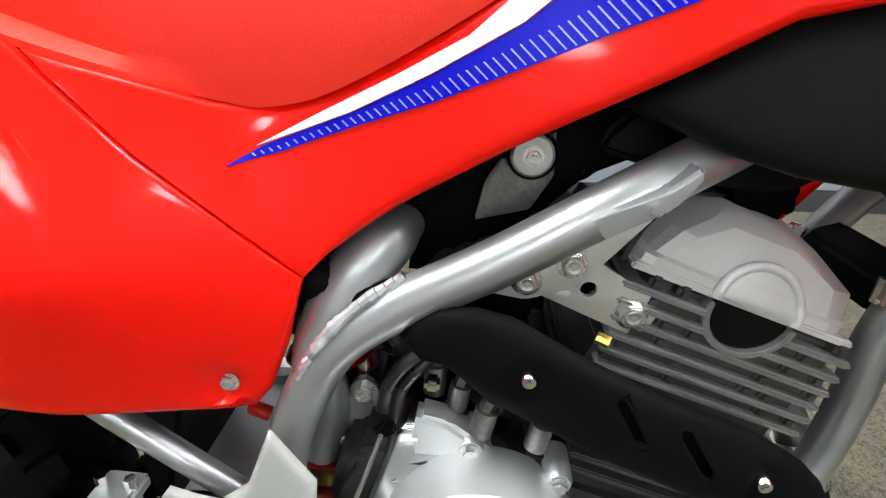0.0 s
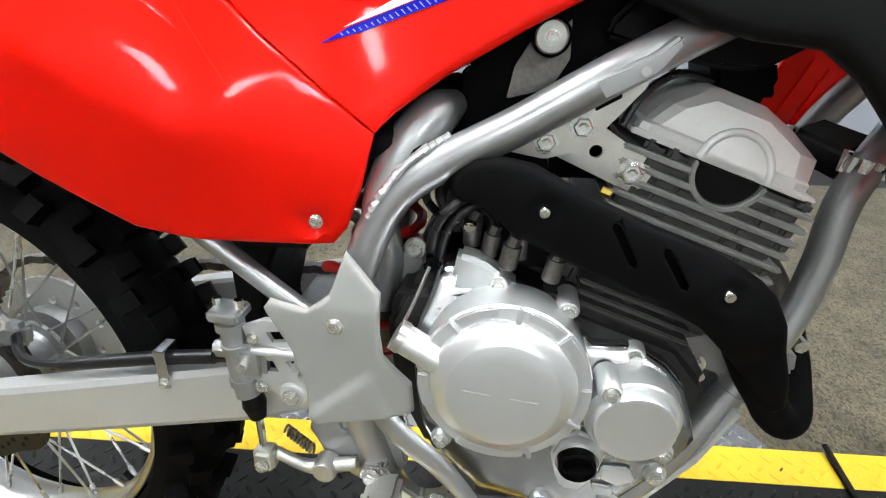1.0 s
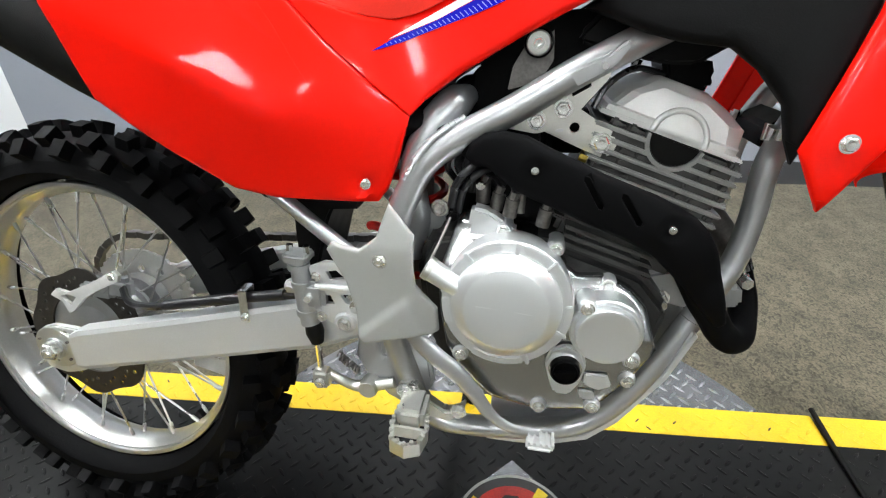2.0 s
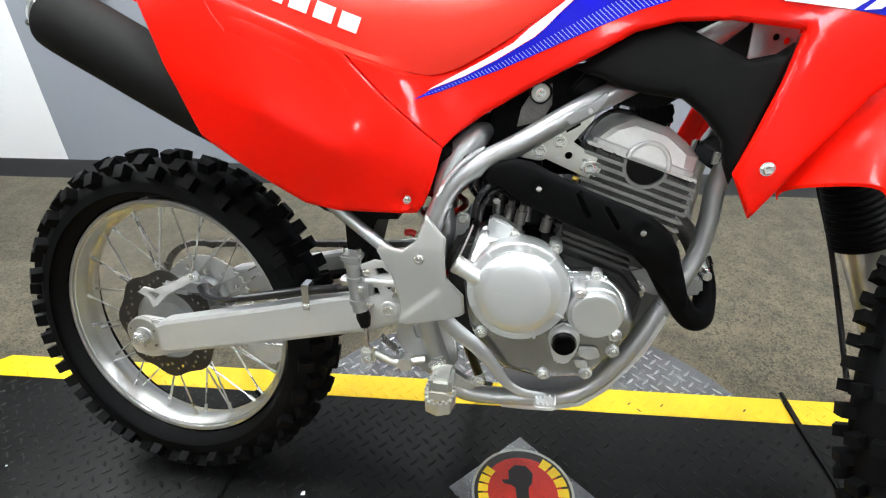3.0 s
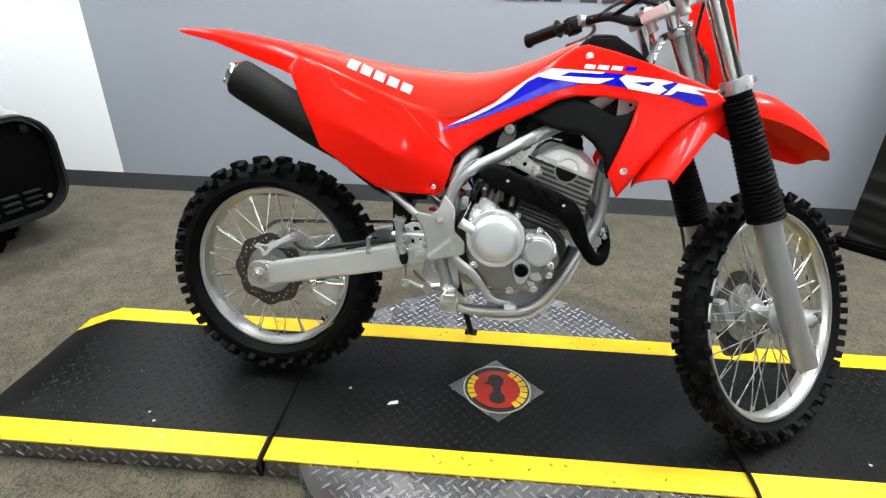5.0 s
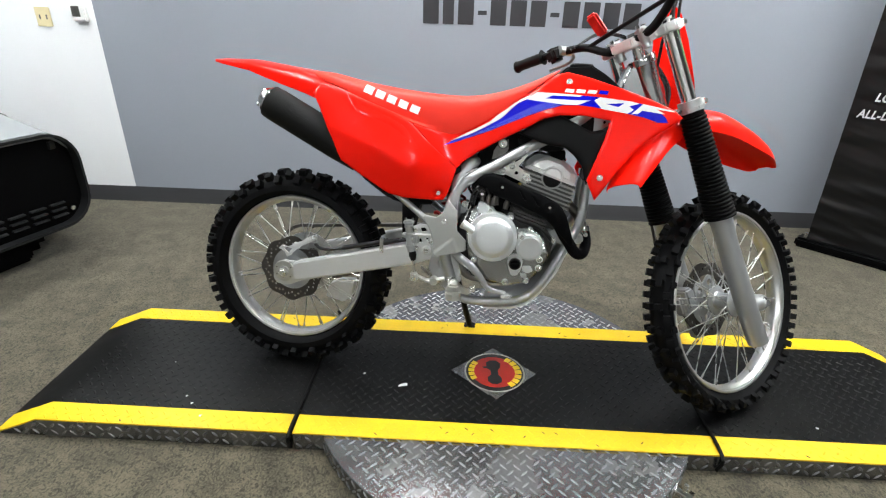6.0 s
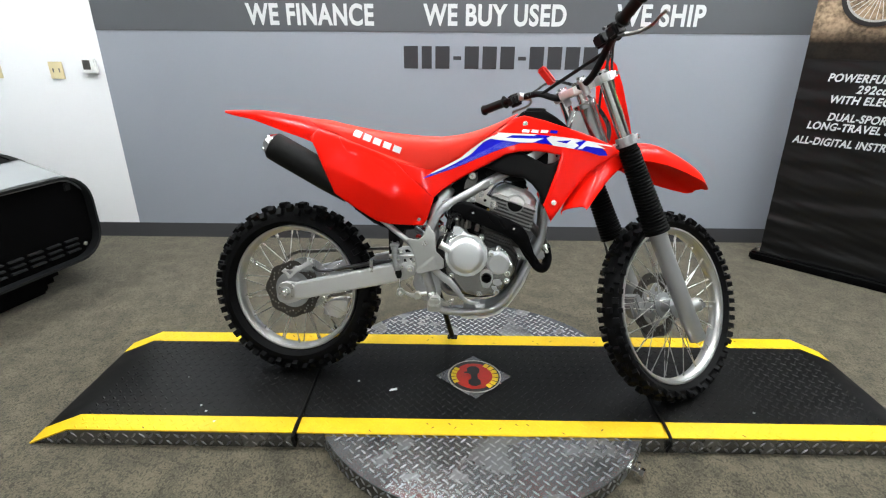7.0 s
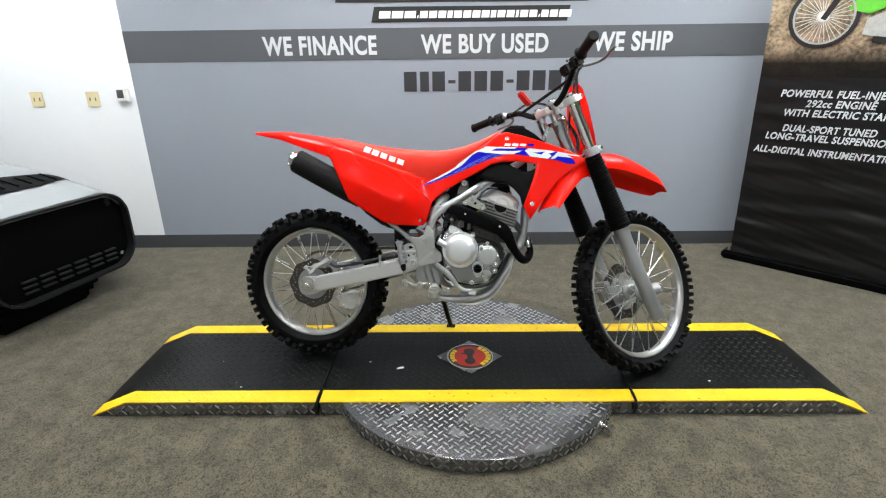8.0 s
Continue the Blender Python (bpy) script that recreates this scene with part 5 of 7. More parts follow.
        pierced("white_shape", [[(1.0230, 0.8965), (1.1039, 0.8833), (1.1045, 0.8797), (1.057, 0.8852), (1.0831, 0.8733), (1.0220, 0.8793), (1.0110, 0.8702), (0.9950, 0.8690)]])
        for a in range(4):
            u = 0.815 + 0.03 * a
            decal("small_bar", [(u, 0.9165), (u + 0.024, 0.9155), (u + 0.027, 0.925), (u + 0.004, 0.926)], WHITE_DECAL if a < 3 else BLUE_DECAL, 0.0012)
        for k in range(67):
            u = 0.504 + 0.0046 * k
            for (a, b), (c, e) in zip(blue_low, blue_low[1:]):
                if a <= u < c:
                    v = b + (e - b) * (u - a) / (c - a) + 0.0012
            h = 0.003 + 0.022 * min(1, k / 53) ** 1.4
            du, dv = -0.62 * h, 0.52 * h
            part("fine_line", shell([[(u, v), (u + 0.0007, v + 0.0005), (u + du + 0.0007, v + dv + 0.0005), (u + du, v + dv)]], SIDE, 0.0005, 0.02, 0, 1, False, 0.0014), PALE_BLUE, shroud)

# seat: (ahead, top, lower edge, half width)
SEAT_KEYS = [(0.082, 0.938, 0.926, 0.060), (0.12, 0.936, 0.914, 0.088), (0.179, 0.924, 0.889, 0.094), (0.256, 0.911, 0.856, 0.098), (0.342, 0.900, 0.825, 0.099), (0.428, 0.893, 0.796, 0.096), (0.487, 0.890, 0.784, 0.092), (0.512, 0.890, 0.783, 0.091), (0.548, 0.891, 0.794, 0.090), (0.608, 0.900, 0.829, 0.088), (0.669, 0.917, 0.871, 0.085), (0.729, 0.941, 0.916, 0.080), (0.779, 0.966, 0.955, 0.076), (0.800, 0.976, 0.972, 0.060)]
SEAT_PROF = [(1.12, 0.0), (1.11, 0.045), (1.02, 0.11), (1.0, 0.16), (0.985, 0.35), (0.95, 0.60), (0.88, 0.80), (0.74, 0.93), (0.52, 0.985), (0.26, 1.0), (0, 1.0)]


def seat_w(u, v):
    """How far the seat's flank stands out at a place."""
    for a, b in zip(SEAT_KEYS, SEAT_KEYS[1:]):
        if a[0] <= u <= b[0]:
            t = (u - a[0]) / (b[0] - a[0])
            top, low, half = (x + (y - x) * t for x, y in zip(a[1:], b[1:]))
            h = (v - low) / (top - low)
            for (p, q), (p2, q2) in zip(SEAT_PROF, SEAT_PROF[1:]):
                if q <= h <= q2:
                    return half * (p + (p2 - p) * (h - q) / max(1e-6, q2 - q))
            return half
    return 0.09


def seat_mesh():
    keys = SEAT_KEYS
    rows = smooth_path([Vector((a, b, c)) for a, b, c, d in keys], 4)
    hw = smooth_path([Vector((a, d, 0)) for a, b, c, d in keys], 4)
    bm = bmesh.new()
    grid = []
    for r, h in zip(rows, hw):
        u, top, low, half = r.x, r.y, r.z, h.y
        line = []
        prof = SEAT_PROF + [(-a, b) for a, b in SEAT_PROF[-2::-1]]
        for a, b in prof:
            if abs(a) > 1.0:
                reach = (SIDE(u, low) - 0.0055 - 0.007 * max(0.0, min(1.0, (u - 0.47) / 0.06))) / half if 0.2 < u < 0.70 else 1.0
                a = math.copysign(max(1.0, reach if abs(a) > 1.05 else 1.0), a)
            line.append(bm.verts.new(V(u, a * half, low + b * (top - low))))
        grid.append(line)
    for p, q in zip(grid, grid[1:]):
        for j in range(len(p) - 1):
            bm.faces.new((p[j], p[j + 1], q[j + 1], q[j]))
        bm.faces.new((p[-1], p[0], q[0], q[-1]))
    bm.faces.new(grid[0]), bm.faces.new(grid[-1][::-1])
    return bm


seat = part("seat", seat_mesh(), SEAT_RED, bike, "red vinyl seat with white lettering blocks")
for k in range(5):
    t = k / 5
    u, v = 0.244 + 0.172 * t, 0.887 - 0.058 * t
    d = Vector((0.172, -0.058)).normalized()
    q = [(u, v), (u + d.x * 0.027, v + d.y * 0.027), (u + d.x * 0.027 + 0.007, v + d.y * 0.027 + 0.020), (u + 0.007, v + 0.020)]
    part("white_block", shell([q], seat_w, 0.001, 0.006, 0, 1, False, 0.0034), WHITE_DECAL, seat, "white printed block")

tail = lerp_rows([(-0.243, 0.958, 0.030, 0.002, 0.002), (-0.20, 0.961, 0.062, 0.010, 0.004), (-0.11, 0.962, 0.084, 0.022, 0.008), (-0.02, 0.951, 0.093, 0.038, 0.010), (0.069, 0.940, 0.098, 0.052, 0.012), (0.13, 0.925, 0.102, 0.060, 0.012), (0.22, 0.895, 0.104, 0.055, 0.010)], 3)
part("rear_fender", arched(tail), RED, bike, "red plastic rear fender")

# tank between the shrouds
tank = part("fuel_tank", moved(prism([(0.70, 0.775), (0.765, 0.845), (0.79, 0.955), (0.822, 0.987), (0.885, 0.992), (0.93, 0.968), (1.0, 0.915), (1.03, 0.86), (0.962, 0.848), (0.93, 0.82), (0.885, 0.800), (0.868, 0.788), (0.85, 0.768), (0.82, 0.748), (0.79, 0.747), (0.745, 0.755), (0.70, 0.765)], -0.060, 0.060, 0.012, 3), Matrix.Identity(4)), BLACK_PLASTIC, bike, "black textured plastic fuel tank")
part("filler_cap", moved(lathe([(0, 0.012), (0.03, 0.012), (0.034, 0.008), (0.034, 0), (0, 0)], seg=24), Matrix.Translation(V(0.865, 0, 0.985)) @ Matrix.Rotation(radians(-90), 4, "X")), BLACK_PLASTIC, tank)
wing_top = [(0.700, 0.797), (0.765, 0.842), (0.81, 0.856), (0.899, 0.815), (0.928, 0.822), (0.945, 0.835)]
wing_low = {1: [(0.936, 0.79), (0.912, 0.70), (0.902, 0.668), (0.892, 0.690), (0.884, 0.720), (0.858, 0.749), (0.832, 0.767), (0.790, 0.770), (0.758, 0.777)],
            -1: [(0.940, 0.818), (0.900, 0.808), (0.850, 0.806), (0.800, 0.812), (0.760, 0.806)]}
for s in (1, -1):
    part("tank_wing", shell([wing_top + wing_low[s]], lambda u, v: SIDE(u, v) - 0.012, 0.006, 0.014, 0.010, s), BLACK_PLASTIC, tank, "black side of the tank")
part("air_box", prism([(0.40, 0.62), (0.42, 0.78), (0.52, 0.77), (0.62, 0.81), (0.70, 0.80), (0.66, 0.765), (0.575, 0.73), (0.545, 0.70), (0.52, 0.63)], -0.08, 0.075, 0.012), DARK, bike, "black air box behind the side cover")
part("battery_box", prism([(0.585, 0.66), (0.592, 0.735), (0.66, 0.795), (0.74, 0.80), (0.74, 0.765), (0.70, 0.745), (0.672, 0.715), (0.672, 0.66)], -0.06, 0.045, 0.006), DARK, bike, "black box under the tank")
part("inner_fender", prism([(0.10, 0.86), (0.16, 0.74), (0.235, 0.636), (0.325, 0.574), (0.39, 0.560), (0.47, 0.568), (0.47, 0.64), (0.40, 0.66), (0.30, 0.74), (0.20, 0.84), (0.14, 0.90)], -0.09, 0.092, 0.012), BLACK_PLASTIC, bike, "black inner fender")
part("mud_flap", prism([(0.36, 0.60), (0.44, 0.60), (0.41, 0.54), (0.385, 0.44), (0.40, 0.37), (0.385, 0.37), (0.365, 0.44)], -0.06, 0.06, 0.004), RUBBER2, bike, "black rubber mud flap")

# muffler
end, ahead = V(-0.030, 0.118, 0.845), V(0.24, 0.105, 0.700)
d = (ahead - end).normalized()
muffler = part("muffler", tube([end + d * 0.0, end + d * 0.02, end + d * 0.22, ahead], [0.044, 0.049, 0.050, 0.047], 28, 4), MUFFLER_BLACK, bike, "black textured muffler")
part("end_cap", tube([end - d * 0.022, end - d * 0.008, end + d * 0.004], [0.030, 0.040, 0.043], 28, 3), CHROME, muffler, "bright muffler end cap")
part("outlet", tube([end - d * 0.030, end - d * 0.0], 0.015, 18, 1), STEEL, muffler)
side_v = d.cross(Vector((0, 1, 0))).normalized()
for k in range(4):
    a = radians(45 + 90 * k)
    o = end - d * 0.016 + (side_v * math.cos(a) + d.cross(side_v) * math.sin(a)) * 0.030
    part("rivet", tube([o, o - d * 0.007], 0.005, 8, 1), CHROME, muffler)

# -- frame --
def tube_part(name, pts, r, label="", material=None, seg=16, parent=None, **kw):
    return part(name, tube(pts, r, seg, **kw), material or SILVER, parent or bike, label)


frame_tube = [(0.86, 0.03, 0.825), (0.8031, 0.0548, 0.7934), (0.7652, 0.071, 0.774), (0.7045, 0.089, 0.741), (0.6426, 0.093, 0.7008), (0.5869, 0.095, 0.6678), (0.5483, 0.0999, 0.6376), (0.5268, 0.105, 0.5971), (0.5139, 0.1115, 0.5534), (0.505, 0.117, 0.49), (0.512, 0.116, 0.42), (0.535, 0.112, 0.345), (0.552, 0.108, 0.3)]
for s in (1, -1):
    ft = tube_part("frame_tube", [V(u, s * w, v) for u, w, v in frame_tube], 0.0157, "silver painted steel frame tube", seg=20)
    tube_part("gusset_tube", [V(0.586, s * 0.042, 0.705), V(0.5775, s * 0.058, 0.7010), V(0.5712, s * 0.068, 0.6966), V(0.5572, s * 0.078, 0.6799), V(0.5445, s * 0.085, 0.6593), V(0.5329, s * 0.092, 0.6352), V(0.5257, s * 0.098, 0.6142)], [0.012, 0.0180, 0.0200, 0.0205, 0.0190, 0.0155, 0.010], "welded gusset tube", parent=ft)
    weld = random.Random(4)
    for k in range(16):
        t = k / 15
        a, b = Vector((0.5895, 0.096, 0.6895)), Vector((0.530, 0.112, 0.6230))
        p = a.lerp(b, t) + Vector((-0.006, 0.004, 0.006)) * math.sin(math.pi * t)
        q = p + Vector((-0.0042, 0.0008, -0.0040))
        part("weld_bead", tube([V(p.x, s * p.y, p.z), V(q.x, s * q.y, q.z)], [weld.uniform(0.0030, 0.0042), weld.uniform(0.0038, 0.0052)], 8, 2), SILVER, ft)
    tube_part("lower_rail", [V(0.552, s * 0.108, 0.300), V(0.575, s * 0.108, 0.281), V(0.62, s * 0.105, 0.276), V(0.70, s * 0.098, 0.280), V(0.752, s * 0.094, 0.291), V(0.793, s * 0.090, 0.322), V(0.832, s * 0.085, 0.380), V(0.872, s * 0.074, 0.462)], 0.0145, "silver lower frame rail")
    tube_part("sub_frame", [V(0.512, s * 0.108, 0.478), V(0.44, s * 0.108, 0.531), V(0.36, s * 0.106, 0.592), V(0.24, s * 0.085, 0.67)], 0.0098, "silver subframe tube")
    tube_part("backbone", [V(0.78, s * 0.07, 0.785), V(0.90, s * 0.045, 0.86), V(1.03, s * 0.015, 0.935)], 0.017, "silver upper frame tube")
for s in (1, -1):
    down = tube_part("down_tube", [V(1.035, s * 0.010, 0.86), V(0.985, s * 0.034, 0.785), V(0.938, s * 0.048, 0.716), V(0.915, s * 0.054, 0.655), V(0.9135, s * 0.057, 0.597), V(0.908, s * 0.060, 0.545), V(0.893, s * 0.067, 0.505), V(0.872, s * 0.074, 0.462)], 0.0138, "silver down tube", seg=20)
    bead = random.Random(8)
    for k in range(7):
        a = radians(-40 + 40 * k)
        part("weld_bead", tube([V(0.919 + 0.0145 * math.cos(a), s * (0.054 + 0.0135 * math.sin(a)), 0.678 + bead.uniform(-0.004, 0.004)), V(0.921 + 0.0145 * math.cos(a), s * (0.054 + 0.0135 * math.sin(a)), 0.690 + bead.uniform(-0.005, 0.005))], [0.0035, 0.005], 8, 2), CHROME, down)
part("down_tube_gusset", prism([(0.902, 0.668), (0.925, 0.662), (0.936, 0.690), (0.930, 0.705), (0.908, 0.690)], -0.046, 0.046, 0.004), DARK, bike, "dark down tube gusset")
tube_part("head_tube", [V(1.0190, 0.027, 1.019), V(1.0205, 0.027, 1.016), V(1.0270, 0.027, 1.001), V(1.0285, 0.027, 0.998), V(1.0600, 0.027, 0.927), V(1.0875, 0.027, 0.865)], [0.036, 0.039, 0.039, 0.035, 0.033, 0.037], "polished steering head", CASE, 28, n=2)
part("head_gusset", prism([(0.962, 0.900), (0.974, 0.965), (0.990, 1.004), (1.012, 1.008), (1.055, 0.95), (1.05, 0.86), (0.98, 0.86)], -0.012, 0.052, 0.012, 3), CASE, bike, "cast steering head gusset")
skid_out = [(0.640, 0.2475), (0.679, 0.2485), (0.7215, 0.2523), (0.774, 0.2722), (0.808, 0.308), (0.8548, 0.386), (0.877, 0.452)]
skid_in = [(0.871, 0.455), (0.848, 0.390), (0.801, 0.313), (0.769, 0.279), (0.720, 0.2600), (0.679, 0.2565), (0.640, 0.2555)]
part("skid_plate", prism(skid_out + skid_in, -0.095, 0.097, 0.001), SWING, bike, "bent aluminium skid plate")

# hanger plates that hold the engine
hanger = part("engine_hanger", prism([(0.6268, 0.6825), (0.631, 0.6773), (0.6653, 0.6731), (0.6747, 0.6762), (0.7091, 0.7012), (0.733, 0.7335), (0.7351, 0.747), (0.7143, 0.7449), (0.6924, 0.7335), (0.6601, 0.7127)], 0.079, 0.084, 0.0012), HANGER, bike, "silver engine hanger plate")
hang2 = part("engine_hanger", shell([[(0.6643, 0.6795), (0.6736, 0.6753), (0.7183, 0.6577), (0.736, 0.6514), (0.7474, 0.6545), (0.7516, 0.6649), (0.7474, 0.6784), (0.7048, 0.7034), (0.6955, 0.7096), (0.6851, 0.7034)], [(0.7055 + 0.0055 * math.cos(t), 0.6814 + 0.0055 * math.sin(t)) for t in (2 * math.pi * k / 12 for k in range(12))]], lambda u, v: 0.0788, 0.004, 0.012, 0.001), HANGER, bike, "zinc-plated engine hanger plate")
for u, v, sz in ((0.6646, 0.6876, 1.15), (0.6908, 0.7018, 1.15), (0.7351, 0.6676, 1.25)):
    part("bolt", BOLT_ME, None, hang2, "", Matrix.Translation(V(u, 0.0785 if u > 0.72 else 0.084, v)) @ Matrix.Scale(sz, 4))
# the slot is not cut: a near-black inlay paints its shade
part("slot", prism([(0.6987, 0.7137), (0.7164, 0.7251), (0.7153, 0.7293), (0.6976, 0.7178)], 0.080, 0.0848, 0.0005), DARK, hanger, "near-black piece for the shade in a slot")
for u, v, a in ((0.682, 0.7105, 0.5), (0.690, 0.6775, 0.2)):
    mark = [(u + 0.0045 * math.cos(t) * math.cos(a) - 0.0018 * math.sin(t) * math.sin(a), v + 0.0045 * math.cos(t) * math.sin(a) + 0.0018 * math.sin(t) * math.cos(a)) for t in (2 * math.pi * k / 10 for k in range(10))]
    part("paint_mark", prism(mark, 0.0835 if v > 0.7 else 0.0783, 0.0846 if v > 0.7 else 0.0794, 0), WHITE_DECAL, hanger, "daub of white paint")
part("tank_mount", lathe([(0, 0.0795), (0.0112, 0.0795), (0.0128, 0.078), (0.0128, 0.0755), (0, 0.0755)], (0.6588, 0.7642), 28), ZINC, bike, "round tank mounting washer")
bolt(0.6588, 0.0795, 0.7642, bike, 0.7)
part("mount_rubber", lathe([(0.0148, 0.0758), (0.0156, 0.068), (0.0145, 0.056), (0, 0.056)], (0.6588, 0.7642), 24), RUBBER2, bike)
part("mount_plate", prism([(0.6295, 0.7139), (0.6336, 0.7394), (0.6448, 0.7598), (0.6489, 0.7822), (0.6733, 0.7822), (0.6764, 0.7475), (0.6641, 0.7241)], 0.050, 0.056, 0.001), STEEL, bike)

bracket_outline = [(0.689, 0.7389), (0.7283, 0.7586), (0.7437, 0.772), (0.7468, 0.7668), (0.7345, 0.7472), (0.6993, 0.7255)]
br = part("tube_bracket", prism(bracket_outline, 0.088, 0.1065, 0.0025), SILVER, bike, "welded bracket on the frame tube")
part("pin", lathe([(0, 0.109), (0.0035, 0.109), (0.0035, 0.104), (0, 0.104)], (0.7241, 0.7472), 12), CHROME, br)
part("tie_rod", tube([V(0.733, 0.076, 0.735), V(0.710, 0.078, 0.705)], 0.003, 8, 1), HOSE, br)

part("head_plate", shell([[(0.9124, 0.8112), (0.9600, 0.8135), (0.9662, 0.8613), (0.9104, 0.8621)]] + [[(a + 0.0042 * math.cos(t), b + 0.0042 * math.sin(t)) for t in (2 * math.pi * k / 10 for k in range(10))] for a, b in ((0.9400, 0.8409), (0.9534, 0.8367))], lambda u, v: 0.064, 0.003, 0.012, 0.0008), SILVER, bike, "silver frame plate with two holes")

# frame guard


def guard_w(u, v):
    """The guard: a flat upper tongue, folded along a slanting crease lower down."""
    w = 0.153 - 0.20 * max(0, v - 0.55) - 0.12 * max(0, 0.47 - u)
    def side_of(a, b):
        """Signed distance from the line a-b, positive to its right."""
        dx, dy = b[0] - a[0], b[1] - a[1]
        return ((u - a[0]) * dy - (v - a[1]) * dx) / math.hypot(dx, dy)
    right = side_of((0.519, 0.528), (0.536, 0.488))
    under = side_of((0.536, 0.486), (0.502, 0.455))
    panel = max(0.0, min(1.0, (max(-right, -0.02) + 0.004) / 0.008))
    low = max(0.0, min(1.0, (under + 0.004) / 0.008))
    fade = max(0.0, min(1.0, (0.535 - v) / 0.02))
    return w + 0.0028 * (1 - panel) * (1 - low) * fade + 0.0015 * (1 - low)


guard = part("frame_guard", shell([[(0.515, 0.598), (0.529, 0.583), (0.545, 0.566), (0.545, 0.529), (0.548, 0.507), (0.574, 0.482), (0.577, 0.453), (0.569, 0.447), (0.489, 0.424), (0.479, 0.428), (0.477, 0.465), (0.466, 0.503), (0.443, 0.540), (0.449, 0.549), (0.483, 0.545), (0.502, 0.560)]], guard_w, 0.0035, 0.0045, 0.003), GUARD_GREY, bike, "matt grey plastic frame guard")
part("bolt", BOLT_ME, None, guard, "", Matrix.Translation(V(0.508, 0.1535, 0.535)) @ Matrix.Scale(0.95, 4))

# -- swingarm, brake, chain --
def swing_arm(s):
    out = []
    for u, top, low, w, half in ((0.028, 0.349, 0.292, 0.116, 0.013), (0.045, 0.358, 0.292, 0.116, 0.0135), (0.20, 0.397, 0.329, 0.113, 0.014), (0.41, 0.452, 0.380, 0.105, 0.016), (0.50, 0.475, 0.415, 0.095, 0.02)):
        out.append([V(u, s * (w + a * half), low + b * (top - low)) for a, b in ((-1, 0.08), (-0.8, 0), (0.8, 0), (1, 0.10), (1, 0.90), (0.8, 1), (-0.8, 1), (-1, 0.92))])
    bm = bmesh.new()
    g = [[bm.verts.new(p) for p in r] for r in out]
    for a, b in zip(g, g[1:]):
        for j in range(8):
            bm.faces.new((a[j], a[(j + 1) % 8], b[(j + 1) % 8], b[j]))
    bm.faces.new(g[0]), bm.faces.new(g[-1][::-1])
    return bm


swing = part("swingarm", join(swing_arm(1), swing_arm(-1), box(0.40, 0.50, -0.10, 0.10, 0.40, 0.455, 0.01)), SWING, bike, "satin aluminium swingarm", None, 14)
for s in (1, -1):
    part("axle_block", lathe([(0.018, s * 0.119), (0.022, s * 0.1215), (0.025, s * 0.119), (0.025, s * 0.100), (0, s * 0.100)], (-0.006, 0.319), 28), CAST, swing, "round chain adjuster")
    part("adjuster_plate", prism([(-0.046, 0.290), (-0.045, 0.322), (-0.030, 0.346), (-0.008, 0.354), (0.034, 0.352), (0.045, 0.287), (0.016, 0.274), (-0.008, 0.268), (-0.036, 0.274)], s * 0.106, s * 0.1165, 0.002), SWING, swing)
    cam_plate = part("snail_cam", lathe([(0, s * 0.1225), (0.0335, s * 0.1225), (0.0350, s * 0.1212), (0.0350, s * 0.1180), (0, s * 0.1180)], (-0.006, 0.319), 40), ZINC, swing, "round zinc chain adjuster plate")
    for a in (30, 150, 205, 320):
        part("stud", lathe([(0, s * 0.1250), (0.0022, s * 0.1250), (0.0026, s * 0.1220), (0, s * 0.1220)], (-0.006 + 0.027 * math.cos(radians(a)), 0.319 + 0.027 * math.sin(radians(a))), 10), STEEL, cam_plate)
    part("washer", lathe([(0, s * 0.1250), (0.0170, s * 0.1250), (0.0178, s * 0.1220), (0, s * 0.1220)], (-0.006, 0.319), 28), CAST, cam_plate)
    part("axle_nut", join(lathe([(0.0080, s * 0.1375), (0.0125, s * 0.1375), (0.0145, s * 0.1355), (0.0145, s * 0.1245), (0.0080, s * 0.1245)], (-0.006, 0.319), 6, closed=True), lathe([(0, s * 0.1430), (0.0065, s * 0.1430), (0.0078, s * 0.1415), (0.0078, s * 0.1245), (0, s * 0.1245)], (-0.006, 0.319), 20)), BOLT_STEEL, cam_plate, "bright axle nut")
part("rear_axle", tube([V(0, 0.115, 0.318), V(0, -0.115, 0.318)], 0.009, 12, 1), CHROME, bike)
part("pivot_bolt", lathe([(0, 0.134), (0.009, 0.134), (0.010, 0.128), (0.018, 0.127), (0.018, 0.118), (0, 0.118)], (0.471, 0.458), 20), CHROME, bike)
guard_loop = [(-0.0401, 0.0683), (-0.0291, 0.0792), (-0.0083, 0.0763), (0.0388, 0.0985), (0.0726, 0.1186), (0.085, 0.1247), (0.0935, 0.1181), (0.0906, 0.1086), (0.0715, 0.0994), (0.042, 0.0834), (0.0187, 0.0679), (-0.0003, 0.048), (-0.0108, 0.0419), (-0.0196, 0.0598)]
guard_hole = [(-0.0226, 0.0692), (-0.0076, 0.0735), (0.0074, 0.0708), (-0.0064, 0.0560)]
caliper_arm = part("caliper_bracket", shell([guard_loop, guard_hole], lambda u, v: 0.066 + 0.05 * max(0, u - 0.02), 0.006, 0.008, 0.0018), WHITE_CAST, bike, "pale cast caliper guard", REAR_M)
part("bolt", BOLT_ME, None, caliper_arm, "", Matrix.Translation(V(0.083, 0.0665, 0.1155)) @ Matrix.Scale(0.9, 4))
caliper = part("rear_caliper", join(box(-0.004, 0.070, -0.056, -0.026, 0.060, 0.100, 0.012, 3), box(0.045, 0.090, -0.054, -0.030, 0.070, 0.104, 0.008)), CAST, bike, "cast rear brake caliper", REAR_M)
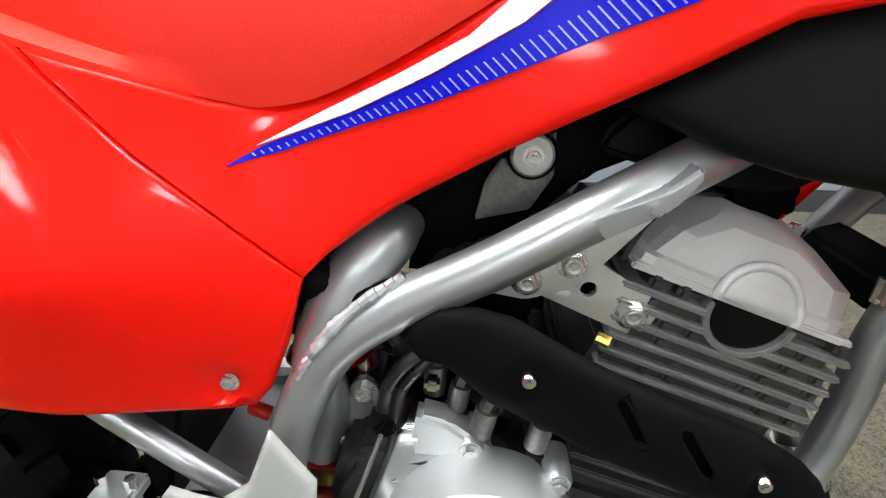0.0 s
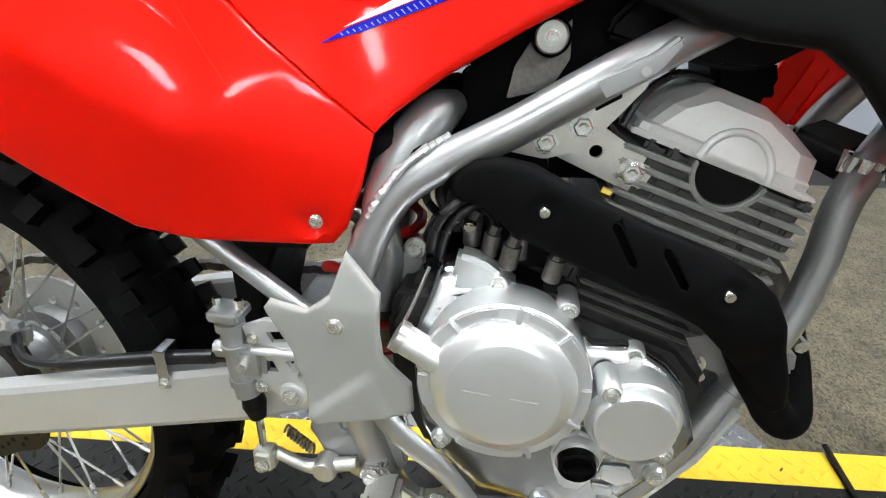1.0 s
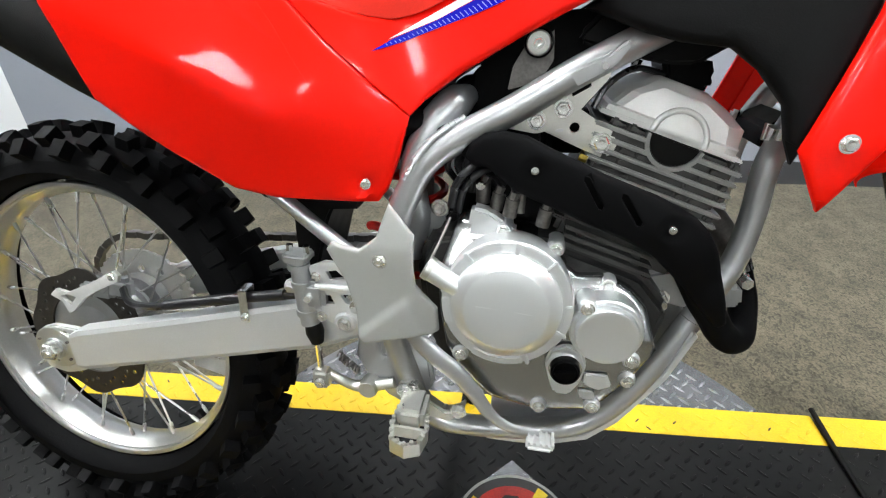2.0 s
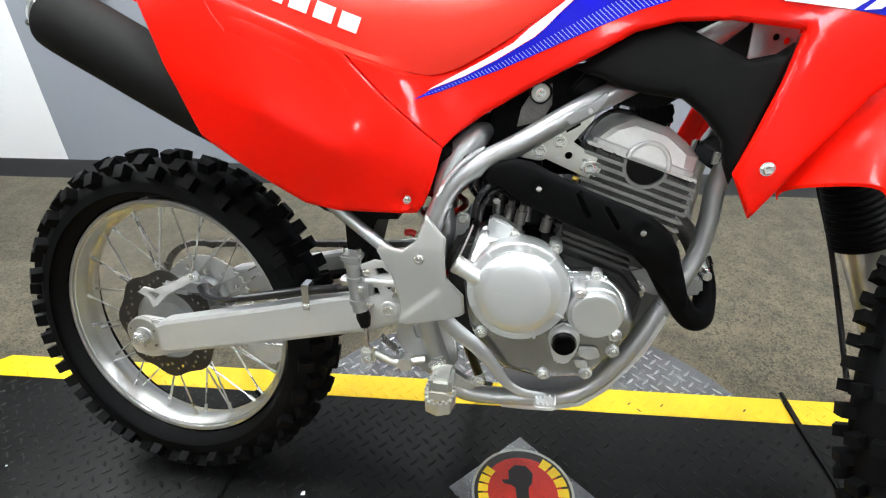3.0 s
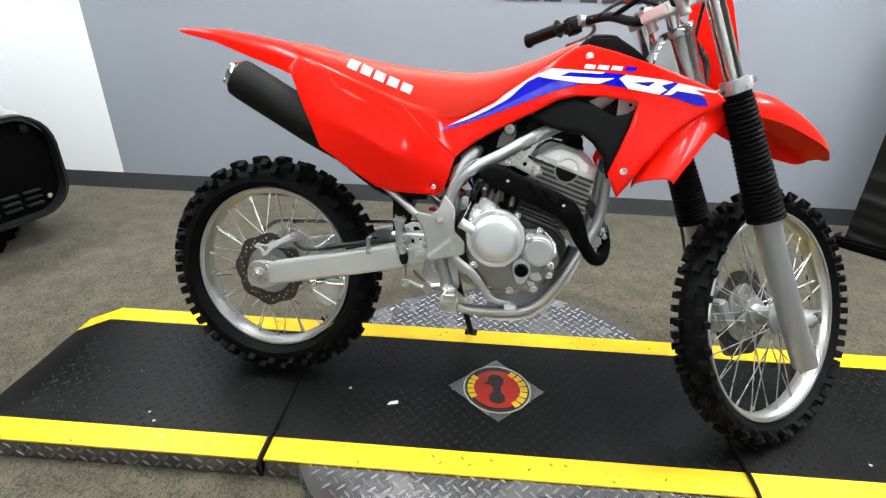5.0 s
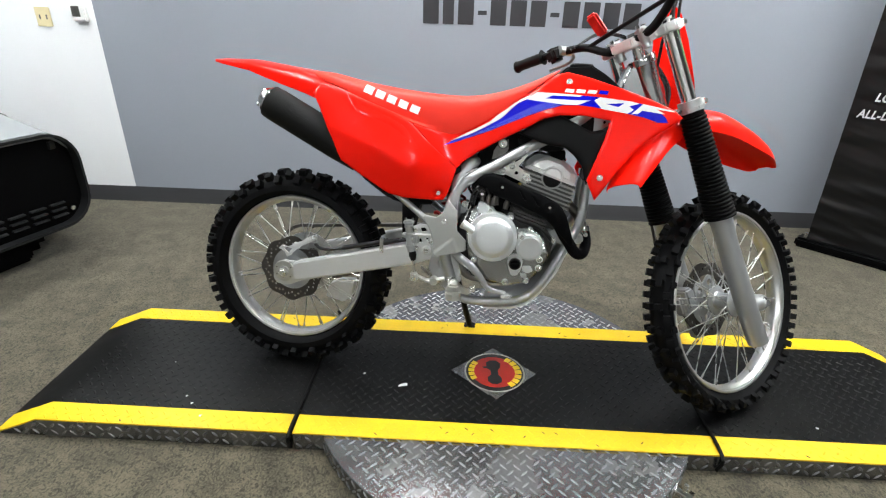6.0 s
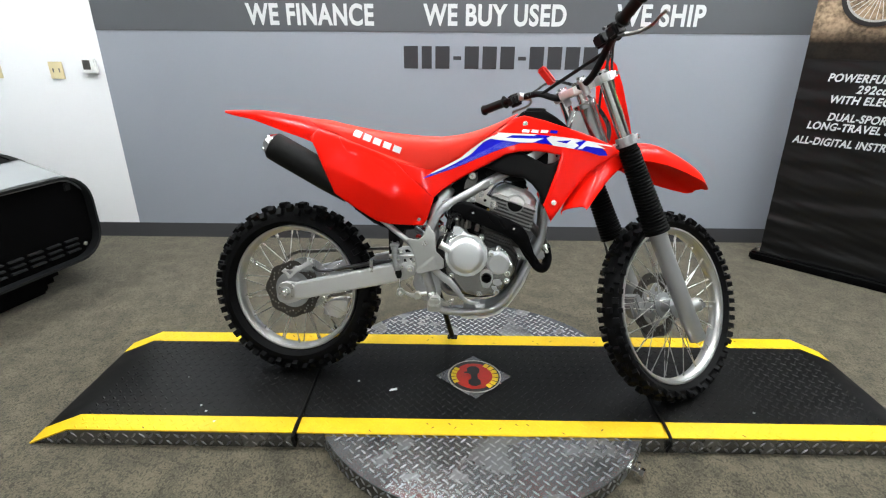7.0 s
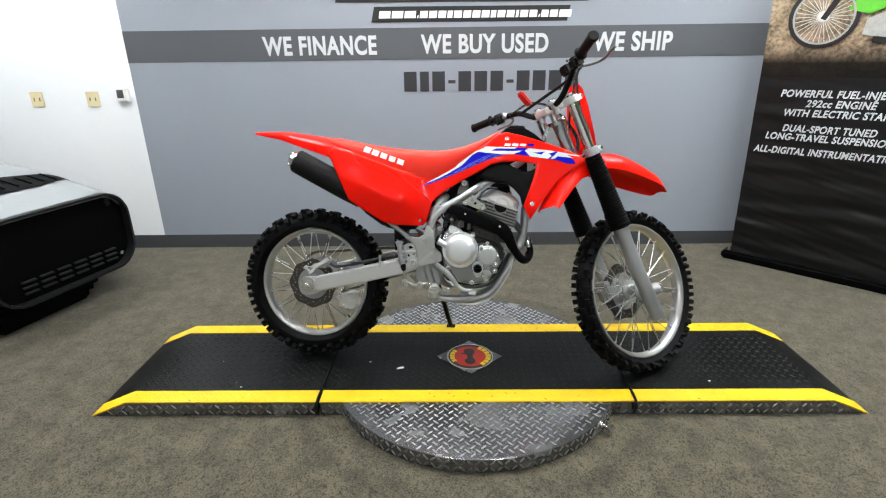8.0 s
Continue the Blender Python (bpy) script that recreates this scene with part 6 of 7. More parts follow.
for u, v in ((0.020, 0.078), (0.050, 0.092)):
    part("piston_boss", lathe([(0, 0.0585), (0.009, 0.0585), (0.0105, 0.057), (0.0105, 0.050), (0, 0.050)], (u, v), 16), CAST, caliper)
part("brake_hose", tube([V(0.075, 0.062, 0.400), V(0.11, 0.092, 0.396), V(0.16, 0.112, 0.406), V(0.22, 0.116, 0.420), V(0.30, 0.116, 0.440), V(0.36, 0.118, 0.452), V(0.392, 0.120, 0.459)], 0.0055, 8, 6), HOSE, bike, "black rear brake hose")
part("hose_guide", tube([V(0.19, 0.116, 0.414), V(0.30, 0.116, 0.440), V(0.37, 0.118, 0.455)], 0.0075, 10, 5), HOSE, bike)
clip = part("hose_clip", join(box(0.308, 0.320, -0.1265, -0.1245, 0.412, 0.4575, 0.0008), box(0.308, 0.320, -0.1265, -0.104, 0.4560, 0.4580, 0.0008), box(0.308, 0.320, -0.106, -0.104, 0.436, 0.4575, 0.0008)), CHROME, bike, "bright hose clip")
bolt(0.314, 0.1265, 0.419, clip, 0.7)


def chain():
    """Two runs of roller chain from the rear sprocket."""
    verts, faces = [], []
    path = []
    for k in range(40):
        t = k / 39
        path.append((V(0.02 + 0.48 * t, -0.075, 0.424 + 0.045 * t), V(1, 0, 0.09)))
    for k in range(40):
        t = k / 39
        path.append((V(0.02 + 0.48 * t, -0.075, 0.212 + 0.16 * t), V(1, 0, 0.33)))
    for k in range(28):
        a = radians(80 + 200 * k / 27)
        path.append((V(0.106 * math.cos(a), -0.075, 0.318 + 0.106 * math.sin(a)), V(-math.sin(a), 0, math.cos(a))))
    for i, (p, d) in enumerate(path):
        d.normalize()
        up = Vector((0, 1, 0)).cross(d)
        half = 0.005 if i % 2 else 0.0075
        s = len(verts)
        for x in (-1, 1):
            for y in (-1, 1):
                for z in (-1, 1):
                    verts.append(tuple(p + d * x * 0.0075 + Vector((0, y * half, 0)) + up * z * 0.0055))
        faces.extend([(s, s + 1, s + 3, s + 2), (s + 4, s + 6, s + 7, s + 5), (s, s + 4, s + 5, s + 1), (s + 2, s + 3, s + 7, s + 6), (s, s + 2, s + 6, s + 4), (s + 1, s + 5, s + 7, s + 3)])
    me = bpy.data.meshes.new("chain")
    me.from_pydata(verts, [], faces)
    bm = bmesh.new()
    bm.from_mesh(me)
    bpy.data.meshes.remove(me)
    return bm


part("chain", chain(), STEEL, bike, "dark roller chain")
part("chain_guard", prism([(0.20, 0.355), (0.38, 0.40), (0.38, 0.41), (0.20, 0.366)], -0.09, -0.06, 0.002), BLACK_PLASTIC, bike)
part("chain_guide", prism([(0.069, 0.1676), (0.1334, 0.1512), (0.1644, 0.1743), (0.175, 0.235), (0.120, 0.2320), (0.0797, 0.2123)], -0.100, -0.055, 0.004), WHITE_CAST, bike, "pale chain guide")
shock = part("rear_shock", tube([V(0.515, 0.0, 0.70), V(0.520, 0.0, 0.36)], 0.022, 18, 1), STEEL, bike, "rear shock absorber")
coil = [V(0.516 + 0.004 * k / 96 + 0.036 * math.cos(k * 0.5), 0.036 * math.sin(k * 0.5), 0.68 - 0.27 * k / 96) for k in range(97)]
part("spring", tube(coil, 0.0055, 8, 1), RED_ANOD, shock, "red coil spring")
part("red_nipple", tube([V(0.466, 0.055, 0.536), V(0.474, 0.060, 0.539), V(0.482, 0.060, 0.536)], 0.0060, 10, 3), RED_ANOD, bike)
part("shock_mount", join(lathe([(0, 0.060), (0.010, 0.060), (0.020, 0.056), (0.020, 0.03), (0, 0.03)], (0.396, 0.565), 20)), STEEL, bike)
bolt(0.396, 0.060, 0.565, bike, 0.8)

# rear master cylinder with its bracket
master = part("master_cylinder", join(tube([V(0.398, 0.128, 0.520), V(0.402, 0.130, 0.47), V(0.410, 0.132, 0.428)], [0.0115, 0.0115, 0.013], 16, 3), box(0.383, 0.414, -0.143, -0.114, 0.512, 0.524, 0.003), box(0.398, 0.432, -0.140, -0.118, 0.450, 0.488, 0.006), tube([V(0.384, 0.128, 0.476), V(0.398, 0.128, 0.476)], 0.009, 12, 1)), CAST, bike, "cast rear master cylinder")
for v, r0 in ((0.506, 0.0135), (0.482, 0.0132), (0.444, 0.0142)):
    part("collar", tube([V(0.4005 + (0.49 - v) * 0.11, 0.130, v - 0.004), V(0.4005 + (0.49 - v) * 0.11, 0.130, v + 0.004)], r0, 18, 1), CAST, master)
part("port", join(tube([V(0.382, 0.128, 0.476), V(0.394, 0.128, 0.476)], 0.0095, 6, 1), tube([V(0.379, 0.128, 0.476), V(0.383, 0.128, 0.476)], 0.0065, 12, 1)), CAST, master)
part("bleed_screw", tube([V(0.414, 0.138, 0.470), V(0.414, 0.148, 0.470)], 0.005, 6, 1), BOLT_STEEL, master)
for u in (0.388, 0.409):
    part("cap_bolt", tube([V(u, 0.128, 0.522), V(u, 0.128, 0.532)], 0.0042, 6, 1), CHROME, master)
part("push_rod_boot", tube([V(0.412, 0.133, 0.43), V(0.414, 0.133, 0.416), V(0.417, 0.134, 0.400)], [0.010, 0.012, 0.008], 12, 3), RUBBER2, master)
part("push_rod", tube([V(0.417, 0.134, 0.402), V(0.420, 0.136, 0.355)], 0.004, 8, 1), CHROME, master)
part("clevis", box(0.410, 0.432, -0.146, -0.126, 0.335, 0.362, 0.004), ZINC, master)
bracket = part("foot_bracket", shell([[(0.412, 0.506), (0.433, 0.516), (0.500, 0.512), (0.500, 0.43), (0.463, 0.419), (0.443, 0.428), (0.415, 0.448), (0.418, 0.481)], [(0.434, 0.503), (0.447, 0.506), (0.459, 0.496), (0.439, 0.492)], [(0.427, 0.470), (0.438, 0.471), (0.443, 0.459), (0.427, 0.458)], [(0.450, 0.473), (0.467, 0.475), (0.465, 0.463), (0.458, 0.461)]], lambda u, v: 0.134 - 0.004 * math.exp(-((v - 0.486) / 0.004) ** 2), 0.006, 0.007, 0.0015), SWING, bike, "cut-out aluminium foot bracket")
# added near-black plate: the shade seen through the bracket's cut-outs
part("bracket_shade", prism([(0.424, 0.505), (0.500, 0.512), (0.520, 0.44), (0.46, 0.425), (0.430, 0.445)], 0.110, 0.1268, 0.003), DARK, bike, "near-black plate standing in for shade behind the foot bracket")
part("bracket_rib", tube([V(0.420, 0.134, 0.482), V(0.474, 0.135, 0.4835)], 0.0045, 10, 1), SWING, bracket)
part("bolt_boss", lathe([(0, 0.138), (0.012, 0.138), (0.014, 0.136), (0.014, 0.128)], (0.456, 0.436), 22), SWING, bracket)
bolt(0.456, 0.138, 0.436, bracket, 1.0)
bolt(0.422, 0.1345, 0.496, bracket, 0.7)
bolt(0.426, 0.1345, 0.441, bracket, 0.8)
part("pivot_plate", prism([(0.478, 0.44), (0.520, 0.44), (0.556, 0.40), (0.566, 0.34), (0.552, 0.315), (0.52, 0.32), (0.49, 0.345), (0.462, 0.36), (0.470, 0.40)], 0.094, 0.112, 0.004), SILVER, bike, "silver pivot plate")
part("pivot_plate", prism([(0.478, 0.44), (0.520, 0.44), (0.556, 0.40), (0.566, 0.34), (0.552, 0.315), (0.52, 0.32), (0.49, 0.345), (0.462, 0.36), (0.470, 0.40)], -0.112, -0.094, 0.004), SILVER, bike, "silver pivot plate")
part("pivot_casting", shell([[(0.470, 0.424), (0.528, 0.424), (0.534, 0.385), (0.5422, 0.3456), (0.556, 0.312), (0.540, 0.300), (0.505, 0.318), (0.478, 0.344), (0.462, 0.376)], [(0.492, 0.398), (0.500, 0.404), (0.503, 0.378), (0.497, 0.380)]], lambda u, v: 0.1175 + 0.006 * math.exp(-((u - 0.515 - (0.40 - v) * 0.25) / 0.010) ** 2), 0.010, 0.007, 0.003), SILVER, bike, "silver cast pivot bracket with a slot")
part("brake_link", join(tube([V(0.425, 0.130, 0.352), V(0.455, 0.130, 0.338), V(0.475, 0.128, 0.336), V(0.515, 0.124, 0.345)], [0.006, 0.0065, 0.0085, 0.0075], 10, 3), lathe([(0, 0.138), (0.0115, 0.138), (0.013, 0.135), (0.013, 0.118), (0, 0.118)], (0.482, 0.337), 20)), ZINC, bike, "brake pedal link")

coil = [V(0.440 + 0.00035 * k, 0.124 + 0.005 * math.cos(k * 0.7), 0.378 - 0.0003 * k + 0.005 * math.sin(k * 0.7)) for k in range(80)]
part("return_spring", tube(coil, 0.0014, 6, 1), STEEL, bike, "steel pedal return spring")
bolt(0.422, 0.148, 0.348, bike, 0.9)

# foot peg
peg = part("foot_peg", join(prism([(0.522, 0.352), (0.545, 0.356), (0.560, 0.335), (0.585, 0.318), (0.600, 0.322), (0.612, 0.334), (0.610, 0.316), (0.590, 0.302), (0.56, 0.306), (0.535, 0.320)], 0.118, 0.135, 0.003), box(0.530, 0.565, -0.175, -0.125, 0.315, 0.345, 0.006)), ZINC, bike, "bright steel foot peg bracket")
bolt(0.532, 0.137, 0.345, peg, 1.2)
bolt(0.603, 0.137, 0.325, peg, 1.2)
frame_loop = [(0.527, 0.150), (0.567, 0.150), (0.573, 0.180), (0.568, 0.206), (0.550, 0.214), (0.531, 0.206), (0.525, 0.180)]


def peg_mesh():
    bm = bmesh.new()
    vs, fs = sheet([dense(frame_loop, 0.02), dense([(0.531, 0.156), (0.563, 0.156), (0.568, 0.180), (0.563, 0.202), (0.550, 0.209), (0.535, 0.202), (0.530, 0.180)], 0.02)], 0.02)
    lay = [[bm.verts.new((u, -w, z)) for u, w in vs] for z in (0.310, 0.329)]
    for f in fs:
        bm.faces.new([lay[0][i] for i in f]), bm.faces.new([lay[1][i] for i in f[::-1]])
    ia = {v: i for i, v in enumerate(lay[0])}
    for e in [e for e in bm.edges if len(e.link_faces) == 1 and e.verts[0] in ia]:
        i, j = ia[e.verts[0]], ia[e.verts[1]]
        bm.faces.new((lay[0][i], lay[0][j], lay[1][j], lay[1][i]))
    extra = [box(0.529, 0.569, -0.182, -0.178, 0.311, 0.326)]
    for u, w in dense(frame_loop, 0.009):
        extra.append(moved(box(-0.0024, 0.0024, -0.0024, 0.0024, 0.327, 0.334, 0.001), Matrix.Translation((0.549 + (u - 0.549) * 0.93, -0.180 - (w - 0.180) * 0.93, 0))))
    return join(bm, *extra)


part("peg", peg_mesh(), ZINC, peg, "toothed steel peg")
part("foot_peg", moved(peg_mesh(), Matrix.Scale(-1, 4, (0, 1, 0))), ZINC, bike, "toothed steel foot peg")
pedal = part("brake_pedal", tube([V(0.540, 0.140, 0.440), V(0.555, 0.148, 0.430), V(0.576, 0.156, 0.418), V(0.601, 0.160, 0.402), V(0.625, 0.162, 0.376), V(0.645, 0.163, 0.350), V(0.668, 0.164, 0.336), V(0.693, 0.164, 0.333), V(0.705, 0.164, 0.333)], [0.012, 0.0135, 0.0135, 0.0125, 0.0105, 0.0085, 0.0075, 0.007, 0.007], 12, 5, flat=0.35), SILVER, bike, "cast aluminium brake pedal")
tread_tip = part("pedal_tip", box(0.690, 0.722, -0.184, -0.156, 0.322, 0.330, 0.003), SWING, pedal)
for k in range(5):
    part("ridge", box(0.692 + 0.007 * k, 0.695 + 0.007 * k, -0.182, -0.158, 0.328, 0.334, 0.001), SWING, tread_tip)
kick = part("kickstand", tube([V(0.52, -0.11, 0.33), V(0.548, -0.165, 0.20), V(0.586, -0.244, 0.030)], 0.011, 12, 4), BLACK_PLASTIC, bike, "black painted kickstand")
part("foot", moved(box(-0.022, 0.022, -0.018, 0.018, -0.004, 0.005, 0.003), Matrix.Translation(V(0.588, -0.252, 0.018)) @ Matrix.Rotation(radians(8.4), 4, "X")), BLACK_PLASTIC, kick)

# thin panel line where the tail meets the side cover
seam_pts = [(0.2039, 0.8846), (0.2207, 0.8556), (0.2416, 0.8321)]
part("panel_line", tube([V(u, SIDE(u, v) + 0.0002, v) for u, v in seam_pts], 0.0009, 6, 4), RED_ANOD, bike)


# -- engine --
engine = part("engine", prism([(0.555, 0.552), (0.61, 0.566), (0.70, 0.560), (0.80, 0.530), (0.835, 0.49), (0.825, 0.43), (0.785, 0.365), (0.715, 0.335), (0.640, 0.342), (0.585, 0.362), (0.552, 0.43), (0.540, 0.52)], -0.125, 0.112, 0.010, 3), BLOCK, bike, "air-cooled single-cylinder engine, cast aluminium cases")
cov = [(0.5688, 0.5136), (0.5762, 0.5387), (0.5837, 0.5618), (0.5876, 0.5723), (0.5978, 0.5789), (0.6159, 0.5725), (0.6406, 0.5705), (0.6679, 0.5653), (0.6939, 0.5564), (0.7087, 0.5517), (0.7146, 0.5353), (0.726, 0.5267), (0.7505, 0.5296), (0.767, 0.5272), (0.7868, 0.5171), (0.8034, 0.5014), (0.82, 0.455), (0.803, 0.42), (0.775, 0.378), (0.757, 0.362), (0.7, 0.352), (0.64, 0.362), (0.603, 0.398), (0.585, 0.43)]


def case_w(u, v):
    """The case's face leans inward towards the top, with a low rounded rise along its edge."""
    return 0.146 - 0.42 * max(0.0, v - 0.472)


part("crankcase_cover", shell([cov], case_w, 0.034, 0.009, 0.005), CASE, engine, "silver painted crankcase cover")
C = (0.652, 0.501)
TILT = Matrix.Translation(V(C[0], 0.165, C[1])) @ Matrix.Rotation(radians(-6), 4, "X") @ Matrix.Translation(-V(C[0], 0.165, C[1]))
clutch = part("clutch_cover", lathe([(0.0725, 0.110), (0.0725, 0.155), (0.0705, 0.1580), (0.0620, 0.1588), (0.0605, 0.1592), (0.0596, 0.1640), (0.0578, 0.1662), (0.0468, 0.1738), (0.0450, 0.1744), (0.030, 0.1752), (0, 0.1756)], C, 96), COVER, engine, "round silver clutch cover", TILT, 20)
for a0, a1 in ((98, 128), (52, 78), (12, 48), (-22, 6), (-120, -70), (178, 205)):
    n = 8
    arc = [radians(a0 + (a1 - a0) * i / n) for i in range(n + 1)]
    seg = [(C[0] + 0.0716 * math.cos(t), C[1] + 0.0716 * math.sin(t)) for t in arc] + [(C[0] + 0.0630 * math.cos(t), C[1] + 0.0630 * math.sin(t)) for t in arc[::-1]]
    part("rim_pad", prism(seg, 0.1560, 0.1606, 0.0012), COVER, clutch)
for a in (132, 84, 48, -24, -66, 172):
    t = radians(a)
    r0, r1, k = 0.057, 0.0735, 0.0022
    c, s = math.cos(t), math.sin(t)
    part("rib", prism([(C[0] + r0 * c - k * s, C[1] + r0 * s + k * c), (C[0] + r1 * c - k * s, C[1] + r1 * s + k * c), (C[0] + r1 * c + k * s, C[1] + r1 * s - k * c), (C[0] + r0 * c + k * s, C[1] + r0 * s - k * c)], 0.155, 0.1628, 0.0012), COVER, clutch)
for k in range(5):
    u = 0.620 + 0.0125 * k
    v = 0.494 - 0.0006 * k
    part("raised_block", prism([(u, v), (u + 0.0105, v - 0.0005), (u + 0.0105, v + 0.0085), (u, v + 0.009)], 0.1725, 0.17555, 0.0002), COVER, clutch)
oil_c = (0.762, 0.478)
part("filter_cover", lathe([(0.0340, 0.130), (0.0340, 0.1625), (0.0325, 0.1655), (0.0300, 0.1662), (0.0285, 0.1660), (0, 0.1675)], oil_c, 48), COVER, engine, "round silver oil filter cover")
part("cover_boss", join(lathe([(0.0395, 0.128), (0.0395, 0.1535), (0.0378, 0.1555), (0.03, 0.1555)], oil_c, 40)), COVER, engine)
part("sight_boss", prism([(0.708, 0.405), (0.716, 0.386), (0.733, 0.386), (0.744, 0.405), (0.748, 0.432), (0.740, 0.450), (0.722, 0.456), (0.706, 0.446), (0.701, 0.428)], 0.146, 0.1535, 0.003), COVER, engine)
part("filler_cap", join(lathe([(0.0165, 0.150), (0.0165, 0.163), (0.0145, 0.165), (0.013, 0.162), (0, 0.162)], (0.7245, 0.425), 36)), DARK, engine, "black oil filler cap")
part("cap_ring", lathe([(0.0188, 0.150), (0.0188, 0.157), (0.0160, 0.157), (0.0160, 0.150)], (0.7245, 0.425), 36), CHROME, engine)
part("cap_grip", prism([(0.7125, 0.421), (0.7365, 0.4245), (0.736, 0.430), (0.712, 0.4265)], 0.160, 0.168, 0.001), DARK, engine)
part("lifter_tube", tube([V(0.618, 0.152, 0.502), V(0.600, 0.154, 0.513), V(0.5655, 0.152, 0.531)], [0.0125, 0.0125, 0.0130], 20, 3), COVER, engine, "angled clutch lever tube")
part("lifter_seal", tube([V(0.5665, 0.152, 0.5305), V(0.560, 0.152, 0.5340)], [0.0142, 0.0135], 18, 1), ZINC, engine)
part("clutch_cable_end", tube([V(0.563, 0.150, 0.537), V(0.571, 0.135, 0.555), V(0.580, 0.115, 0.580)], 0.0016, 8, 3), STEEL, engine, "steel cable end")
part("cable_arm", prism([(0.572, 0.576), (0.580, 0.586), (0.589, 0.584), (0.590, 0.577), (0.581, 0.571)], 0.104, 0.111, 0.002), DARK, engine)
part("cover_tab", prism([(0.596, 0.5451), (0.6025, 0.5922), (0.6239, 0.5879), (0.6474, 0.5719), (0.6602, 0.5644), (0.6388, 0.5558)], 0.085, 0.109, 0.004), COVER, engine, "bright upper case tab")
for u, w, v in ((0.5905, 0.1134, 0.5371), (0.640, 0.1111, 0.5674), (0.7003, 0.1199, 0.5547), (0.7608, 0.1255, 0.5206), (0.7375, 0.163, 0.509), (0.795, 0.152, 0.442), (0.795, 0.152, 0.415), (0.762, 0.152, 0.372), (0.701, 0.152, 0.362), (0.603, 0.152, 0.422)):
    part("bolt_boss", lathe([(0.0105, w - 0.03), (0.0098, w - 0.004), (0.008, w - 0.001), (0, w - 0.001)], (u, v), 18), COVER, engine)
    bolt(u, w - 0.001, v, engine, 0.85)
part("stud", tube([V(0.832, 0.060, 0.4844), V(0.832, 0.090, 0.4834)], 0.0055, 10, 1), CHROME, engine)
bolt(0.832, 0.070, 0.4844, engine, 1.35)
part("front_mount", prism([(0.8079, 0.5128), (0.8407, 0.5237), (0.9228, 0.5073), (0.9282, 0.48), (0.8681, 0.4691), (0.8243, 0.48)], 0.030, 0.068, 0.006), CAST, engine)
part("case_rib", prism([(0.748, 0.418), (0.772, 0.420), (0.780, 0.404), (0.765, 0.396), (0.748, 0.402)], 0.146, 0.1505, 0.002), COVER, engine)
part("case_rib", prism([(0.742, 0.395), (0.762, 0.394), (0.764, 0.382), (0.748, 0.380)], 0.146, 0.1500, 0.002), COVER, engine)

# cylinder, leaning forward
CYL = Matrix.Translation(V(0.772, 0, 0.565)) @ Matrix.Rotation(radians(17), 4, "Y")


def fin(u0, u1, hw, z, t):
    return box(u0, u1, -hw, hw, z, z + t, 0.0018, 2)


# barrel and lower fins take the shade-toned colour, upper fins the bright one
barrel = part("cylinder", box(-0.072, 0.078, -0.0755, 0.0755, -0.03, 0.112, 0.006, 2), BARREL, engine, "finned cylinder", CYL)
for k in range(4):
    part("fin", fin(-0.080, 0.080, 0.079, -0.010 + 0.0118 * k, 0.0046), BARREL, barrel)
for k in range(6):
    z = 0.0420 + 0.0122 * k
    a0, a1 = -0.070 - 0.0022 * k, 0.0895 - 0.0012 * k
    if z < 0.084:
        part("fin", fin(a0, a1, 0.082, z, 0.0050), FIN, barrel)
    else:
        c = math.sqrt(max(0, 0.0300 ** 2 - (0.1145 - z) ** 2))
        part("fin", join(fin(a0, 0.006 - c, 0.082, z, 0.0050), fin(0.006 + c, a1, 0.082, z, 0.0050)), FIN, barrel)
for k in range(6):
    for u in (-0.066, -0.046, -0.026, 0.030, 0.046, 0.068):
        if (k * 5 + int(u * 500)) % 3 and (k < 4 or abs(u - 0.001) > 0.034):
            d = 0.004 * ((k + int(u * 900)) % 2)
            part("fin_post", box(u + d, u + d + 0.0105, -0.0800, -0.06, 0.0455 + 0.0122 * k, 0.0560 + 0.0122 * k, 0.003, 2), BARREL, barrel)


def head_mesh():
    """A cast cover that narrows towards its top, with a steep rear end."""
    bm = bmesh.new()
    rings = []
    for z, a0, a1, w, c in ((0.1165, -0.079, 0.076, 0.0745, 0.010), (0.1265, -0.077, 0.077, 0.0740, 0.010), (0.1285, -0.071, 0.0765, 0.0715, 0.011), (0.1460, -0.060, 0.0760, 0.0670, 0.013), (0.1590, -0.045, 0.054, 0.0610, 0.018), (0.1660, -0.036, 0.034, 0.0500, 0.016), (0.1682, -0.030, 0.028, 0.0420, 0.012)):
        pts = [(a0, -w + c), (a0 + c * 0.3, -w + c * 0.3), (a0 + c, -w), (a1 - 2 * c, -w), (a1 - c * 0.6, -w + c * 0.6), (a1, -w + 2 * c)]
        pts = pts + [(a, -b) for a, b in pts[::-1]]
        rings.append([bm.verts.new((a, b, z)) for a, b in pts])
    for p, q in zip(rings, rings[1:]):
        for i in range(len(p)):
            j = (i + 1) % len(p)
            bm.faces.new((p[i], p[j], q[j], q[i]))
    bm.faces.new(rings[0]), bm.faces.new(rings[-1])
    return bm


head = part("head_cover", head_mesh(), HEAD, engine, "silver painted cylinder head cover", CYL, 17)
part("cover_lip", prism([(-0.081, 0.1155), (-0.081, 0.1205), (0.078, 0.1205), (0.078, 0.1155)], -0.074, 0.0775, 0.0015), HEAD, head)
HEAD_FACE = ((0.116, 0.0745), (0.1265, 0.074), (0.1285, 0.0715), (0.146, 0.067), (0.159, 0.061))


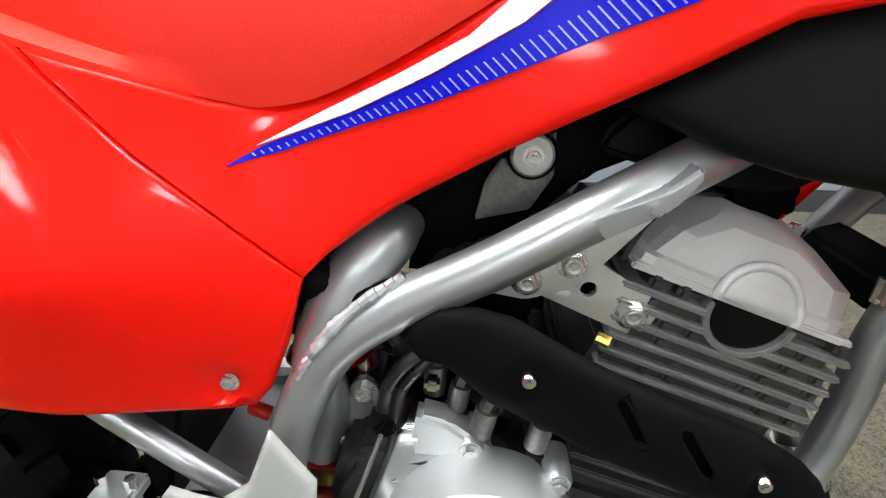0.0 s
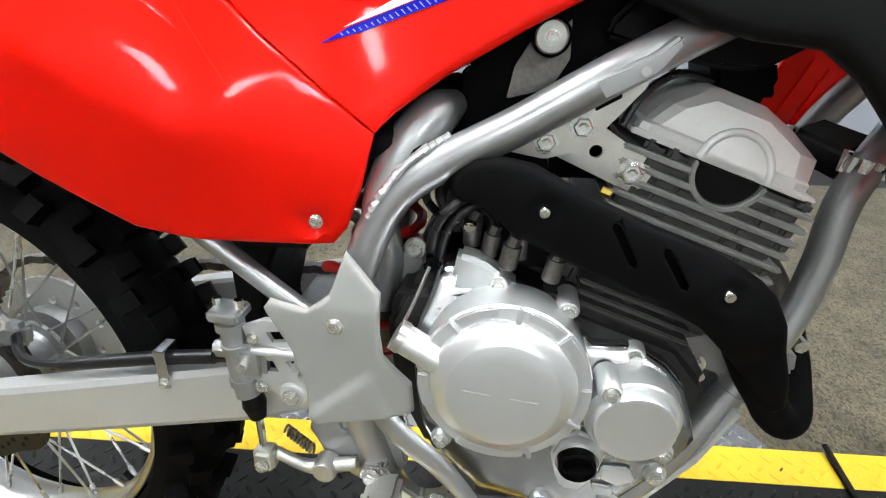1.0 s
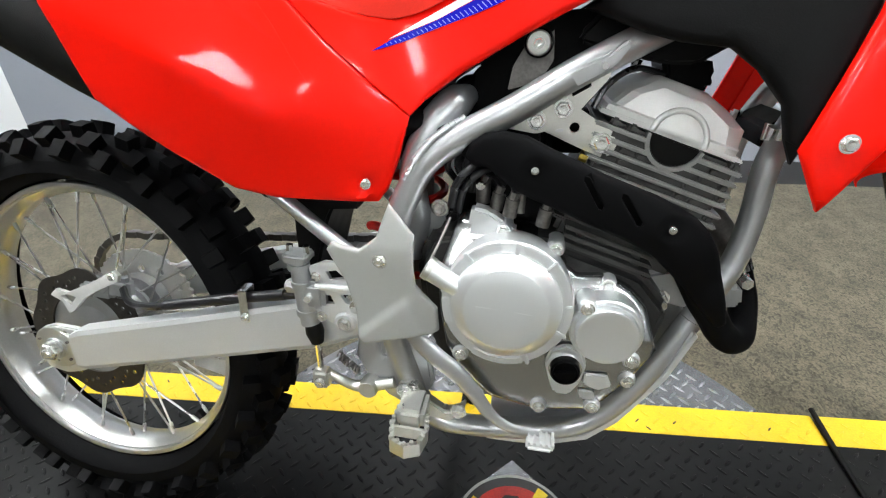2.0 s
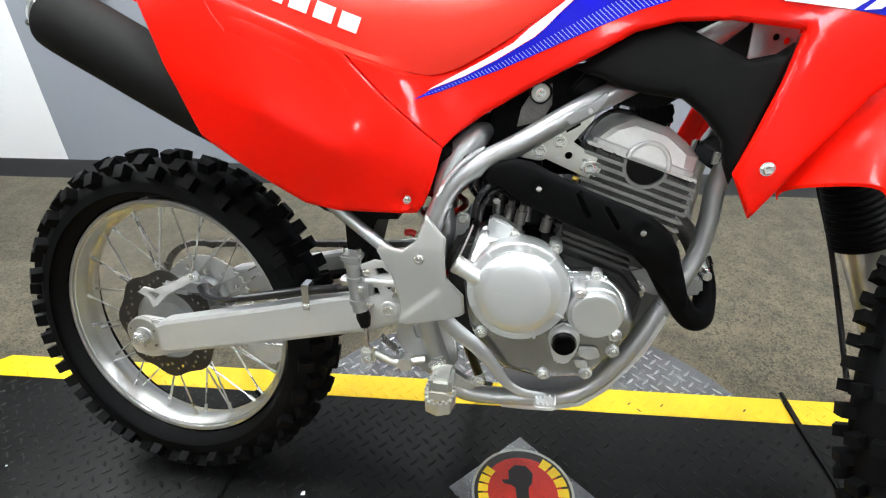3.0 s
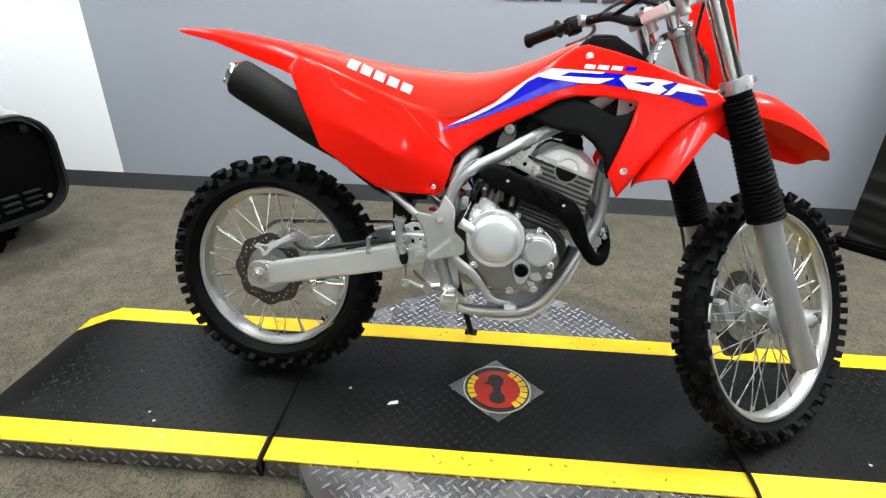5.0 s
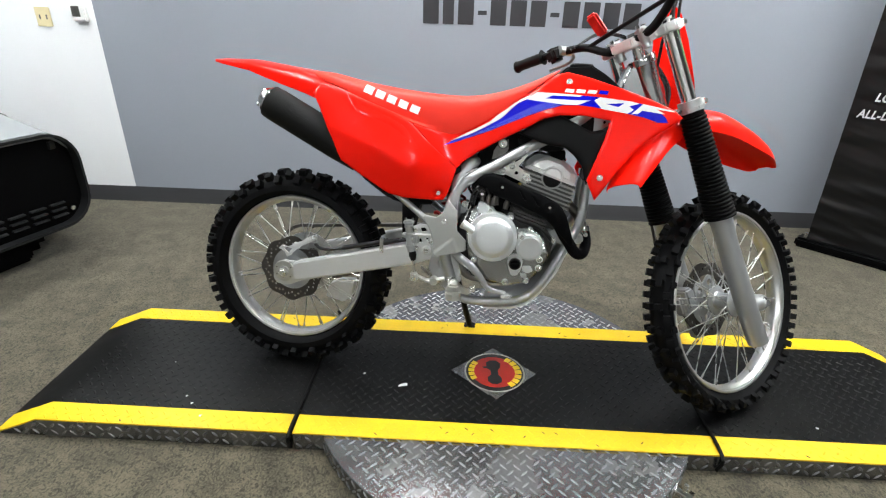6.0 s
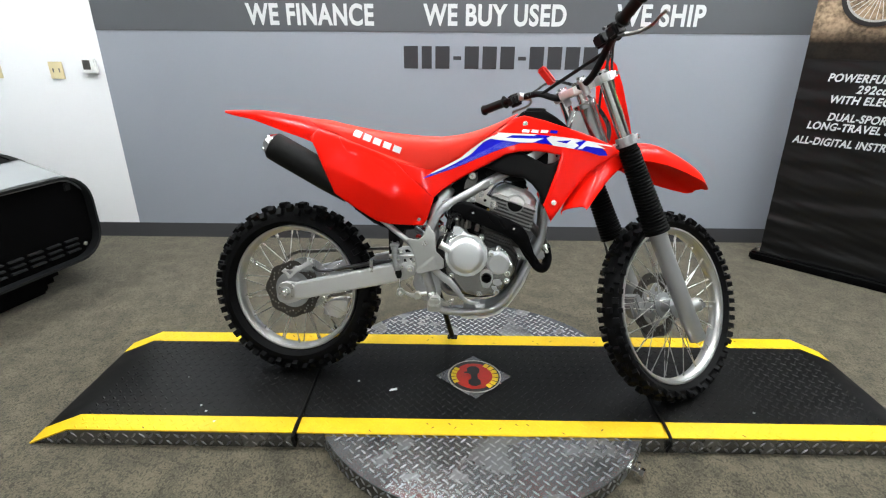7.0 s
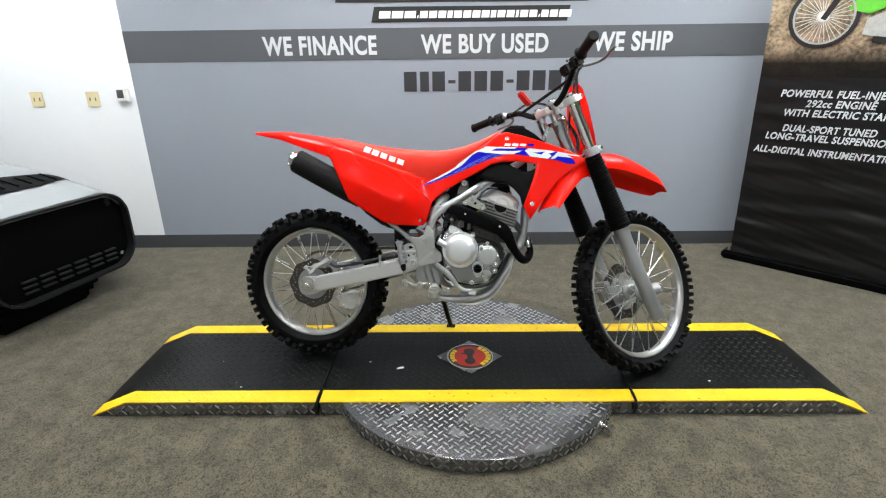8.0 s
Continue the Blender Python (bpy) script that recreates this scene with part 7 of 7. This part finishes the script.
def face_w(u, v):
    """How far the cover's flank stands out at a height."""
    for (a, b), (c, d) in zip(HEAD_FACE, HEAD_FACE[1:]):
        if a <= v <= c:
            return b + (d - b) * (v - a) / (c - a)
    return 0.072


def half_disc(r):
    return [(0.006 + r * math.cos(t), 0.1175 + r * math.sin(t)) for t in (math.pi * i / 24 for i in range(25))]


arch = [V(0.006 + 0.0285 * math.cos(t), face_w(0, 0.1175 + 0.0285 * math.sin(t)) + 0.003, 0.1175 + 0.0285 * math.sin(t)) for t in (math.pi * i / 16 for i in range(17))]
part("cam_boss", shell([half_disc(0.0265)], face_w, 0.008, 0.005, 0.0015, 1, False, 0.0045), HEAD, head, "raised cam boss")
part("cam_boss_rim", tube(arch, 0.0034, 10, 2), HEAD, head)
low = [(0.006 + 0.027 * math.cos(t), 0.115 + 0.027 * math.sin(t)) for t in (math.pi + math.pi * k / 20 for k in range(21))]
part("cam_plug", prism(low, 0.04, 0.0765, 0.001), RUBBER2, head, "black rubber cam plug")
arc = [math.pi + math.pi * k / 16 for k in range(17)]
part("plug_seat", prism([(0.006 + 0.0315 * math.cos(t), 0.1145 + 0.0315 * math.sin(t)) for t in arc] + [(0.006 + 0.0272 * math.cos(t), 0.1145 + 0.0272 * math.sin(t)) for t in arc[::-1]], 0.05, 0.081, 0.001), FIN, head)
for u in (-0.05, 0.03):
    part("cover_bolt", tube([Vector((u, 0.02, 0.165)), Vector((u, 0.02, 0.176))], 0.006, 8, 1), CHROME, head)
part("brass_fitting", tube([V(0.714, 0.086, 0.652), V(0.722, 0.089, 0.650)], 0.0042, 8, 1), BRASS, engine, "small brass fitting")
part("ignition_coil", prism([(0.790, 0.757), (0.842, 0.757), (0.850, 0.735), (0.846, 0.720), (0.80, 0.722)], -0.045, 0.030, 0.006), DARK, bike, "black ignition coil under the tank")
part("coil_lead", tube([V(0.80, 0.02, 0.735), V(0.762, 0.05, 0.742), V(0.735, 0.066, 0.726), V(0.722, 0.074, 0.703)], 0.0035, 8, 5), HOSE, bike, "black ignition lead")
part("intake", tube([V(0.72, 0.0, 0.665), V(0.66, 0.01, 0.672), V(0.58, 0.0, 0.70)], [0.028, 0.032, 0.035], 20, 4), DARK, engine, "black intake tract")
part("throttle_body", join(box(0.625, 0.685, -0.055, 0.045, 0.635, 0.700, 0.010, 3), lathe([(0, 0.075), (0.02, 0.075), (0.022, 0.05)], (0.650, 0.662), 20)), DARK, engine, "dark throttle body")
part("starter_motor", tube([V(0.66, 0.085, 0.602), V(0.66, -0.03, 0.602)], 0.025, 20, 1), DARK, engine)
for u, v, w in ((0.612, 0.606, 0.075), (0.655, 0.600, 0.080)):
    part("sensor", join(tube([V(u, w, v - 0.018), V(u, w, v + 0.006)], 0.0085, 12, 1), tube([V(u, w, v + 0.004), V(u + 0.004, w, v + 0.014)], 0.006, 6, 1)), STEEL, engine)
rnd = random.Random(11)
for k in range(7):
    u0 = 0.58 + 0.012 * k
    part("hose", tube([V(u0, 0.05 + 0.01 * (k % 3), 0.600), V(u0 - 0.012, 0.075 - 0.008 * (k % 2), 0.632), V(u0 + 0.010, 0.06, 0.662), V(u0 + 0.05, 0.03, 0.70 + 0.006 * k)], 0.0042 + 0.0012 * (k % 3), 8, 5), HOSE, engine, "black hose")
stay = part("engine_stay", prism([(0.5404, 0.5151), (0.5404, 0.5451), (0.5457, 0.5718), (0.5554, 0.5815), (0.5671, 0.575), (0.5682, 0.5579), (0.5618, 0.529), (0.5532, 0.513)], 0.052, 0.064, 0.003), SILVER, bike, "silver engine stay plate")
bolt(0.5588, 0.0645, 0.5726, stay, 1.25)
bolt(0.545, 0.0645, 0.5246, stay, 1.0)
part("stay_tube", tube([V(0.5275, 0.0650, 0.5894), V(0.5329, 0.0630, 0.5523), V(0.5223, 0.0620, 0.5046)], 0.015, 14, 3), SILVER, stay)

# -- exhaust with heat shield --
pipe_pts = [V(0.845, 0.0, 0.618), V(0.870, 0.0, 0.592), V(0.908, 0.002, 0.553), V(0.933, 0.008, 0.510), V(0.9395, 0.030, 0.480), V(0.935, 0.056, 0.463), V(0.924, 0.086, 0.4540), V(0.908, 0.102, 0.4565), V(0.893, 0.107, 0.469), V(0.879, 0.111, 0.489), V(0.862, 0.115, 0.511), V(0.845, 0.118, 0.538), V(0.822, 0.120, 0.572), V(0.78, 0.116, 0.602), V(0.70, 0.108, 0.630), V(0.62, 0.096, 0.652), V(0.565, 0.084, 0.668), V(0.48, 0.08, 0.68), V(0.36, 0.09, 0.66), V(0.24, 0.105, 0.695)]
pipe = part("exhaust_pipe", tube(pipe_pts[3:], 0.0165, 20, 6), HEAT_BLACK, bike, "matt black exhaust pipe")
part("header_pipe", tube(pipe_pts[:4], 0.0150, 18, 6), STEEL, pipe, "bare steel header pipe")
clamp_ob = part("pipe_clamp", tube([V(0.9290, 0.0065, 0.518), V(0.9350, 0.0105, 0.504)], 0.0185, 22, 1), CHROME, pipe, "bright pipe clamp")
part("clamp_bolt", join(tube([V(0.924, 0.028, 0.506), V(0.940, 0.030, 0.504)], 0.0055, 10, 1), tube([V(0.932, 0.026, 0.504), V(0.934, 0.050, 0.504)], 0.0072, 6, 1)), BOLT_STEEL, clamp_ob)
shield_loop = [(0.592, 0.648), (0.597, 0.664), (0.612, 0.675), (0.634, 0.679), (0.656, 0.6765), (0.691, 0.6635), (0.741, 0.6455), (0.790, 0.6295), (0.818, 0.6175), (0.832, 0.6095), (0.8444, 0.5985), (0.8583, 0.5773), (0.8647, 0.5616), (0.8732, 0.5392), (0.884, 0.5099), (0.8905, 0.490), (0.8875, 0.4795), (0.8766, 0.4840), (0.8611, 0.5030), (0.8470, 0.5181), (0.8270, 0.5385), (0.800, 0.563), (0.7675, 0.579), (0.735, 0.5905), (0.699, 0.602), (0.668, 0.6105), (0.647, 0.618), (0.632, 0.630), (0.618, 0.639), (0.603, 0.639)]
SHIELD_W = blend([(0.592, 0.655, 0.112), (0.66, 0.646, 0.130), (0.73, 0.618, 0.142), (0.79, 0.597, 0.150), (0.835, 0.562, 0.150), (0.858, 0.522, 0.143), (0.885, 0.485, 0.128), (0.66, 0.675, 0.121), (0.66, 0.615, 0.123), (0.80, 0.628, 0.138), (0.79, 0.567, 0.138), (0.868, 0.55, 0.136), (0.838, 0.525, 0.134)], 3e-4)


def slot_loop(a, b, c, e, half=0.0030):
    """A long hole with rounded ends."""
    d = Vector((c - a, e - b)).normalized()
    n = Vector((-d.y, d.x)) * half
    d = d * half
    return [(a + n.x, b + n.y), (a - d.x, b - d.y), (a - n.x, b - n.y), (c - n.x, e - n.y), (c + d.x, e + d.y), (c + n.x, e + n.y)]


def shield_w(u, v):
    """The shield's skin, dished round its two screws."""
    w = SHIELD_W(u, v)
    for a, b in ((0.668, 0.644), (0.808, 0.599)):
        k = math.hypot(u - a, v - b) / 0.0115
        w -= 0.005 * math.exp(-k ** 4)
    return w


def shield_roll(u, v):
    """Well rounded at the rim, sharp round the slots."""
    return 0.0065 if edge_distance((u, v), [shield_loop]) < 0.0075 else 0.0005


slots = [slot_loop(0.7195, 0.642, 0.737, 0.6145), slot_loop(0.7575, 0.628, 0.776, 0.602)]
shield = part("heat_shield", shell([shield_loop] + slots, shield_w, 0.003, 0.0055, shield_roll), HEAT_BLACK, pipe, "matt black heat shield with two slots", None, 50)
# near-black plugs behind the slots stand in for the shade inside
for a, b, c, e in ((0.7195, 0.642, 0.737, 0.6145), (0.7575, 0.628, 0.776, 0.602)):
    w = SHIELD_W((a + c) / 2, (b + e) / 2)
    part("slot_shade", prism(slot_loop(a, b, c, e, 0.0042), w - 0.016, w - 0.0085, 0.0), DARK, shield, "near-black piece for the shade in a slot")
for u, v in ((0.668, 0.644), (0.808, 0.599)):
    w = SHIELD_W(u, v) - 0.005
    part("screw", join(lathe([(0, w + 0.0045), (0.0040, w + 0.004), (0.0058, w + 0.001), (0.0058, w - 0.002), (0, w - 0.002)], (u, v), 16), lathe([(0, w + 0.0052), (0.0022, w + 0.0052), (0.0022, w + 0.004), (0, w + 0.004)], (u, v), 6)), CHROME, shield)

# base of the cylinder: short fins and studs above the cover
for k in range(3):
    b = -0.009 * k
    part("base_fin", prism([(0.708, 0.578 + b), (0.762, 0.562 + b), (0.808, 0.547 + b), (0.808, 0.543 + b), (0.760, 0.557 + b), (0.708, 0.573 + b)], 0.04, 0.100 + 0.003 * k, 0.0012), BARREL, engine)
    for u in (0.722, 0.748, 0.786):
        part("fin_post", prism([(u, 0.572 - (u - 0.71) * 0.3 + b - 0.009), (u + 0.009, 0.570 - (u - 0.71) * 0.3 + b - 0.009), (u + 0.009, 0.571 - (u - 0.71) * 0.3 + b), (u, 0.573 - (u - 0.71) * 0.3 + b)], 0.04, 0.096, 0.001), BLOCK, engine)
# fittings crowded behind the shield
for u, v, w, h in ((0.645, 0.606, 0.110, 0.022), (0.682, 0.598, 0.110, 0.024), (0.628, 0.604, 0.085, 0.016)):
    ft = part("sensor", join(tube([V(u, w, v - 0.02), V(u + 0.003, w, v)], 0.0078, 14, 1), tube([V(u + 0.002, w, v - 0.002), V(u + 0.005, w, v + 0.008)], 0.0055, 6, 1)), STEEL, engine, "small metal sensor")
    part("lead", tube([V(u + 0.004, w, v + 0.006), V(u - 0.004, w - 0.006, v + h), V(u - 0.03, w - 0.02, v + h + 0.012)], 0.0026, 8, 4), HOSE, ft)
for k, (u, v, w) in enumerate(((0.600, 0.628, 0.10), (0.607, 0.620, 0.095), (0.618, 0.640, 0.075))):
    part("loom", tube([V(u - 0.022, w, v - 0.040), V(u - 0.016, w + 0.004, v - 0.012), V(u, w, v + 0.008), V(u + 0.030, w - 0.02, v + 0.020)], 0.0048, 10, 5), HOSE, engine, "black wiring loom")
part("loom_clip", box(0.606, 0.616, -0.108, -0.096, 0.612, 0.620, 0.002), CHROME, engine)
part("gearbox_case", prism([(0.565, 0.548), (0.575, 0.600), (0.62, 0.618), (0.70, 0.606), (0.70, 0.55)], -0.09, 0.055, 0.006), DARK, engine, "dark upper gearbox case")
